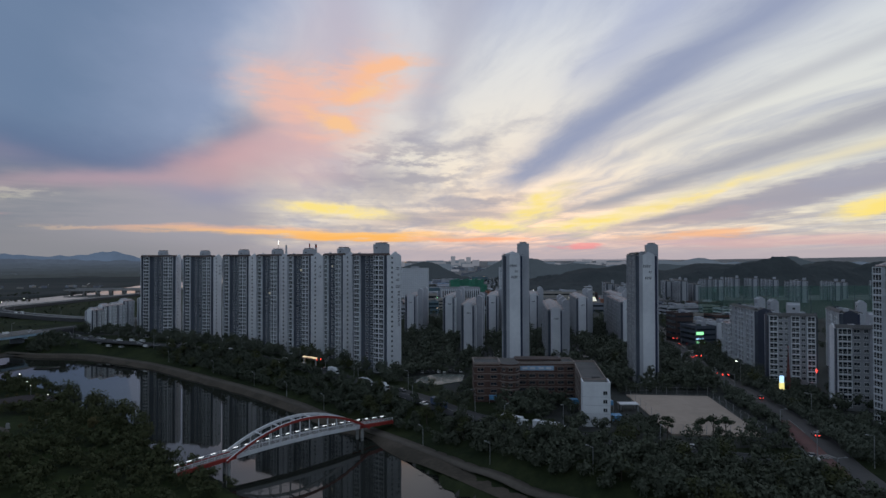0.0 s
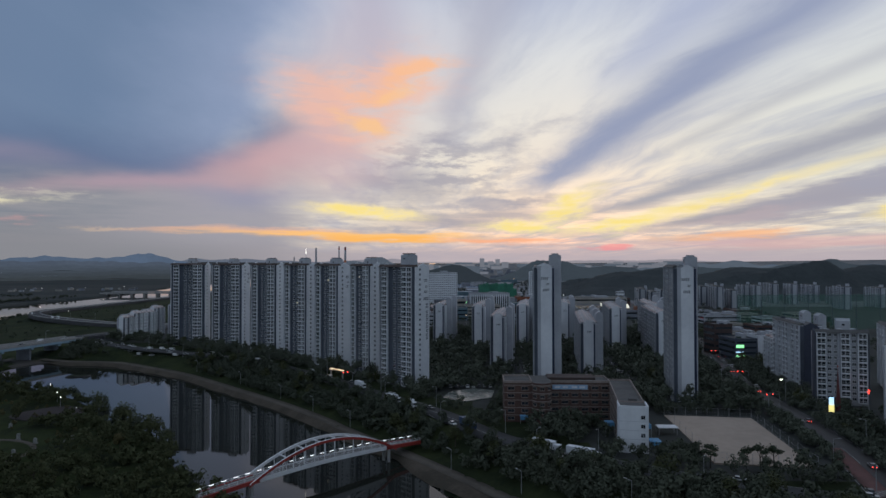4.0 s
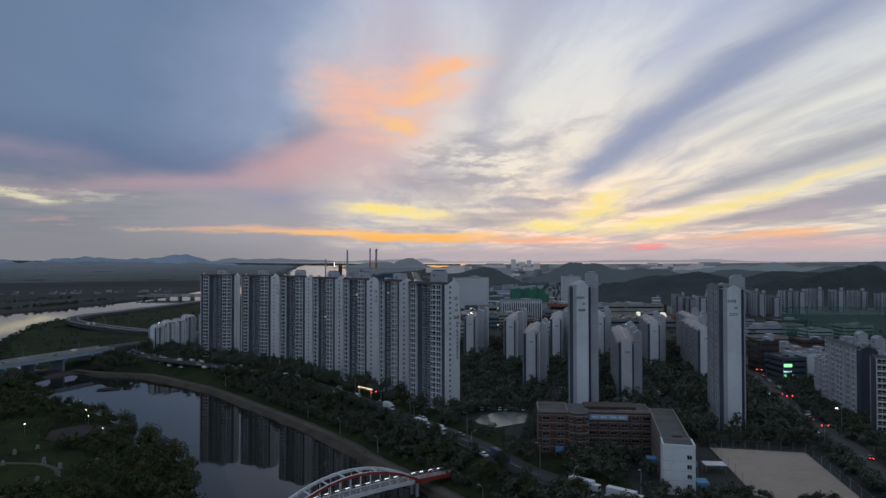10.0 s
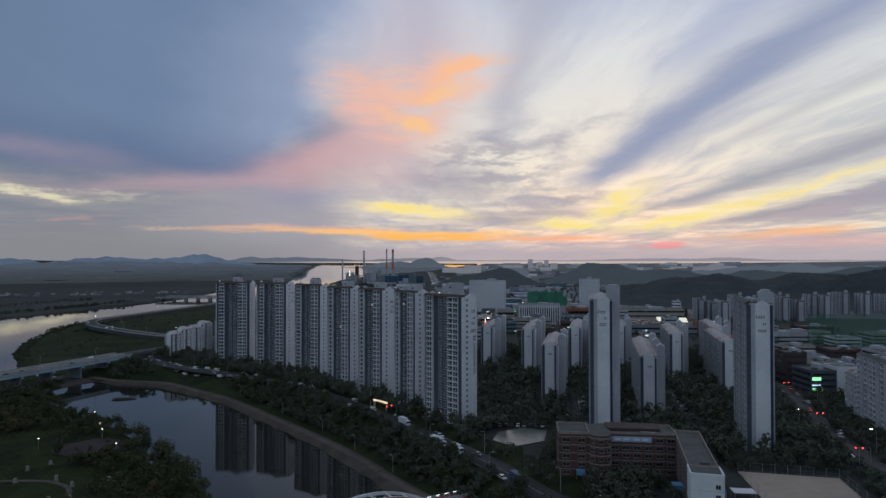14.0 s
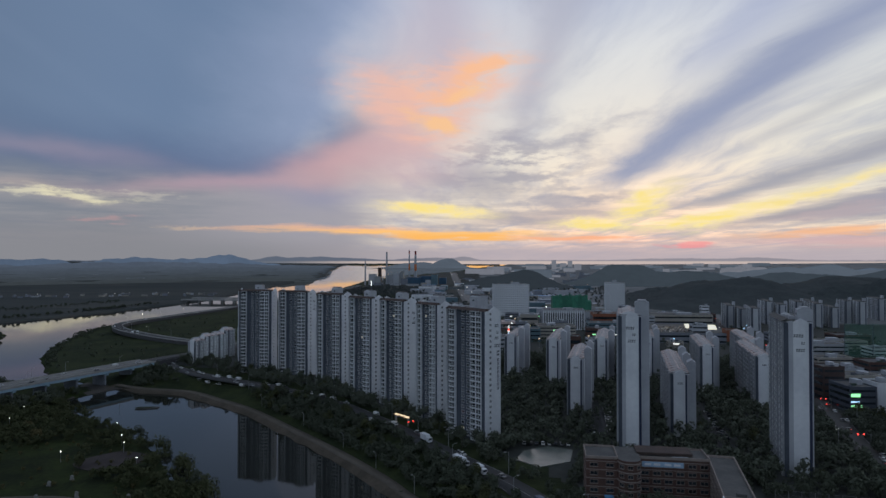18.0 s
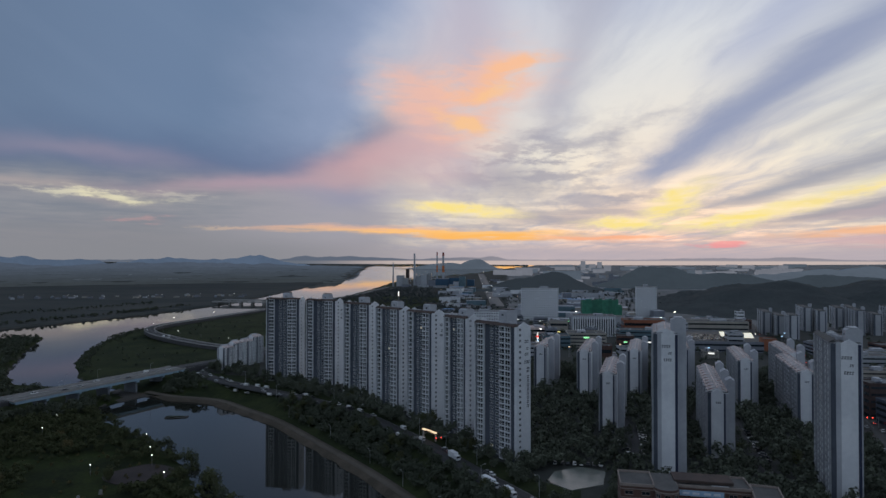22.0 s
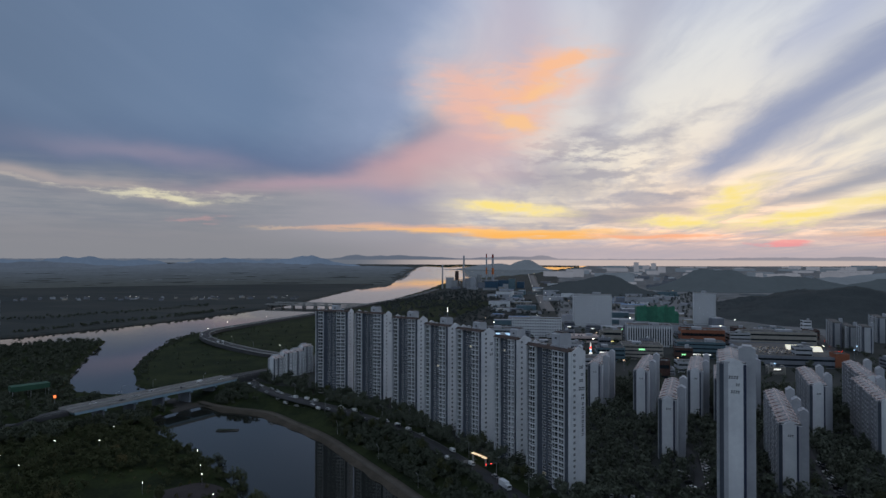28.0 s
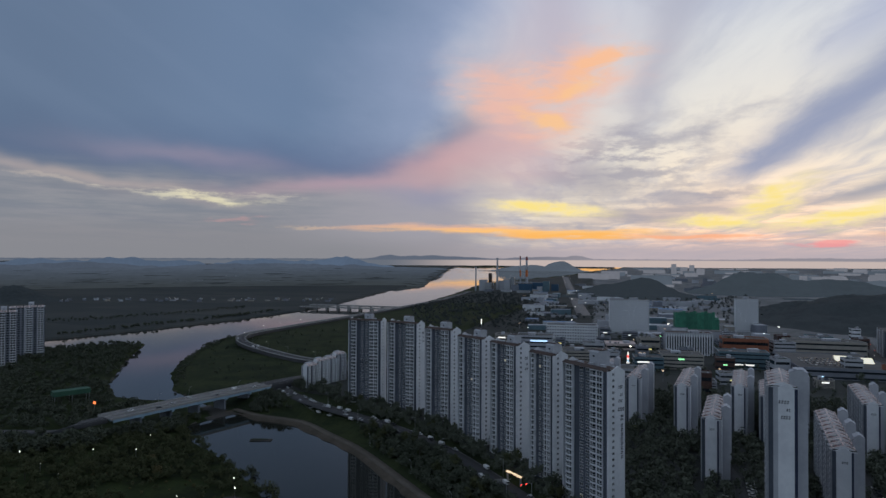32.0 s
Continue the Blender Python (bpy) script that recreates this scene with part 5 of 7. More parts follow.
def far_slab(x, y, L, h):
    z = ground_z(x, y)
    root = thing("apartment_building", "distant pale apartment slab with window strips", "apartment building", Matrix.Translation((x, y, z)) @ Matrix.Rotation(radians(-7 + rng.uniform(-5, 5)), 4, "Z"), FARAPT)
    M = rng.choice((MIDWALL, FARPAINT, FARPAINT))
    part("body", MB().box(-5.5, 5.5, 0, L, -2, h, M), root)
    part("roof", MB().box(-5.2, 5.2, 0.3, L - 0.3, h, h + 1.0, ROOFGREY), root)
    part("lift_tower", MB().box(5.5, 9, 0.35 * L, 0.35 * L + 6, -2, h + 5, MIDWALL), root)
    n, g = int(h / 2.8), MB()
    for i in range(max(4, int(L / 6))):
        y0 = L * (i + 0.2) / max(4, int(L / 6))
        for f in range(n):
            g.box(-5.66, -5.5, y0, y0 + 3.4, f * 2.8 + 0.9, f * 2.8 + 2.3, GLASS)
    tagged(part("window_grid", g, root, "rows of dark windows"), kind="stuff")
    for i in range(3):
        y0 = L * (i + 0.62) / 3
        part("side_fin", MB().box(-6.1, -5.5, y0, y0 + 0.5, -1, h + 1.4, WHITE), root)
    part("gable_strip", MB().box(-5.5, -3.2, -0.08, -0.01, -1, h, DARKWALL), root)
    part("side_stripe", MB().box(3.4, 4.6, -0.06, 0.0, -1, h - 1, BLUEWALL), root)


FAR_SLABS = [(268, 1003), (279, 978), (284, 945), (342, 1067), (354, 1046), (401, 1109), (408, 1086), (396, 1026), (420, 1031), (470, 1101), (480, 1080), (543, 1155), (567, 1135),
             (623, 1170), (634, 1121), (590, 1020), (670, 1060), (720, 1120), (780, 1100), (850, 1150)]
for x, y in FAR_SLABS:
    far_slab(x, y, rng.uniform(34, 56), rng.choice((29, 32, 35)))
for i in range(140):
    y = rng.uniform(1120, 2300)
    x = rng.uniform(-420, 240) * y / 1700
    if (x > 150 and y > 1300) or x < -0.2 * y or abs(x + 140 + 0.2 * (y - 1300)) < 30:
        continue
    M = rng.choice((WHITE, MIDWALL, BEIGE, TEALWALL, GREYWALL, MIDWALL))
    block(x, y, rng.uniform(18, 64), rng.uniform(14, 34), rng.choice((5, 6, 8, 10, 13)), rng.uniform(-6, 16), M, "long low industrial hall", "industrial hall", 0, group="industrial halls", extra=False, roofm=rng.choice((ROOFGREY, MIDWALL, GREYWALL, BLUEWALL2, TEALWALL)))
for i in range(30):
    y = rng.uniform(2500, 3500)
    x = rng.uniform(-0.13, 0.30) * y
    block(x, y, rng.uniform(16, 60), 30, rng.choice((8, 10, 12, 14, 34)), 0, rng.choice((WHITE, MIDWALL, GREYWALL)), "hazy distant harbour building", "building", 0, group="harbour buildings", extra=False)


# these blocks wear the glowing haze tones in place of wall paint
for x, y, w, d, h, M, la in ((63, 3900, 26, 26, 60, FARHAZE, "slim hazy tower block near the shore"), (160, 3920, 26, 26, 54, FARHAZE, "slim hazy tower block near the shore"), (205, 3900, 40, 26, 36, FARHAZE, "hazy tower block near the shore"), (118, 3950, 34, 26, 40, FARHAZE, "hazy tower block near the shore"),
                             (-48, 2900, 168, 40, 42, DEEPHAZE, "long dark blue-grey factory block in haze"), (-330, 3300, 150, 60, 30, FARHAZE, "broad hazy industrial block near the shore"), (-250, 3350, 90, 50, 40, FARHAZE, "hazy industrial block near the shore"), (900, 3300, 60, 30, 34, FARHAZE, "hazy distant apartment block"), (980, 3320, 90, 30, 30, FARHAZE, "hazy distant apartment block"), (560, 3050, 24, 24, 40, FARHAZE, "hazy pale tower on the plain")):
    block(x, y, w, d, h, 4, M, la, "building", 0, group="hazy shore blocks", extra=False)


# low harbour blocks, walls and roofs in emissive haze colour
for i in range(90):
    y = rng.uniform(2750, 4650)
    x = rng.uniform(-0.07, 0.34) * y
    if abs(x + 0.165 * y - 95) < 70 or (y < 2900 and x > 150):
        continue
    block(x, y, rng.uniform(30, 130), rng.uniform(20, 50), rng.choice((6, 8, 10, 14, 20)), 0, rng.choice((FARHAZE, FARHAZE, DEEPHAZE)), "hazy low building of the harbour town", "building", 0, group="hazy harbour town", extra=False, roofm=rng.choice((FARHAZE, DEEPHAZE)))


# ---- power station with its four chimneys ----
def chimney(x, y, h, r, bands, label):
    z = ground_z(x, y)
    root = thing("chimney", label, "chimney", Matrix.Translation((x, y, z)), "power station chimneys")
    n = 10
    for i in range(n):
        a, b = i / n, (i + 1) / n
        M = mat_rust if bands and 4 <= i < 4 + bands else REDSTEEL if bands == 2 and i == 9 else MIDWALL
        part("section", MB().tube((0, 0, h * a), (0, 0, h * b), r * (1 - 0.35 * a), r * (1 - 0.35 * b), M, 14), root)
    part("rim", MB().tube((0, 0, h), (0, 0, h + 1.5), r * 0.7, r * 0.7, STEEL, 14), root)


mat_rust = mat("chimney_orange", (0.55, 0.16, 0.05), (0.45, 0.12, 0.04), 0.1, 0.8)
chimney(-653, 2276, 88, 3.2, 0, "slim pale power station chimney")
chimney(-579, 2306, 118, 4.6, 0, "tall pale power station chimney")
chimney(-500, 2339, 124, 3.4, 2, "tall pale power station chimney with a rust-orange band")
chimney(-478, 2348, 122, 5.4, 2, "thick power station chimney with a rust-orange band")
PLANTBLUE = mat("plant_blue_cladding_dark", (0.035, 0.085, 0.145), (0.03, 0.07, 0.12), 0.05, 0.7)
for x, y, w, d, h, M in ((-628, 2290, 26, 30, 40, MIDWALL), (-604, 2270, 20, 24, 30, STEEL), (-560, 2320, 30, 30, 34, FARPAINT), (-540, 2300, 22, 26, 40, MIDWALL), (-612, 2330, 12, 12, 62, ROOFTILE), (-522, 2310, 14, 20, 48, STEEL),
                         (-470, 2290, 50, 34, 26, PLANTBLUE), (-505, 2280, 26, 24, 22, GREYWALL), (-428, 2310, 40, 30, 30, PLANTBLUE), (-395, 2290, 22, 24, 36, TEALWALL), (-415, 2270, 18, 16, 18, MIDWALL), (-370, 2330, 26, 26, 24, PLANTBLUE),
                         (-520, 2200, 36, 20, 8, MIDWALL), (-455, 2180, 44, 18, 7, FARPAINT), (-590, 2230, 30, 20, 9, GREYWALL)):
    block(x, y, w, d, h, 4, M, "power station boiler house and plant", "power station", 0, extra=False, group="power station buildings")
pier_line = thing("coal_jetty", "long pale jetty on posts along the water", "jetty", Matrix.Translation((-640, 2620, ground_z(-640, 2620))))
part("deck", MB().box(-40, 170, -4, 4, 12, 15, FARPAINT), pier_line)
for i in range(12):
    part("post", MB().box(-38 + 18.5 * i, -35 + 18.5 * i, -3, 3, -8, 12, FARPAINT), pier_line)


# ---- roads, paths and bridges ----
ROADS = []


def along(pts, step):
    """Points and headings at even steps along a smoothed line."""
    out, n = [], len(pts)
    for i in range(n - 1):
        p0, p1, p2, p3 = (Vector(pts[max(0, min(n - 1, j))]) for j in (i - 1, i, i + 1, i + 2))
        k = max(1, int((p2 - p1).length / step))
        for j in range(k):
            t = j / k
            out.append(0.5 * (2 * p1 + (p2 - p0) * t + (2 * p0 - 5 * p1 + 4 * p2 - p3) * t * t + (3 * p1 - p0 - 3 * p2 + p3) * t ** 3))
    out.append(Vector(pts[-1]))
    heads = [(out[min(i + 1, len(out) - 1)] - out[max(i - 1, 0)]).normalized() for i in range(len(out))]
    return out, heads


def ribbon(pts, width, M, lift=0.15, step=5.0, z=None, offset=0.0, skirt=0.6):
    c, hd = along(pts, step)
    v = []
    for p, h in zip(c, hd):
        s = Vector((h.y, -h.x))
        a, b = p + s * (offset - width / 2), p + s * (offset + width / 2)
        q = max(ground_z(*a), ground_z(*b), ground_z(*(0.5 * (a + b)))) if z is None else z(p) if callable(z) else z
        v += [(*a, q + lift - skirt), (*a, q + lift), (*b, q + lift), (*b, q + lift - skirt)]
    i = 4 * np.arange(len(c) - 1)[:, None]
    f = np.concatenate([i + np.array(o) for o in ((1, 2, 6, 5), (0, 1, 5, 4), (2, 3, 7, 6))])
    return fast_mesh("ribbon", np.array(v), f, [M])


def draped(pts, near, far_, M, lift, step=5.0, across=6):
    """A strip that follows the lie of the land across its whole width."""
    c, hd = along(pts, step)
    v = []
    for p, h in zip(c, hd):
        sd = Vector((h.y, -h.x))
        for i in range(across + 1):
            q = p + sd * (near + (far_ - near) * i / across)
            v.append((q.x, q.y, ground_z(q.x, q.y) + lift))
    i = ((across + 1) * np.arange(len(c) - 1)[:, None] + np.arange(across)[None, :]).reshape(-1, 1)
    return fast_mesh("draped", np.array(v), i + np.array([0, 1, across + 2, across + 1]), [M])


def road(name, pts, width, label, M=ASPHALT, lines=True, kind="structure", lift=0.15, z=None, step=5.0, skirt=0.6):
    ROADS.append((pts, width))
    r = solid(name, ribbon(pts, width, M, lift, step, z, 0.0, skirt), label, "road" if "road" in name else "path", kind=kind)
    r["label"] = label
    if lines:
        for off, w in ((0.0, 0.25), (width / 2 - 0.5, 0.18), (-width / 2 + 0.5, 0.18)):
            part("road_line", ribbon(pts, w, MARK, lift + 0.012, step, z, off, 0.008), r)
    return r


RIVERSIDE = [(-340, 552), (-300, 520), (-266, 500), (-214, 476), (-172, 453), (-129, 421), (-95, 388), (-75, 366), (-55, 343), (-38, 324), (-23, 307), (-8, 287), (8, 263), (28, 243), (42, 233), (75, 214), (118, 196)]
RIGHTROAD = [(118, 170), (124, 197), (132, 225), (139, 255), (145, 300), (153, 374), (175, 472), (198, 580), (218, 720), (232, 840), (252, 980), (293, 1208), (322, 1345)]
PROMENADE = [(60, 160), (38, 183), (17, 207), (-4, 236), (-27, 264), (-52, 291), (-78, 322), (-118, 362), (-150, 391), (-196, 432), (-232, 456), (-270, 480), (-312, 485), (-345, 496)]
RAMP = [(-290, 690), (-340, 682), (-394, 691), (-443, 713), (-509, 753), (-560, 792), (-600, 843), (-622, 923), (-622, 1028), (-612, 1200), (-604, 1450), (-600, 1750), (-650, 2200)]
BRIDGE_S, BRIDGE_N = (-384, 402), (-347, 540)
road("riverside_road", RIVERSIDE, 12, "asphalt riverside road with white lines")
# the avenue's asphalt is a tone paler than the riverside road
road("avenue_road", RIGHTROAD, 14, "broad asphalt avenue with white lines", mat("pale_avenue_asphalt", (0.066, 0.063, 0.062), (0.048, 0.046, 0.046), 0.08, 0.9))
part("red_lane", ribbon([(119, 178), (124.5, 197), (132, 225), (138, 250)], 6.0, REDROAD, 0.165, 5.0, None, -3.2, 0.01), scene.objects["avenue_road"], "reddish bus lane")
road("promenade", PROMENADE, 5.5, "pale earth riverside promenade", PATH_EARTH, False)
EARTH = mat("bare_earth_bank", (0.092, 0.076, 0.061), (0.055, 0.048, 0.038), 0.07, 0.95, bump=0.3, fine=0.5, spec=0.06)
part("earth_bank", draped(PROMENADE, -9.8, -2.6, EARTH, 0.12), scene.objects["promenade"], "bare brown earth bank beside the water")
road("ramp_road", RAMP, 13, "raised curving expressway ramp beside the meadow", ASPHALT, True, lift=0.0, z=lambda p: 0.5 - 3.5 * float(smooth(p.y, 800, 1000)), skirt=5.0)
def ramp_level(p):
    return 0.5 - 3.5 * float(smooth(p.y, 800, 1000))


for off in (-6.3, 6.3):
    part("parapet", ribbon(RAMP, 0.35, CONC, 0.95, 5.0, ramp_level, off, 0.94), scene.objects["ramp_road"], "pale concrete parapet")
road("highway_road", [(-640, 330), (-520, 345), (-450, 372), (-412, 384), (-392, 386), BRIDGE_S], 10, "asphalt highway through the park woods", lift=0.0, z=lambda p: 4.0 - 8.5 * float(smooth(-p.x, 384, 418)), skirt=3.0)
road("highway_road", [BRIDGE_N, (-332, 590), (-322, 640), (-340, 682)], 18, "asphalt highway behind the bridge", lift=0.0, z=lambda p: 4.0 - 3.5 * float(smooth(p.y, 560, 670)), skirt=6.0)
road("park_path", [(-240, 262), (-222, 270), (-203, 274), (-188, 268), (-181, 258), (-180, 246), (-188, 230)], 2.2, "earthen curving park path", PATH_EARTH, False)
road("court_road", [(18, 500), (28, 440), (32, 400), (27, 372)], 7, "asphalt parking court between slabs", ASPHALT, False)
road("court_road", [(96, 470), (92, 430), (88, 380), (90, 350)], 7, "asphalt parking court between slabs", ASPHALT, False)
road("far_road", [(-172, 1490), (-180, 1530), (-330, 2440), (-480, 3350)], 30, "straight far road with lamps towards the harbour", PAVE, True)
ring = [(-217 + 16 * math.cos(radians(a)) + 2 * math.sin(radians(3 * a)), 321 + 15 * math.sin(radians(a))) for a in range(0, 360, 15)]
zp = ground_z(-217, 321)
solid("park_plaza", MB().prism(ring, zp - 0.6, zp + 0.3, mat("plaza_paving", (0.055, 0.046, 0.045), (0.042, 0.036, 0.035), 0.1, 0.95, spec=0.1)), "dim reddish paved plaza in the park", "plaza", kind="structure")
PLAZA = [(-15, 331), (-4, 322), (10, 332), (12, 350), (0, 354), (-12, 345)]
# sky mirrored in the pool is put into its pale green-grey colour
plaza = MB().prism(PLAZA, -0.5, 0.35, mat("pale_pool_reflection", (0.12, 0.135, 0.12), (0.09, 0.105, 0.095), 0.1, 0.25))
solid("garden_pool", plaza, "shallow pale garden pool among trees", "pool", kind="structure")
for x, y, n, turn in ((141, 290, 9, 8), (122, 204, 8, 15), (-92, 384, 7, 45)):
    cw = thing("crosswalk", "white striped pedestrian crossing on asphalt", "crossing", Matrix.Translation((x, y, ground_z(x, y) + 0.32)) @ Matrix.Rotation(radians(turn), 4, "Z"), kind="structure")
    for i in range(n):
        part("stripe", MB().box(-n * 0.75 + 1.5 * i, -n * 0.75 + 1.5 * i + 0.75, -2, 2, -0.05, 0.02, MARK), cw)


def lerp(a, b, t):
    return a + (b - a) * t


def red_bridge():
    """Footbridge: local x runs along the deck."""
    w, e = Vector((-88.5, 206)), Vector((-23.5, 272))
    L = (e - w).length
    turn = math.atan2(e.y - w.y, e.x - w.x)
    root = thing("arch_footbridge", "red and white steel arch footbridge with lit railings", "bridge", Matrix.Translation((w.x, w.y, 0)) @ Matrix.Rotation(turn, 4, "Z"))
    a0, a1 = 0.235 * L, 0.80 * L

    def dz(x):
        return -4.6 + 2.1 * math.sin(math.pi * x / L)

    n = 36
    deck, gird = MB(), {1: MB(), -1: MB()}
    for i in range(n):
        x0, x1 = L * i / n, L * (i + 1) / n
        z0, z1 = dz(x0), dz(x1)
        deck.face([(x0, -2.3, z0), (x1, -2.3, z1), (x1, 2.3, z1), (x0, 2.3, z0)], PAVE).face([(x0, 2.3, z0 - 0.35), (x1, 2.3, z1 - 0.35), (x1, -2.3, z1 - 0.35), (x0, -2.3, z0 - 0.35)], CONC)
        for s in (1, -1):
            y0, y1 = (2.3, 2.75) if s == 1 else (-2.75, -2.3)
            M = WHITESTEEL if a0 < 0.5 * (x0 + x1) < a1 else REDSTEEL
            g = gird[s]
            hgt = 1.15
            g.face([(x0, y0, z0 - hgt), (x1, y0, z1 - hgt), (x1, y0, z1 + 0.25), (x0, y0, z0 + 0.25)], M).face([(x0, y1, z0 + 0.25), (x1, y1, z1 + 0.25), (x1, y1, z1 - hgt), (x0, y1, z0 - hgt)], M)
            g.face([(x0, y0, z0 + 0.25), (x1, y0, z1 + 0.25), (x1, y1, z1 + 0.25), (x0, y1, z0 + 0.25)], M).face([(x0, y1, z0 - hgt), (x1, y1, z1 - hgt), (x1, y0, z1 - hgt), (x0, y0, z0 - hgt)], M)
    part("deck", deck, root, "pale deck")
    part("girder", gird[1], root, "girder, white under the arch and red beyond it")
    part("girder", gird[-1], root, "girder, white under the arch and red beyond it")
    rise_ = 8.2

    def az(x):
        t = (x - a0 + 5) / (a1 - a0 + 10)
        return dz(x) - 0.6 + rise_ * 4 * t * (1 - t) - 0.6

    for s, M in ((-1, REDSTEEL), (1, WHITESTEEL)):
        b, yc = MB(), s * 3.1
        k = 28
        for i in range(k):
            x0, x1 = lerp(a0 - 5, a1 + 5, i / k), lerp(a0 - 5, a1 + 5, (i + 1) / k)
            z0, z1 = az(x0), az(x1)
            for q in (((-0.35, -0.5), (0.35, -0.5)), ((0.35, -0.5), (0.35, 0.5)), ((0.35, 0.5), (-0.35, 0.5)), ((-0.35, 0.5), (-0.35, -0.5))):
                (ya, za), (yb, zb) = q
                mm = WHITESTEEL if za == 0.5 == zb else M
                b.face([(x0, yc + ya, z0 + za), (x0, yc + yb, z0 + zb), (x1, yc + yb, z1 + zb), (x1, yc + ya, z1 + za)], mm)
        part("arch_rib", b, root, "red arch rib" if s < 0 else "white arch rib")
        for i in range(12):
            x = lerp(a0 + 3, a1 - 3, i / 11)
            part("hanger", MB().tube((x, yc, dz(x) + 0.2), (x, yc, az(x) - 0.45), 0.16, 0.16, WHITESTEEL, 8), root)
    for i in range(6):
        x = lerp(a0 + 9, a1 - 9, i / 5)
        part("cross_brace", MB().tube((x, -2.8, az(x)), (x, 2.8, az(x)), 0.28, 0.28, WHITESTEEL, 8), root)
    for s in (1, -1):
        b = MB()
        for i in range(n):
            x0, x1 = L * i / n, L * (i + 1) / n
            b.tube((x0, 2.2 * s, dz(x0) + 1.35), (x1, 2.2 * s, dz(x1) + 1.35), 0.06, 0.06, WHITESTEEL, 6)
            b.tube((x0, 2.2 * s, dz(x0) + 0.7), (x1, 2.2 * s, dz(x1) + 0.7), 0.04, 0.04, WHITESTEEL, 6)
        part("rail", b, root)
        for i in range(37):
            x = L * i / 36
            part("post", MB().box(x - 0.06, x + 0.06, 2.14 * s - 0.06, 2.14 * s + 0.06, dz(x), dz(x) + 1.35, WHITESTEEL), root)
    for i in range(22):
        x = L * (i + 0.4) / 22
        part("rail_lamp", MB().box(x - 0.85, x + 0.85, 2.02, 2.12, dz(x) + 1.15, dz(x) + 1.38, RAILGLOW), root, "white glowing rail lamp")
    for x in (a0 - 3.5, a1 + 2.5):
        for y in (-1.6, 1.6):
            part("pier", MB().tube((x, y, -15), (x, y, dz(x) - 1.2), 0.65, 0.65, CONC, 12), root, "concrete bridge pier")


red_bridge()


def highway_bridge():
    s, e = Vector(BRIDGE_S), Vector(BRIDGE_N)
    L = (e - s).length
    turn = math.atan2(e.y - s.y, e.x - s.x)
    root = thing("highway_bridge", "wide road bridge with pale blue girders", "bridge", Matrix.Translation((s.x, s.y, 0)) @ Matrix.Rotation(turn, 4, "Z"))
    part("deck", MB().box(0, L, -10, 10, 3.4, 4.0, CONC), root, "grey concrete deck")
    part("carriageway", MB().box(0, L, -9.3, 9.3, 4.004, 4.05, mat("worn_asphalt", (0.16, 0.155, 0.15), (0.12, 0.118, 0.115), 0.1, 0.9)), root, "worn pale asphalt")
    for y in (-9.95, 9.6):
        part("parapet", MB().box(0, L, y, y + 0.35, 4.004, 4.95, CONC), root)
    part("median", MB().box(0, L, -0.3, 0.3, 4.06, 4.8, CONC), root)
    for y in (-9.4, -4.5, 0, 4.5, 9.4):
        part("girder", MB().box(1, L - 1, y - 0.35, y + 0.35, 1.5, 3.39, BLUESTEEL), root, "pale blue steel girder")
    for y in (-6, -3, 3, 6):
        part("lane_line", MB().box(0, L, y - 0.1, y + 0.1, 4.055, 4.065, MARK), root)
    for i in range(5):
        x = L * (0.16 + 0.17 * i)
        p = part("pier", MB().box(x - 1, x + 1, -9.4, 9.4, 0.0, 1.49, BLUESTEEL), root, "blue-painted pier head")
        part("column", MB().box(x - 0.8, x + 0.8, -7, 7, -16, -0.01, GREYWALL), p)


highway_bridge()


def beam_bridge(a, b, width, z, n, label):
    a, b = Vector(a), Vector(b)
    L = (b - a).length
    root = thing("river_bridge", label, "bridge", Matrix.Translation((a.x, a.y, 0)) @ Matrix.Rotation(math.atan2(b.y - a.y, b.x - a.x), 4, "Z"))
    part("deck", MB().box(0, L, -width / 2, width / 2, z - 1.6, z, CONC), root)
    for y in (-width / 2, width / 2 - 0.3):
        part("parapet", MB().box(0, L, y, y + 0.3, z + 0.004, z + 1.0, CONC), root)
    for i in range(n):
        x = L * (i + 0.5) / n
        part("pier", MB().box(x - 1, x + 1, -width / 2 + 1, width / 2 - 1, -16, z - 1.6, CONC), root)


beam_bridge((-840, 1435), (-600, 1440), 14, -1.5, 8, "long low concrete bridge over the wide river")
beam_bridge((-838, 1385), (-604, 1392), 12, -2.5, 8, "low concrete sluice bridge over the wide river")


# ---- trees ----
def crown_quads(seed, n, radius, height, size, spread=1.0):
    """Small leaf patches over several lobes, with gaps between them."""
    r = np.random.RandomState(seed)
    k = r.randint(6, 10)
    lobes = np.column_stack([r.uniform(-0.55, 0.55, k) * radius, r.uniform(-0.55, 0.55, k) * radius, r.uniform(0.25, 0.85, k) * height])
    lobes[0] = (0, 0, 0.62 * height)
    lr = r.uniform(0.38, 0.62, k) * radius
    w = r.randint(0, k, n)
    d = r.normal(size=(n, 3))
    d /= np.linalg.norm(d, axis=1)[:, None]
    c = lobes[w] + d * (lr[w] * r.uniform(0.72, 1.12, n))[:, None] * np.array([1, 1, 0.85])
    nrm = d + 0.38 * r.normal(size=(n, 3)) + np.array([0, 0, 0.25])
    nrm /= np.linalg.norm(nrm, axis=1)[:, None]
    t = np.cross(nrm, r.normal(size=(n, 3)))
    t /= np.linalg.norm(t, axis=1)[:, None]
    b = np.cross(nrm, t)
    s = (size * r.uniform(0.55, 1.3, n))[:, None]
    q = np.stack([c - t * s, c - b * s * 0.7, c + t * s, c + b * s * 0.7], 1)
    return q


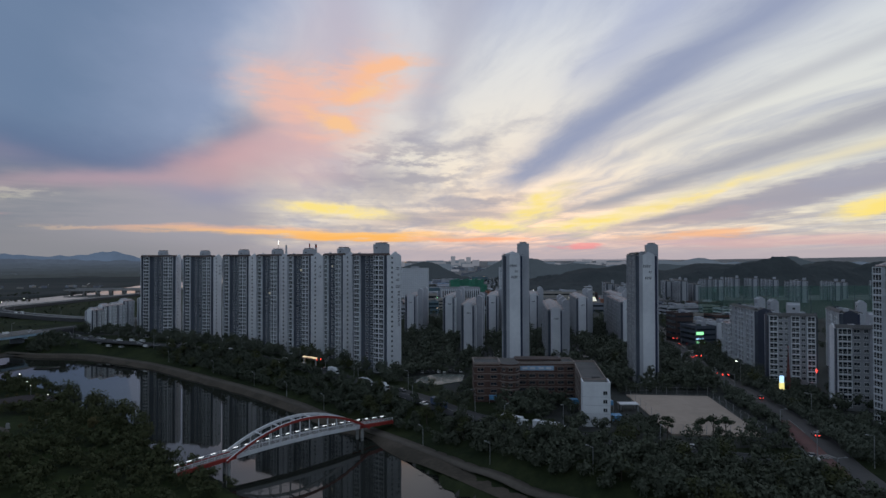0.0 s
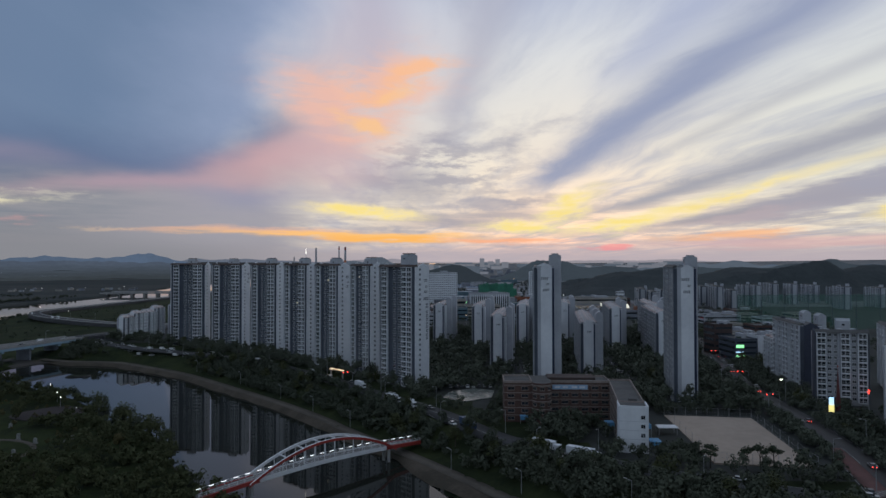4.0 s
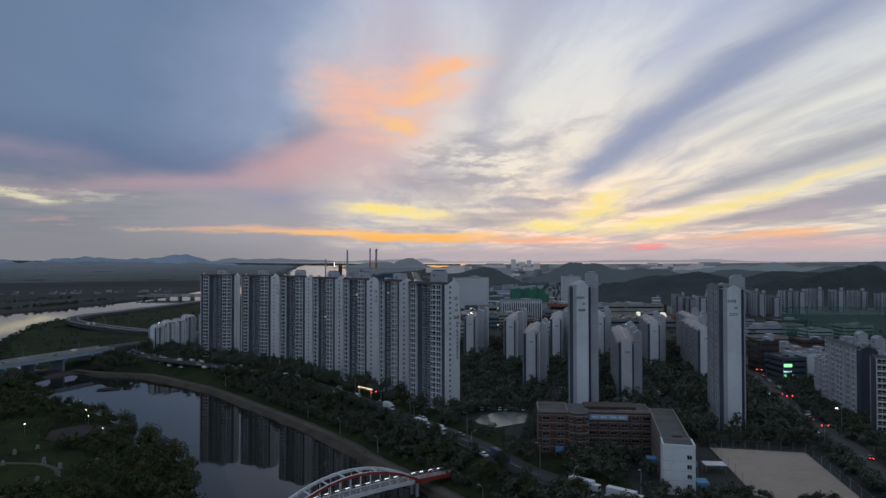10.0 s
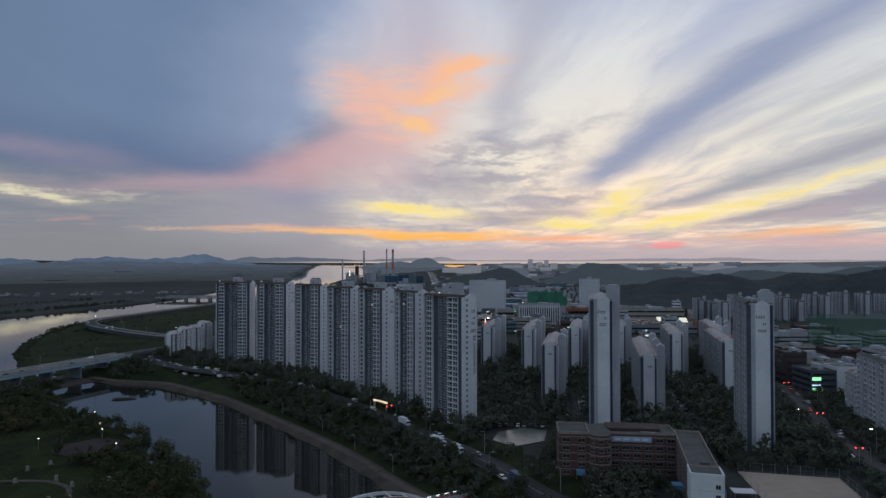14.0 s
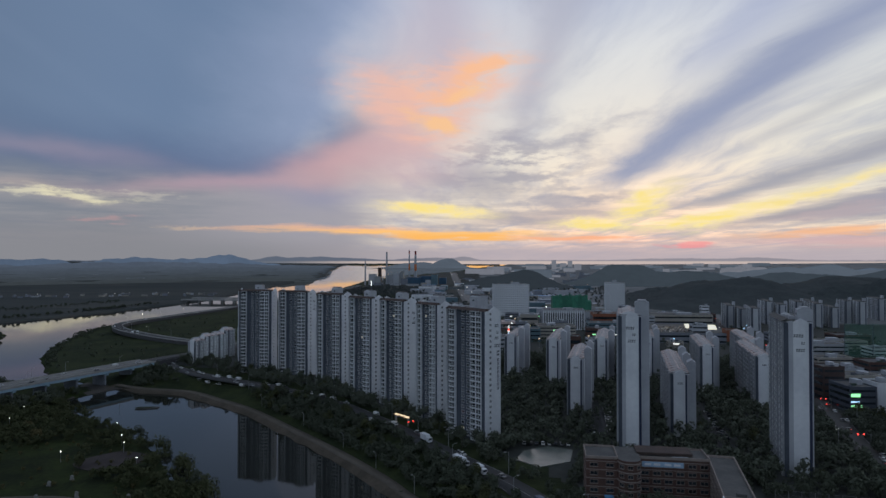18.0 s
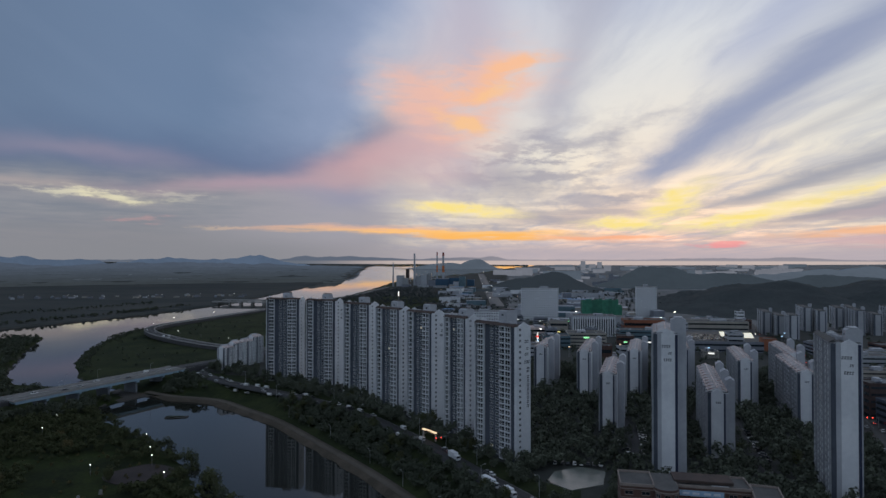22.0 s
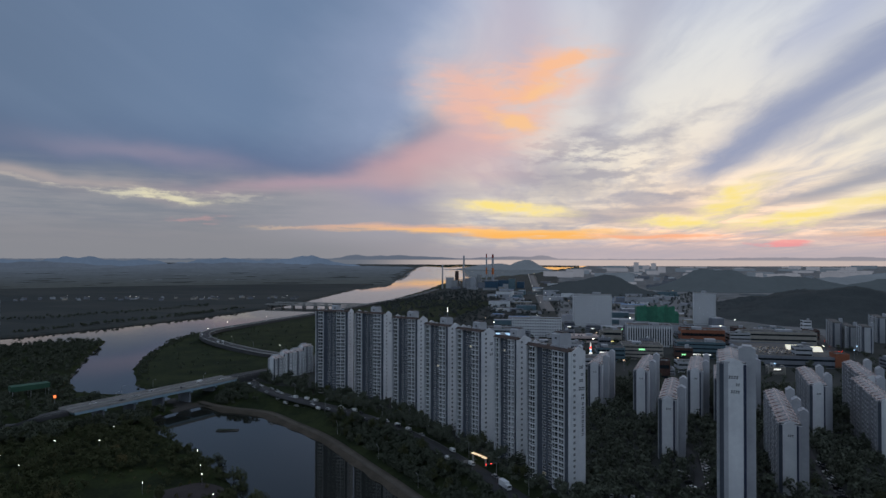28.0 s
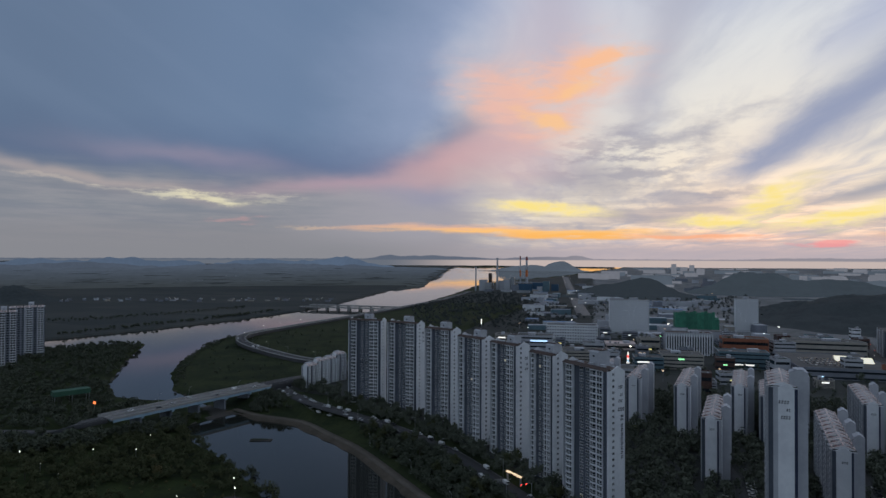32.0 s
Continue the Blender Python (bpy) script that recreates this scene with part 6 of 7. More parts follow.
def trunk_quads(h, r0, seed, limbs=4):
    r = np.random.RandomState(seed)
    b = MB()
    b.tube((0, 0, -0.6), (0.1, 0, h * 0.55), r0, r0 * 0.6, BARK, 7)
    for i in range(limbs):
        a = 2 * math.pi * (i + r.uniform(0, 0.6)) / limbs
        b.tube((0.05, 0, h * (0.36 + 0.05 * i)), (0.24 * h * math.cos(a), 0.24 * h * math.sin(a), h * (0.66 + 0.05 * i)), r0 * 0.45, r0 * 0.15, BARK, 5)
    return b


TREES = []
# leaves for far belts, paled and greyed to paint in distance haze
LEAF_FAR = leaf_mat("hazed_far_leaves", (0.060, 0.068, 0.067), (0.070, 0.078, 0.075))
SPECIES = (("broad", 8.5, 3.6, 7.2, LEAF, "broad-crowned dark green tree on the river bank"), ("tall", 11.5, 3.4, 9.8, LEAF2, "tall dense dark green tree"),
           ("round", 6.5, 3.2, 5.6, LEAF, "round bushy green tree"), ("autumn", 7.5, 3.3, 6.3, LEAF3, "park tree with yellowing leaves"),
           ("slim", 12.0, 2.0, 10.8, LEAF2, "slim upright dark evergreen tree"), ("big", 11.0, 5.2, 9.2, LEAF, "large spreading tree with dense crown"))
for n, (sp, h, r_, ch, M, label) in enumerate(SPECIES):
    q = crown_quads(20 + n, 620, r_, ch, 0.42)
    q[:, :, 2] += h - ch
    me = fast_mesh("crown", q.reshape(-1, 3), np.arange(len(q) * 4).reshape(-1, 4), [M])
    TREES.append((trunk_quads(h, 0.28, n).mesh("trunk"), me, label, h))


def pine_mesh():
    r = np.random.RandomState(5)
    qs = []
    for i, (x, y, z, rr) in enumerate(((0, 0, 7.6, 2.4), (1.6, 0.6, 6.6, 1.7), (-1.7, -0.4, 6.2, 1.8), (0.3, -1.5, 5.6, 1.5), (-0.5, 1.6, 7.0, 1.6))):
        q = crown_quads(60 + i, 170, rr, 1.2, 0.3)
        q[:, :, 2] = q[:, :, 2] * 0.8 + z - 0.5
        q[:, :, 0] += x
        q[:, :, 1] += y
        qs.append(q)
    q = np.concatenate(qs)
    return fast_mesh("crown", q.reshape(-1, 3), np.arange(len(q) * 4).reshape(-1, 4), [PINE])


pine_trunk = MB().tube((0, 0, -0.5), (0.3, 0.1, 4.5), 0.2, 0.15, BARK, 7).tube((0.3, 0.1, 4.5), (0, 0, 7.4), 0.15, 0.08, BARK, 6).tube((0.25, 0.1, 4.2), (1.6, 0.6, 6.2), 0.09, 0.05, BARK, 5)
pine_trunk.tube((0.2, 0.1, 3.8), (-1.7, -0.4, 5.9), 0.09, 0.05, BARK, 5).tube((0.25, 0, 4.0), (0.3, -1.5, 5.3), 0.08, 0.05, BARK, 5)
TREES.append((pine_trunk.mesh("trunk"), pine_mesh(), "flat-topped pine beside the sports ground", 8.5))
tree_rng = random.Random(11)


def tree(kind, x, y, scale=1.0, group="trees by the river and park"):
    tr, cr, label, h = TREES[kind]
    m = Matrix.Translation((x, y, ground_z(x, y))) @ Matrix.Rotation(tree_rng.uniform(0, 6.28), 4, "Z") @ Matrix.Diagonal((scale * tree_rng.uniform(0.85, 1.15), scale * tree_rng.uniform(0.85, 1.15), scale, 1))
    root = thing("tree", label, "tree", m, group)
    part("trunk", tr, root)
    part("crown", cr, root)


FOOT = []
for o in scene.objects:
    if o.parent is None and o.name.split(".")[0] in ("apartment_building", "town_building"):
        b = [c for c in o.children if c.name.split(".")[0] in ("body", "wall_box")][0]
        co = np.array([v.co for v in b.data.vertices])
        FOOT.append((o.matrix_basis.inverted(), co[:, 0].min() - 2.5, co[:, 0].max() + 2.5, co[:, 1].min() - 2.5, co[:, 1].max() + 5))


def clear_of(P, margin=2.5):
    """True where a tree can stand: off roads, water and buildings."""
    X, Y = P[:, 0], P[:, 1]
    ok = ~inside(RIVER, X, Y) & (distance(RIVER, X, Y) > 2.0)
    for pts, w in ROADS:
        ok &= distance(pts, X, Y, False) > w / 2 + margin
    ok &= distance([BRIDGE_S, BRIDGE_N], X, Y, False) > 11.5
    for mi, x0, x1, y0, y1 in FOOT:
        lx, ly = mi[0][0] * X + mi[0][1] * Y + mi[0][3], mi[1][0] * X + mi[1][1] * Y + mi[1][3]
        ok &= ~((lx > x0) & (lx < x1) & (ly > y0) & (ly < y1))
    for x0, x1, y0, y1 in ((12, 68, 241, 304), (82, 125, 224, 299), (66, 84, 258, 300), (-14, 11, 324, 352)):
        ok &= ~((X > x0) & (X < x1) & (Y > y0) & (Y < y1))
    return ok


def scatter(poly, per, seed, margin=2.5, holes=()):
    r = np.random.RandomState(seed)
    P = np.array(poly, float)
    lo, hi = P.min(0), P.max(0)
    n = int((hi - lo).prod() / per)
    Q = r.uniform(lo, hi, (n, 2))
    Q = Q[inside(poly, Q[:, 0], Q[:, 1])]
    Q = Q[clear_of(Q, margin)]
    for x, y, rad in holes:
        Q = Q[np.hypot(Q[:, 0] - x, Q[:, 1] - y) > rad * (0.85 + 0.3 * r.rand(len(Q)))]
    return Q


TEMPLATE = [[crown_quads(100 + 10 * i + j, 150, r_, ch, 0.62) + np.array([0, 0, h - ch]) for j in range(3)] for i, (sp, h, r_, ch, M, label) in enumerate(SPECIES)]


FAR_TEMPLATE = [[crown_quads(300 + 10 * i + j, 76, r_, ch, 0.88) + np.array([0, 0, h - ch]) for j in range(3)] for i, (sp, h, r_, ch, M, label) in enumerate(SPECIES)]


def woods(name, Q, kinds, label, seed, lo=0.6, hi=1.15, M=LEAF, far=False):
    r = np.random.RandomState(seed)
    Z = land(Q[:, 0], Q[:, 1])
    out = []
    for (x, y), z in zip(Q, Z):
        q = (FAR_TEMPLATE if far else TEMPLATE)[kinds[r.randint(len(kinds))]][r.randint(3)]
        s, a = r.uniform(lo, hi), r.uniform(0, 6.28)
        c, si = math.cos(a) * s, math.sin(a) * s
        p = np.empty_like(q)
        p[..., 0], p[..., 1], p[..., 2] = c * q[..., 0] - si * q[..., 1] + x, si * q[..., 0] + c * q[..., 1] + y, q[..., 2] * s + z - 0.3
        out.append(p)
    v = np.concatenate(out)
    solid(name, fast_mesh(name, v.reshape(-1, 3), np.arange(len(v) * 4).reshape(-1, 4), [M]), label, "trees", kind="stuff")


# the wooded embankment between promenade and road
BELT = [(-4, 252), (-27, 274), (-54, 303), (-78, 332), (-116, 371), (-150, 401), (-190, 438), (-212, 462), (-172, 446), (-129, 413), (-95, 380), (-75, 358), (-55, 335), (-38, 316), (-14, 286), (2, 262)]
woods("embankment_woods", scatter(BELT, 11, 1, 0.5), (0, 2, 2, 3), "dense dark shrubs and trees on the embankment", 1, 0.45, 0.95, LEAF2)
SOUTH = [(-4, 246), (18, 218), (40, 192), (62, 168), (70, 150), (118, 150), (114, 188), (75, 206), (42, 225), (28, 234), (10, 255)]
woods("bank_woods", scatter(SOUTH, 9, 2), (0, 1, 2, 0), "dense dark woods on the near bank", 2, 0.55, 0.95, LEAF2)
GARDEN = [(-10, 302), (12, 268), (13, 300), (15, 306), (34, 306), (66, 305), (66, 330), (30, 340), (14, 330), (-14, 316)]
woods("garden_grove", scatter(GARDEN, 20, 41, 0.5, ((-2, 322, 17), (2, 308, 10))), (0, 1, 2, 3), "dark garden trees between pool and school", 41, 0.5, 0.9, LEAF2)
POOLSIDE = [(-34, 332), (-20, 314), (-4, 300), (14, 306), (20, 340), (24, 372), (4, 366), (-18, 362)]
woods("poolside_trees", scatter(POOLSIDE, 18, 43, 0.2, ((-2, 337, 18), (-2, 322, 14), (0, 312, 9))), (0, 2, 2, 3), "dark trees round the garden pool", 43, 0.4, 0.75, LEAF2)
FIELDSIDE = [(66, 300), (86, 300), (126, 297), (132, 310), (100, 326), (66, 322)]
woods("field_trees", scatter(FIELDSIDE, 20, 42, 0.5), (0, 1, 2), "dark trees behind the sports ground", 42, 0.5, 0.95, LEAF2)
NORTHSIDE = [(8, 276), (30, 252), (44, 241), (76, 222), (116, 204), (128, 226), (82, 226), (82, 240), (64, 238), (50, 244), (50, 284), (12, 282)]
woods("school_grove", scatter(NORTHSIDE, 16, 3, 0.8), (0, 1, 2), "dark trees round the school yard", 3, 0.5, 0.95, LEAF2)
r_yard = np.random.RandomState(3).uniform((23, 251), (53, 285), (46, 2))
woods("school_yard_trees", r_yard, (0, 2, 1), "dark trees in the school court", 4, 0.7, 1.05, LEAF2)
PARKWOOD = [(-62, 199), (-100, 238), (-148, 296), (-172, 318), (-218, 374), (-262, 410), (-304, 433), (-352, 458), (-374, 452), (-384, 412), (-376, 384), (-440, 350), (-440, 240), (-250, 168), (-80, 172)]
woods("park_woods", scatter(PARKWOOD, 25, 5, 1.0, ((-205, 262, 32), (-217, 321, 19), (-232, 285, 22), (-252, 312, 20), (-214, 325, 18), (-262, 340, 12), (-290, 318, 10))), (0, 2, 3, 2), "dark park woods with yellowing crowns", 5, 0.45, 0.95, LEAF)
woods("park_shrubs", scatter([(-160, 225), (-255, 240), (-330, 330), (-280, 380), (-205, 350), (-150, 280)], 160, 6, 1.0), (2, 3), "low round park bushes on the lawn", 6, 0.2, 0.42, LEAF3)
PENINSULA = [(-476, 490), (-534, 543), (-627, 653), (-690, 736), (-719, 774), (-766, 744), (-800, 680), (-900, 545), (-900, 430), (-640, 380), (-420, 330), (-400, 400), (-398, 470)]
woods("peninsula_woods", scatter(PENINSULA, 44, 7, 3, ((-640, 690, 16), (-560, 560, 16))), (0, 2, 2), "low dark woods on the river spit", 7, 0.5, 1.0, LEAF2, True)
TOWERFOOT = [(-300, 545), (-262, 512), (-214, 486), (-172, 462), (-129, 431), (-95, 398), (-72, 376), (-50, 352), (-30, 330), (-16, 345), (-20, 372), (-45, 400), (-80, 425), (-140, 470), (-200, 510), (-262, 530), (-280, 560)]
woods("garden_trees", scatter(TOWERFOOT, 22, 8, 0.5), (0, 2, 1), "dark garden trees at the foot of the slabs", 8, 0.55, 1.0, LEAF4)
COURTS = [(-22, 345), (14, 358), (30, 335), (82, 312), (100, 320), (135, 300), (150, 374), (170, 472), (190, 560), (160, 640), (-60, 640), (-60, 500), (-40, 400)]
woods("court_trees", scatter(COURTS, 27, 9, 0.3), (0, 1, 2, 1), "dark trees in the courts between slabs", 9, 0.6, 1.05, LEAF4, True)
AVENUE = [(126, 226), (128, 300), (138, 300), (144, 374), (164, 472), (186, 580), (196, 760), (250, 780), (214, 580), (196, 480), (190, 445), (186, 320), (160, 300), (160, 215), (134, 195)]
Q = scatter(AVENUE, 11, 10, -1.8)
woods("avenue_trees", Q[(Q[:, 1] < 440) | (np.abs(distance(RIGHTROAD, Q[:, 0], Q[:, 1], False)) > 8.5)], (0, 2, 2), "dark street trees along the avenue", 10, 0.45, 0.8, LEAF4)
EASTWOOD = [(128, 170), (140, 250), (158, 296), (330, 330), (330, 150)]
woods("east_woods", scatter(EASTWOOD, 60, 12, 2.0), (0, 1, 2), "dark trees beside the avenue", 12, 0.6, 1.0, LEAF2)
woods("bridgehead_trees", scatter([(-328, 556), (-312, 530), (-290, 540), (-318, 650), (-322, 590)], 24, 13, 1.0), (0, 1, 2), "dark trees beside the bridge approach", 13, 0.6, 1.0, LEAF2)
woods("slope_trees", scatter([(-335, 500), (-290, 494), (-296, 508), (-338, 536)], 26, 14, 1.0), (0, 2), "dark shrubs below the bridge approach", 14, 0.5, 0.9, LEAF2)
woods("bridge_shrubs", scatter([(-374, 396), (-356, 448), (-341, 488), (-330, 524), (-304, 506), (-322, 470), (-338, 436), (-352, 396)], 13, 45, 1.0), (0, 2, 1), "dark shrubs below the road bridge", 45, 0.5, 0.95, LEAF2)
MEADOW = [(-452, 548), (-565, 684), (-645, 850), (-640, 1000), (-400, 1000), (-330, 720), (-420, 690), (-360, 580)]
woods("highway_trees", scatter([(-372, 400), (-398, 362), (-440, 352), (-560, 322), (-600, 300), (-420, 300), (-360, 370)], 16, 31, -2.5), (0, 1, 5), "dark trees hiding the highway", 31, 0.7, 1.05, LEAF2, True)
woods("meadow_shrubs", scatter(MEADOW, 520, 15, 2.0), (2, 0), "scattered dark shrubs on the river meadow", 15, 0.2, 0.6, LEAF2, True)
woods("bank_scrub", scatter([(-452, 545), (-520, 618), (-565, 684), (-625, 795), (-652, 872), (-640, 876), (-560, 700), (-510, 625), (-445, 552)], 30, 16, 1.0), (2,), "low scrub along the meadow bank", 16, 0.3, 0.6, LEAF2)
woods("levee_trees", scatter([(-905, 800), (-880, 930), (-850, 1100), (-836, 1300), (-850, 1300), (-868, 1100), (-898, 930), (-925, 800)], 60, 17, 1.0), (0, 2), "row of trees on the far levee", 17, 0.6, 1.0, LEAF2, True)
woods("town_trees", scatter([(-300, 700), (-200, 640), (340, 640), (420, 1150), (-250, 1150)], 560, 18, 2.0), (0, 1, 2), "street trees in the town", 18, 0.6, 1.0, LEAF4, True)
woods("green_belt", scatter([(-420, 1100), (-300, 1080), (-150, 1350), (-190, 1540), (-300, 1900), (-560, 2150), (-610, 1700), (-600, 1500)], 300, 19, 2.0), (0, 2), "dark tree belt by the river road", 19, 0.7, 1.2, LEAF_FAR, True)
# single trees
for x, y, k_, s in ((-236, 371, 1, 0.95), (-262, 384, 0, 0.8), (-207, 349, 5, 1.2), (-200, 341, 0, 1.0), (-174, 319, 5, 1.25), (-181, 326, 5, 1.0), (-158, 300, 1, 1.1), (-164, 308, 5, 1.0), (-137, 275, 5, 1.15), (-146, 287, 0, 1.1), (-128, 262, 5, 1.0), (-118, 250, 0, 1.1)):
    tree(k_, x, y, s)
for x, y, s in ((81, 227, 0.95), (93, 227, 0.9), (97.5, 226, 1.0), (103, 228, 0.9)):
    tree(6, x, y, s, "pines by the sports ground")
pick = random.Random(3)
for poly, cnt, ks, g in ((SOUTH, 34, (0, 1, 2, 5), "woods on the near bank"), (BELT, 34, (0, 2, 0, 1), "embankment trees"), (PARKWOOD, 34, (0, 3, 2, 5), "park trees"), (TOWERFOOT, 24, (0, 2, 1, 4), "garden trees at the slabs"),
                         (COURTS, 24, (0, 1, 2, 4), "court trees"), (AVENUE, 14, (0, 2), "avenue trees")):
    Q = scatter(poly, 60, 100 + cnt, 2.0)
    for i in range(min(cnt, len(Q))):
        x, y = Q[pick.randrange(len(Q))]
        tree(ks[i % len(ks)], float(x), float(y), pick.uniform(0.7, 1.1), g)


STREETGLOW = glow("street_amber", (1.0, 0.72, 0.35), 3.0)
# the parking deck skylights give off an even cream glow
SKYLIGHT = glow("cream_glow_skylight", (0.95, 0.88, 0.68), 0.55)


# ---- street furniture, cars and small things ----
def street_lamp(x, y, h=9.0, turn=0.0, lit=False, z=None, group="street lamps"):
    root = thing("street_lamp", "tall grey street lamp with one arm", "street lamp", Matrix.Translation((x, y, ground_z(x, y) if z is None else z)) @ Matrix.Rotation(turn, 4, "Z"), group)
    part("pole", MB().tube((0, 0, -0.5), (0, 0, h), 0.14, 0.08, STEEL, 8), root)
    part("arm", MB().tube((0, 0, h - 0.05), (1.8, 0, h + 0.25), 0.06, 0.05, STEEL, 6), root)
    part("lamp_head", MB().box(1.5, 2.5, -0.18, 0.18, h + 0.18, h + 0.36, LAMPGLOW if lit else STEEL), root)


def park_lamp(x, y, h=5.4):
    root = thing("park_lamp", "lit park lamp on a slim post", "park lamp", Matrix.Translation((x, y, ground_z(x, y))), "park lamps")
    part("post", MB().tube((0, 0, -0.4), (0, 0, h), 0.08, 0.06, STEEL, 8), root)
    part("globe", MB().tube((0, 0, h), (0, 0, h + 0.15), 0.14, 0.22, LAMPGLOW, 8).tube((0, 0, h + 0.15), (0, 0, h + 0.32), 0.22, 0.08, LAMPGLOW, 8), root, "glowing white globe")


for x, y in ((-112, 358), (-86, 329), (-61, 301), (-11, 242), (13, 213), (43, 190), (-150, 397), (-196, 437)):
    street_lamp(x + 3, y + 3, 7.5, 2.4, group="promenade lamps")
c, hd = along(RIVERSIDE, 32)
for i, (p, h) in enumerate(zip(c, hd)):
    s = Vector((h.y, -h.x)) * (7.2 if i % 2 else -7.2)
    street_lamp(p.x + s.x, p.y + s.y, 9.5, math.atan2(-s.y, -s.x))
c, hd = along(RIGHTROAD[:7], 34)
for i, (p, h) in enumerate(zip(c, hd)):
    s = Vector((h.y, -h.x)) * (10 if i % 2 else -10)
    street_lamp(p.x + s.x, p.y + s.y, 10, math.atan2(-s.y, -s.x), lit=i in (5,))
for x, y in ((-360, 422), (-367, 467), (-345, 500), (-372, 440)):
    street_lamp(x, y, 10, 1.2, z=4.0, group="bridge lamps")
for x, y in ((-380, 336), (-321, 314), (-347, 324), (-344, 357), (-320, 367), (-337, 396), (-249, 368), (-220, 334), (-240, 314), (-230, 346), (-197, 312)):
    if not bool(inside(RIVER, np.array([x]), np.array([y]))[0]):
        park_lamp(x, y)

PAINTS = [mat("car_paint_" + n, c_, tuple(0.9 * v for v in c_), 0.5, 0.3, 0.1) for n, c_ in (("white", (0.7, 0.7, 0.7)), ("silver", (0.4, 0.41, 0.42)), ("black", (0.03, 0.03, 0.035)), ("grey", (0.18, 0.18, 0.19)), ("red", (0.3, 0.04, 0.03)))]


def car_proto(paint, name, van=False):
    root = thing("car", name, "car", Matrix.Translation((0, 0, -200)), "cars on the roads and courts")
    h = 1.9 if van else 0.85
    b = MB().box(-2.2, 2.2, -0.88, 0.88, 0.32, h, paint)
    part("body", b, root)
    if not van:
        c = MB()
        ring = ((-1.7, 0.85), (1.1, 0.85), (0.45, 1.42), (-1.25, 1.42))
        for s in (-0.8, 0.8):
            c.face([(x, s, z) for x, z in (ring if s < 0 else ring[::-1])], GLASS)
        for (x0, z0), (x1, z1) in zip(ring, ring[1:] + ring[:1]):
            c.face([(x0, 0.8, z0), (x1, 0.8, z1), (x1, -0.8, z1), (x0, -0.8, z0)], paint if z0 == z1 else GLASS)
        part("cabin", c, root)
    else:
        part("windscreen", MB().box(2.19, 2.23, -0.75, 0.75, 1.1, 1.75, GLASS), root)
    for x in (-1.35, 1.35):
        for y in (-0.86, 0.86):
            part("wheel", MB().tube((x, y - 0.1, 0.32), (x, y + 0.1, 0.32), 0.32, 0.32, RUBBER, 10), root)
    return root


CARS = [car_proto(PAINTS[0], "white saloon car on the road"), car_proto(PAINTS[1], "silver saloon car on the road"), car_proto(PAINTS[2], "black saloon car on the road"),
        car_proto(PAINTS[3], "dark grey car on the road"), car_proto(PAINTS[0], "white delivery van on the road", True)]
lit_car = car_proto(PAINTS[3], "dark car driving with red tail lights lit")
CARS.append(lit_car)
for y in (-0.6, 0.6):
    part("tail_light", MB().box(-2.26, -2.21, y - 0.2, y + 0.2, 0.55, 0.8, REDGLOW), lit_car, "red glowing tail light")
near_car = car_proto(PAINTS[1], "silver car driving with headlights lit")
CARS.append(near_car)
for y in (-0.6, 0.6):
    part("headlight", MB().box(2.21, 2.26, y - 0.2, y + 0.2, 0.5, 0.75, LAMPGLOW), near_car, "white glowing headlight")
used_protos = set()


def put_car(i, x, y, turn, z=None):
    m = Matrix.Translation((x, y, (ground_z(x, y) + 0.25) if z is None else z)) @ Matrix.Rotation(turn, 4, "Z")
    if i not in used_protos:
        used_protos.add(i)
        CARS[i].matrix_basis = m
    else:
        copy_thing(CARS[i], m)


crng = random.Random(5)
for road_pts, n, w in ((RIVERSIDE, 30, 12), (RIGHTROAD[:8], 10, 14)):
    c, hd = along(road_pts, 3)
    for i in range(n):
        j = crng.randrange(len(c) - 1)
        p, h = c[j], hd[j]
        s = Vector((h.y, -h.x)) * crng.choice((-1, 1)) * (w / 2 - (1.3 if i % 3 else 3.6))
        put_car(crng.choice((0, 0, 0, 1, 2, 3, 4)), p.x + s.x, p.y + s.y, math.atan2(h.y, h.x))
for x0, y0, x1, y1, n in ((37, 445, 34, 380, 13), (97, 440, 91, 380, 11), (-12, 357, 10, 358, 8), (26, 372, 22, 410, 6)):
    for i in range(n):
        t = i / max(1, n - 1)
        put_car(crng.choice((0, 0, 1, 2, 3)), lerp(x0, x1, t), lerp(y0, y1, t), crng.choice((0.1, 3.2)) if abs(x1 - x0) < 12 else 1.57)
for t, o, i in ((0.15, -3, 0), (0.35, 3, 1), (0.5, -6, 0), (0.62, 5, 3), (0.8, -4, 4), (0.9, 4, 0), (0.25, 6.5, 2)):
    p = lerp(Vector(BRIDGE_S), Vector(BRIDGE_N), t)
    put_car(i, p.x + o, p.y, 1.31, 4.06)


dc, dh = along(RIGHTROAD, 4)
for i, j in enumerate(range(14, len(dc) - 4, 15)):
    right = Vector((dh[j].y, -dh[j].x))
    face = math.atan2(dh[j].y, dh[j].x)
    put_car(5, dc[j].x + 2.6 * right.x, dc[j].y + 2.6 * right.y, face)
    if i % 2:
        put_car(6, dc[j].x - 4.0 * right.x, dc[j].y - 4.0 * right.y, face + math.pi)
for x, y, turn, i in ((-69, 366, -0.86, 5), (-66, 362, -0.86, 5), (-20, 306, -0.85, 5), (-205, 474, 2.75, 6), (-238, 489, 2.65, 6), (-262, 500, 2.6, 6), (-282, 512, 2.5, 0), (-250, 486, 2.65, 0), (-226, 476, 2.7, 4), (-290, 508, 2.5, 1)):
    put_car(i, x, y, turn)
tc, th = along(RIVERSIDE[:6], 5)
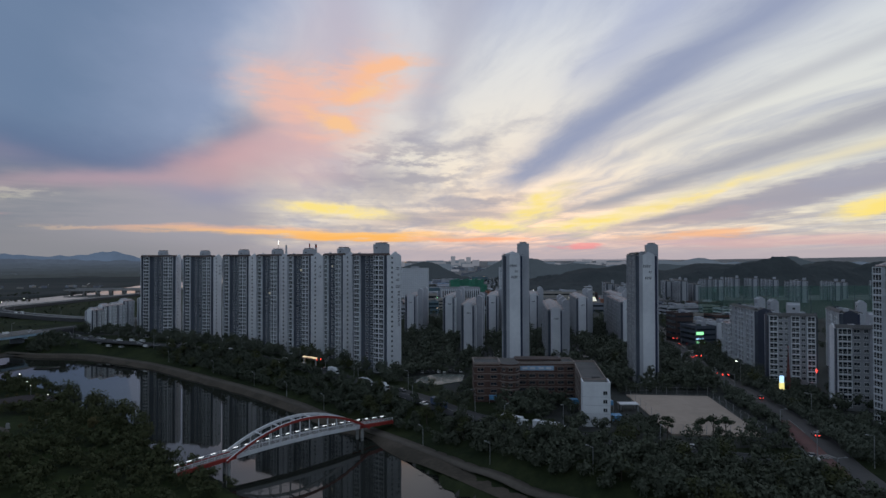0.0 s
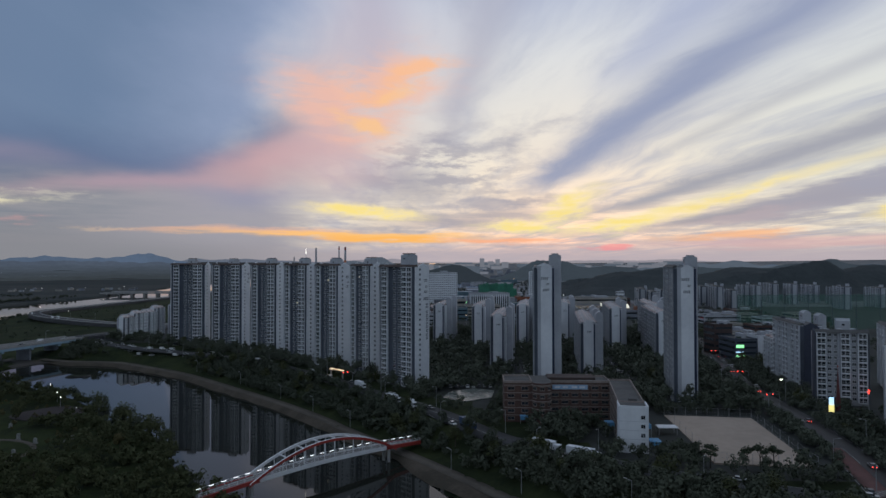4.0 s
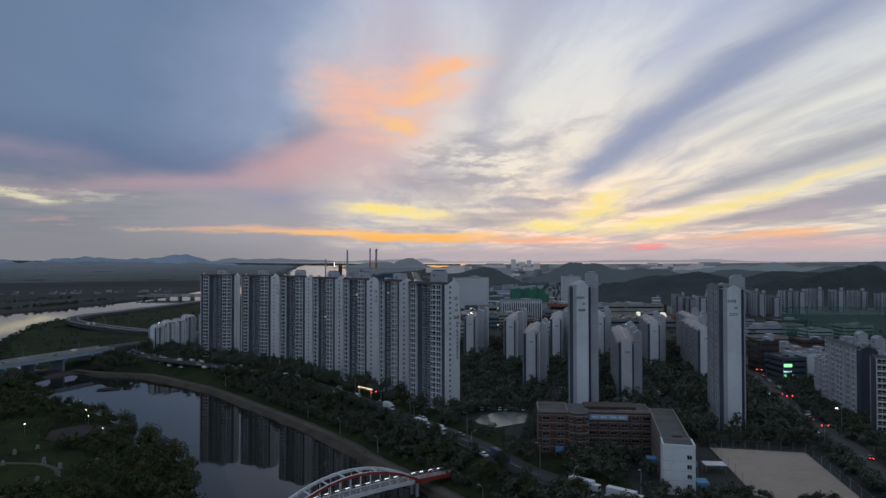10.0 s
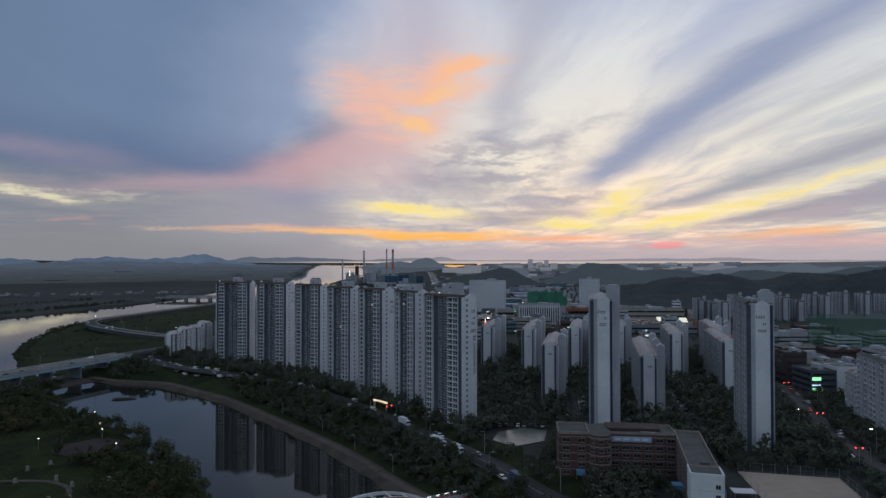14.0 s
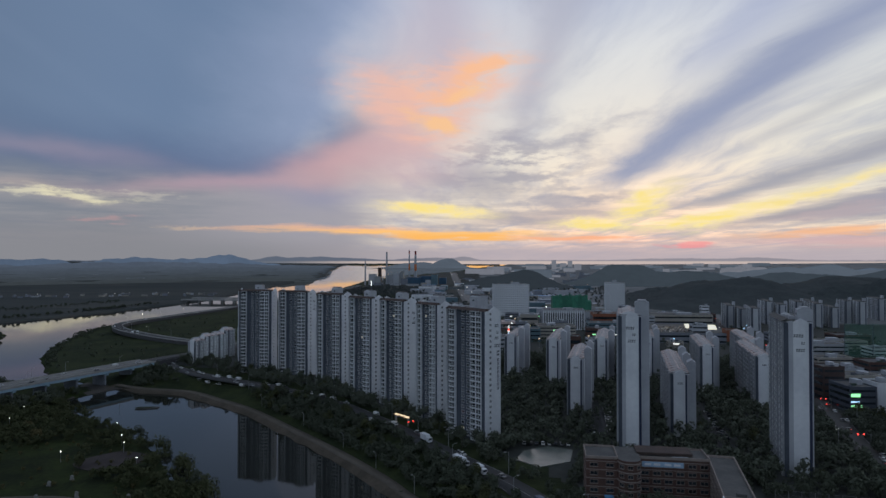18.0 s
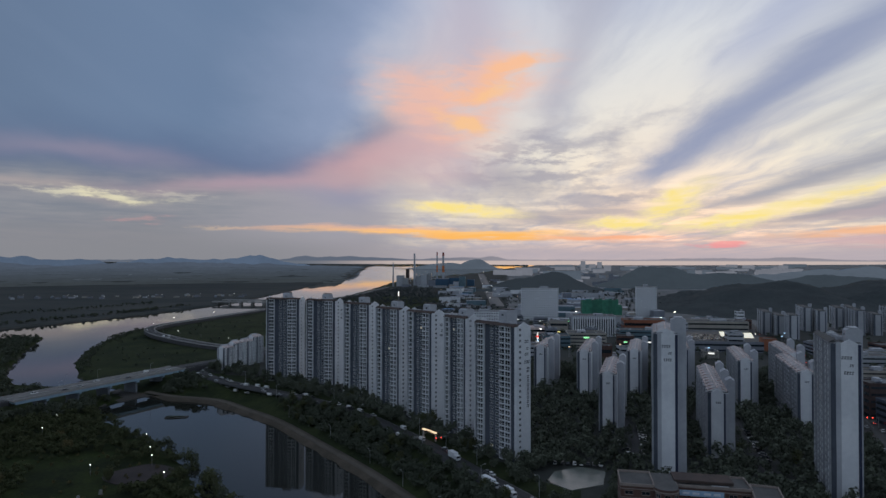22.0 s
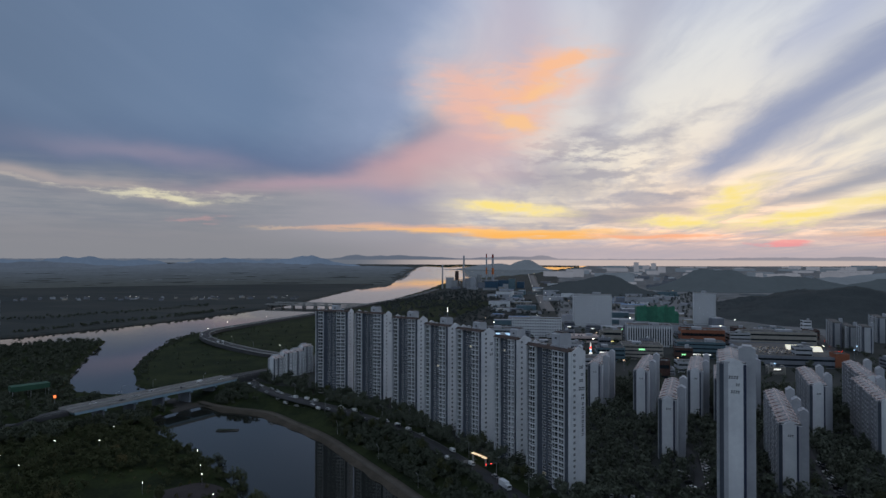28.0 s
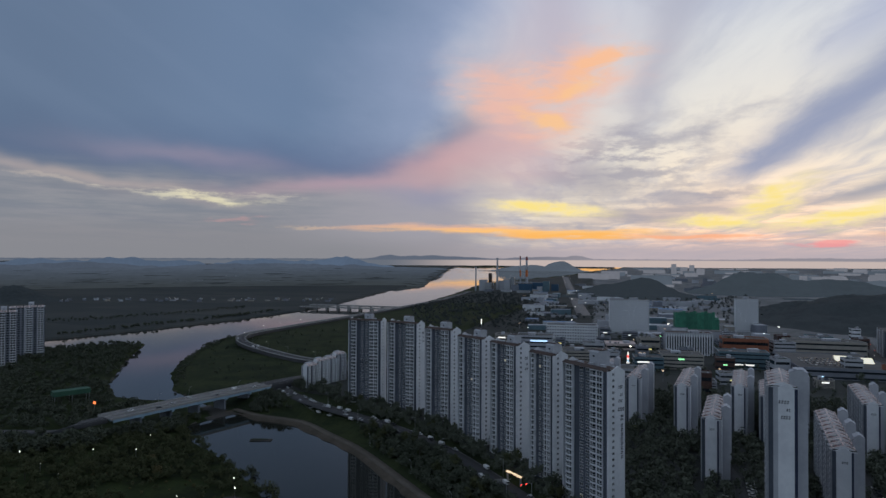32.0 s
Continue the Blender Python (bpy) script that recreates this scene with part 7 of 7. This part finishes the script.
for i in range(18):
    j = 3 + (i * 5) % (len(tc) - 6)
    side = Vector((th[j].y, -th[j].x)) * (4.6 if i % 2 else -4.4)
    put_car(crng.choice((0, 0, 1, 2, 3, 4)), tc[j].x + side.x, tc[j].y + side.y, math.atan2(th[j].y, th[j].x))
rc, rh = along(RAMP, 4)
for i in range(12):
    j = crng.randrange(8, 150)
    s_ = Vector((rh[j].y, -rh[j].x)) * crng.choice((-3.2, 3.2))
    put_car(crng.choice((0, 0, 1, 4)), rc[j].x + s_.x, rc[j].y + s_.y, math.atan2(rh[j].y, rh[j].x), 0.02 + ramp_level(rc[j]))
for j in range(10, 150, 14):
    s_ = Vector((rh[j].y, -rh[j].x)) * 7.0
    street_lamp(rc[j].x + s_.x, rc[j].y + s_.y, 10, math.atan2(-s_.y, -s_.x), lit=j % 4 == 0, z=ramp_level(rc[j]) - 1.0, group="ramp lamps")


def lorry(x, y, turn, M, label, L=9.0):
    root = thing("lorry", label, "lorry", Matrix.Translation((x, y, ground_z(x, y) + 0.25)) @ Matrix.Rotation(turn, 4, "Z"), "parked lorries")
    part("box", MB().box(-L / 2, L / 2 - 2, -1.25, 1.25, 0.95, 3.7, M), root, "plain cargo box")
    cab = part("cab", MB().box(L / 2 - 1.8, L / 2 + 0.2, -1.15, 1.15, 0.5, 2.8, M), root)
    part("windscreen", MB().box(L / 2 + 0.19, L / 2 + 0.23, -1.0, 1.0, 1.6, 2.5, GLASS), cab)
    part("chassis", MB().box(-L / 2 + 0.3, L / 2 - 1.8, -0.5, 0.5, 0.55, 0.94, RUBBER), root)
    for wx in (-L / 2 + 1.4, -L / 2 + 2.6, L / 2 - 0.8):
        for y_ in (-1.1, 1.1):
            part("wheel", MB().tube((wx, y_ - 0.15, 0.5), (wx, y_ + 0.15, 0.5), 0.5, 0.5, RUBBER, 10), root)


TRUCKBLUE = mat("lorry_blue", (0.04, 0.07, 0.13), (0.03, 0.05, 0.10), 0.3, 0.5)
for x, y, a, M, l, L in ((-39.6, 320, -0.85, WHITE, "white box lorry parked by the riverside road", 10), (-29.8, 309.5, -0.85, WHITE, "small white box lorry parked", 7), (27.5, 244, -0.62, WHITE, "long white trailer parked beside trees", 11),
                         (39.5, 235, -0.55, WHITE, "long white trailer parked beside trees", 12), (-2, 274, -1.0, TRUCKBLUE, "dark blue lorry parked beside trees", 10), (-62, 353, -0.85, WHITE, "white tank lorry on the riverside road", 8)):
    lorry(x, y, a, M, l, L)

gate = thing("entrance_gate", "warmly lit gateway canopy of the housing estate", "gate", Matrix.Translation((-82, 385, 0)) @ Matrix.Rotation(radians(-38), 4, "Z"))
part("canopy", MB().box(-6, 6, -0.7, 0.7, 4.4, 5.0, WARMGLOW), gate, "glowing cream canopy")
for x in (-5.4, 5.4):
    part("post", MB().box(x - 0.3, x + 0.3, -0.4, 0.4, -0.5, 4.39, CONC), gate)
part("lettering", MB().box(-3.0, 3.0, -0.77, -0.71, 4.55, 4.85, SIGN), gate, "dark bars of lettering")

pillar = thing("sign_pillar", "lit yellow and white filling station sign", "sign", Matrix.Translation((160, 296, ground_z(160, 296))))
part("post", MB().box(-0.4, 0.4, -0.3, 0.3, -0.5, 3.0, STEEL), pillar)
part("lower_panel", MB().box(-1.05, 1.05, -0.3, 0.3, 3.0, 6.4, YELLOWGLOW), pillar, "glowing yellow panel")
part("upper_panel", MB().box(-0.9, 0.9, -0.3, 0.3, 6.45, 9.6, BLUEGLOW), pillar, "glowing white panel")
SPIRERED = mat("spire_dull_red", (0.13, 0.035, 0.032), (0.10, 0.03, 0.028), 0.3, 0.7)
spire = thing("church_spire", "slender red church spire with a lit cross", "spire", Matrix.Translation((172, 312, ground_z(172, 312))))
part("shaft", MB().tube((0, 0, 0), (0, 0, 20), 1.2, 0.1, SPIRERED, 4), spire)
part("cross", MB().box(-0.1, 0.1, -0.1, 0.1, 20, 21.6, REDSTEEL).box(-0.5, -0.1, -0.1, 0.1, 20.8, 21.0, REDSTEEL).box(0.1, 0.5, -0.1, 0.1, 20.8, 21.0, REDSTEEL), spire)
cross = thing("lit_cross", "red glowing church cross on a mast", "cross", Matrix.Translation((186, 312, ground_z(186, 312))))
part("mast", MB().tube((0, 0, -0.5), (0, 0, 8), 0.15, 0.1, STEEL, 8), cross)
part("cross", MB().box(-0.12, 0.12, -0.15, 0.15, 8, 10, REDGLOW).box(-0.6, -0.12, -0.15, 0.15, 9.1, 9.3, REDGLOW).box(0.12, 0.6, -0.15, 0.15, 9.1, 9.3, REDGLOW), cross)


def traffic_signal(x, y, turn=0.0):
    root = thing("traffic_signal", "traffic signal on an arm showing red", "traffic signal", Matrix.Translation((x, y, ground_z(x, y))) @ Matrix.Rotation(turn, 4, "Z"), "traffic signals")
    part("pole", MB().tube((0, 0, -0.5), (0, 0, 6.2), 0.14, 0.1, STEEL, 8), root)
    part("arm", MB().tube((0, 0, 6), (-6, 0, 6.3), 0.08, 0.06, STEEL, 6), root)
    for xx in (-3, -6):
        h = part("signal_head", MB().box(xx - 0.9, xx + 0.9, -0.2, 0.2, 5.7, 6.5, SIGN), root)
        part("red_lens", MB().tube((xx - 0.5, -0.21, 6.1), (xx - 0.5, -0.3, 6.1), 0.32, 0.32, REDGLOW, 10), h)


for x, y, a in ((148, 318, 0.1), (160, 380, 0.1), (176, 462, 0.1), (226, 720, 0.1), (246, 900, 0.1), (-70, 372, 0.8)):
    traffic_signal(x, y, a)

raft = thing("pond_raft", "low dark planted raft floating on the pond", "raft", Matrix.Translation((-274.5, 433.5, WATER_Z)) @ Matrix.Rotation(0.35, 4, "Z"))
part("deck", MB().box(-7.5, 7.5, -2.5, 2.5, -0.3, 0.4, MUD), raft)
q = crown_quads(900, 420, 2.0, 1.0, 0.3)
q[:, :, 0] *= 3.6
q[:, :, 1] *= 1.1
q[:, :, 2] = 0.4 + 0.5 * np.abs(q[:, :, 2])
part("reeds", fast_mesh("reeds", q.reshape(-1, 3), np.arange(len(q) * 4).reshape(-1, 4), [LEAF2]), raft, "low dark reeds")
shed = thing("sports_net_shed", "green netted sports stand on posts", "sports net", Matrix.Translation((-488, 462, ground_z(-488, 462))) @ Matrix.Rotation(1.1, 4, "Z"))
part("net", MB().box(-14, 14, -5, 5, 8, 12, mat("dark_green_net", (0.03, 0.09, 0.055), (0.022, 0.07, 0.045), 0.1, 0.8)), shed, "green net box")
for x in (-13, 0, 13):
    for y in (-4.5, 4.5):
        part("post", MB().tube((x, y, -0.5), (x, y, 8), 0.2, 0.2, STEEL, 8), shed)
board = thing("lit_board", "small lit signboard on a post", "sign", Matrix.Translation((-432, 436, ground_z(-432, 436))))
part("post", MB().tube((0, 0, -0.5), (0, 0, 9), 0.2, 0.15, STEEL, 8), board)
part("panel", MB().box(-1.1, 1.1, -0.2, 0.2, 9, 11, glow("orange_red_sign", (1.0, 0.22, 0.06), 1.6)), board, "glowing orange panel")
STONE = mat("pale_stone", (0.24, 0.24, 0.225), (0.17, 0.17, 0.16), 0.8, 0.9)
for x, y, h in ((-214, 270, 1.6), (-221, 285, 2.0), (-217, 294, 1.8), (-199, 275, 2.4), (-187, 269, 2.2), (-178, 256, 1.4), (-183, 251, 2.4), (-186, 245, 1.5), (-175, 271, 1.3), (-176, 277, 2.0), (-228, 262, 1.6)):
    b = MB().box(-0.9, 0.9, -0.5, 0.5, -0.4, 0.4, STONE).box(-0.7, 0.7, -0.35, 0.35, 0.4, h, STONE).box(-0.5, 0.5, -0.3, 0.3, h, h + 0.3, STONE)
    solid("stone_sculpture", b, "pale stone sculpture block on the park lawn", "sculpture", Matrix.Translation((x, y, ground_z(x, y))), "park sculptures")
AWNING = mat("blue_awning", (0.10, 0.28, 0.48), (0.08, 0.23, 0.40), 0.4, 0.6)
for x, y, w, d, z in ((68.6, 249, 4.2, 5, 2.8), (68.6, 262, 4.0, 4, 5.6), (22.5, 283.5, 3.4, 2.6, 3.0), (55.4, 266, 3.5, 4, 5.2)):
    a = thing("awning", "blue awning on the school wall", "awning", Matrix.Translation((x, y, 0)), "school awnings")
    part("cover", MB().box(-w / 2, w / 2, -d / 2, d / 2, z, z + 0.25, AWNING), a)
    part("apron", MB().box(-w / 2, w / 2, -d / 2 - 0.06, -d / 2 - 0.01, z - 1.4, z + 0.2, AWNING), a)
    for s in (-1, 1):
        part("post", MB().box(s * w / 2 - 0.1, s * w / 2 + 0.1, -d / 2, -d / 2 + 0.2, -0.5, z, STEEL), a)
canopy = thing("shade_roof", "pale shade roof beside the sports ground", "shelter", Matrix.Translation((79, 268, 0.0)))
part("cover", MB().box(-4, 4, -2.5, 2.5, 3.0, 3.25, WHITE), canopy)
for x in (-3.6, 3.6):
    for y in (-2.1, 2.1):
        part("post", MB().box(x - 0.1, x + 0.1, y - 0.1, y + 0.1, -0.6, 3.0, STEEL), canopy)
fence = thing("sports_fence", "tall wire fence round the sports ground", "fence", Matrix.Translation((0, 0, 0)))
corner = [(84, 231), (117, 227), (124, 294), (87, 298)]
for (x0, y0), (x1, y1) in zip(corner, corner[1:] + corner[:1]):
    n = 8
    for i in range(n):
        x, y = lerp(x0, x1, i / n), lerp(y0, y1, i / n)
        part("post", MB().tube((x, y, -0.5), (x, y, 4.2), 0.07, 0.07, STEEL, 6), fence)
    for z in (0.9, 2.4, 4.1):
        part("wire_rail", MB().tube((x0, y0, z), (x1, y1, z), 0.018, 0.018, STEEL, 5), fence)
deck = thing("deck_skylight", "white tilted skylight on the parking deck", "skylight", Matrix.Translation((176, 838, ground_z(165, 835) + 12)), "parking deck skylights")
part("panel", MB().face([(-7, -5, 0.3), (7, -5, 0.3), (7, 5, 5), (-7, 5, 5)], SKYLIGHT).face([(-7, 5, 5), (7, 5, 5), (7, 5.2, 0.2), (-7, 5.2, 0.2)], WHITE), deck)
copy_thing(deck, Matrix.Translation((196, 830, ground_z(165, 835) + 12)))
for i in range(14):
    x, y = lerp(-182, -470, i / 13) + (15 if i % 2 else -15), lerp(1540, 3290, i / 13)
    lamp = thing("street_lamp", "lit lamp beside the far road", "street lamp", Matrix.Translation((x, y, ground_z(x, y))), "far road lamps")
    part("pole", MB().tube((0, 0, -0.5), (0, 0, 12), 0.3, 0.2, STEEL, 5), lamp)
    part("lamp_head", MB().box(-0.9, 0.9, -0.5, 0.5, 12, 13.2, VILLAGEGLOW), lamp)
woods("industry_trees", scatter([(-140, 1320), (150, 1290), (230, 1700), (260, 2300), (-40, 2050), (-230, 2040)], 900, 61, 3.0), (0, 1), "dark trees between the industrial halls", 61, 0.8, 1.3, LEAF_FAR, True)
pylon = thing("lit_pylon", "slender lit advertising pylon with stacked panels", "sign", Matrix.Translation((-43, 784, ground_z(-43, 784))))
part("post", MB().box(-0.3, 0.3, -0.3, 0.3, -0.5, 4, STEEL), pylon)
for i, (M, w) in enumerate(((WHITEGLOW, 3.2), (BLUEGLOW, 1.6), (WHITEGLOW, 2.2), (REDGLOW, 1.6), (WHITEGLOW, 1.5), (WHITEGLOW, 1.0))):
    part("panel", MB().box(-w / 2, w / 2, -0.4, 0.4, 4 + 2.2 * i, 5.7 + 2.2 * i, M), pylon, "glowing sign panel")
beacon = thing("roof_beacon", "slim white lit mast on a roof", "mast", Matrix.Translation((-120, 455.5, 72.6)))
part("pole", MB().tube((0, 0, -1.2), (0, 0, 3.0), 0.15, 0.12, STEEL, 6), beacon)
part("light_tube", MB().tube((0, 0, 3.0), (0, 0, 6.5), 0.3, 0.15, VILLAGEGLOW, 6), beacon, "white glowing tube")
# lights of the far shore and the town
for i in range(54):
    y = crng.uniform(680, 1250) if i % 2 else crng.uniform(700, 2300)
    x = crng.uniform(-0.22, 0.3) * y
    root = thing("town_lamp", "lit town lamp on a slim mast", "street lamp", Matrix.Translation((x, y, ground_z(x, y))), "town lamps")
    part("mast", MB().tube((0, 0, -0.5), (0, 0, 10), 0.2, 0.15, STEEL, 5), root)
    part("globe", MB().box(-0.75, 0.75, -0.4, 0.4, 10, 10.9, crng.choice((LAMPGLOW, LAMPGLOW, WARMGLOW, BLUEGLOW))), root)

woods("roadside_grove", scatter([(198, 430), (300, 440), (400, 700), (360, 860), (245, 860), (206, 560)], 190, 44, 1.5), (0, 2, 1), "dark trees between the low buildings", 44, 0.6, 1.0, LEAF4, True)
# the far bank: village, glass houses and a row of poplars
plain_rng = random.Random(21)
for i in range(44):
    t = i / 43
    x, y = lerp(-1640, -900, t) + plain_rng.uniform(-30, 30), lerp(1330, 1640, t) + plain_rng.uniform(-40, 60)
    if bool(inside(RIVER, np.array([x]), np.array([y]))[0]):
        continue
    w, d, h = plain_rng.uniform(6, 15), plain_rng.uniform(6, 9), plain_rng.uniform(3, 6)
    root = thing("village_house", "small pale village house on the rice plain", "house", Matrix.Translation((x, y, ground_z(x, y))) @ Matrix.Rotation(plain_rng.uniform(0, 3), 4, "Z"), "village houses")
    part("wall_box", MB().box(-w / 2, w / 2, -d / 2, d / 2, -1, h, plain_rng.choice((MIDWALL, GREYWALL, BEIGE, GREYWALL))), root)
    b = MB()
    b.face([(-w / 2 - 0.4, -d / 2 - 0.4, h), (w / 2 + 0.4, -d / 2 - 0.4, h), (w / 2 + 0.4, 0, h + 2.4), (-w / 2 - 0.4, 0, h + 2.4)], ROOFGREY).face([(w / 2 + 0.4, d / 2 + 0.4, h), (-w / 2 - 0.4, d / 2 + 0.4, h), (-w / 2 - 0.4, 0, h + 2.4), (w / 2 + 0.4, 0, h + 2.4)], ROOFGREY)
    b.face([(-w / 2, -d / 2, h), (-w / 2, 0, h + 2.3), (-w / 2, d / 2, h)], MIDWALL).face([(w / 2, d / 2, h), (w / 2, 0, h + 2.3), (w / 2, -d / 2, h)], MIDWALL)
    part("roof", b, root)
    if i % 4 == 0:
        lamp = thing("village_lamp", "lit lamp on a village mast", "street lamp", Matrix.Translation((x + 16, y - 8, ground_z(x + 16, y - 8))), "village lamps")
        part("mast", MB().tube((0, 0, -0.5), (0, 0, 8), 0.2, 0.15, STEEL, 5), lamp)
        part("globe", MB().box(-0.5, 0.5, -0.3, 0.3, 8, 8.7, VILLAGEGLOW), lamp)
for x, y, L in ((-2230, 2255, 160), (-2020, 2350, 120), (-2090, 2780, 130), (-1750, 2500, 80)):
    z = ground_z(x, y)
    b = MB().box(-L / 2, L / 2, -9, 9, -1, 2.5, mat("greenhouse_film", (0.26, 0.27, 0.28), (0.2, 0.21, 0.22), 0.05, 0.3)).box(-L / 2, L / 2, -5, 5, 2.5, 3.6, mat("greenhouse_ridge", (0.26, 0.27, 0.28), rough=0.3))
    solid("greenhouse", b, "long pale plastic greenhouse on the plain", "greenhouse", Matrix.Translation((x, y, z)) @ Matrix.Rotation(0.5, 4, "Z"), "greenhouses")
POPLAR = [(-1250, 760), (-1160, 840), (-1077, 949), (-1017, 1068), (-985, 1200), (-960, 1330)]
pl, _h = along(POPLAR, 6)
woods("poplar_row", np.array([(p.x + plain_rng.uniform(-2, 2), p.y + plain_rng.uniform(-2, 2)) for p in pl]), (1, 0), "row of dark poplars on the far bank", 51, 0.7, 1.0, LEAF2)
# cars parked on the store's roof, far off
b = MB()
for i in range(46):
    x, y = 136 + 4.0 * (i % 12) + plain_rng.uniform(-0.4, 0.4), 800 + 14.0 * (i // 12) + plain_rng.uniform(-0.5, 0.5)
    z = ground_z(165, 835) + 12.2
    M = plain_rng.choice((PAINTS[0], PAINTS[1], PAINTS[1], PAINTS[2], PAINTS[3], PAINTS[3]))
    b.box(x - 0.9, x + 0.9, y - 2.2, y + 2.2, z, z + 0.8, M).box(x - 0.8, x + 0.8, y - 1.4, y + 1.1, z + 0.8, z + 1.4, GLASS)
solid("parked_cars", b, "rows of cars parked on the store roof", "cars", kind="stuff")
# the lit shopping street
for i in range(16):
    x, y = lerp(112, 163, i / 15) + (3.5 if i % 2 else -3.5), lerp(800, 1110, i / 15)
    lamp = thing("street_lamp", "warm lit lamp of the shopping street", "street lamp", Matrix.Translation((x, y, ground_z(x, y))), "shopping street lamps")
    part("pole", MB().tube((0, 0, -0.5), (0, 0, 6), 0.12, 0.1, STEEL, 5), lamp)
    part("lamp_head", MB().box(-0.5, 0.5, -0.3, 0.3, 6, 6.6, STREETGLOW), lamp)
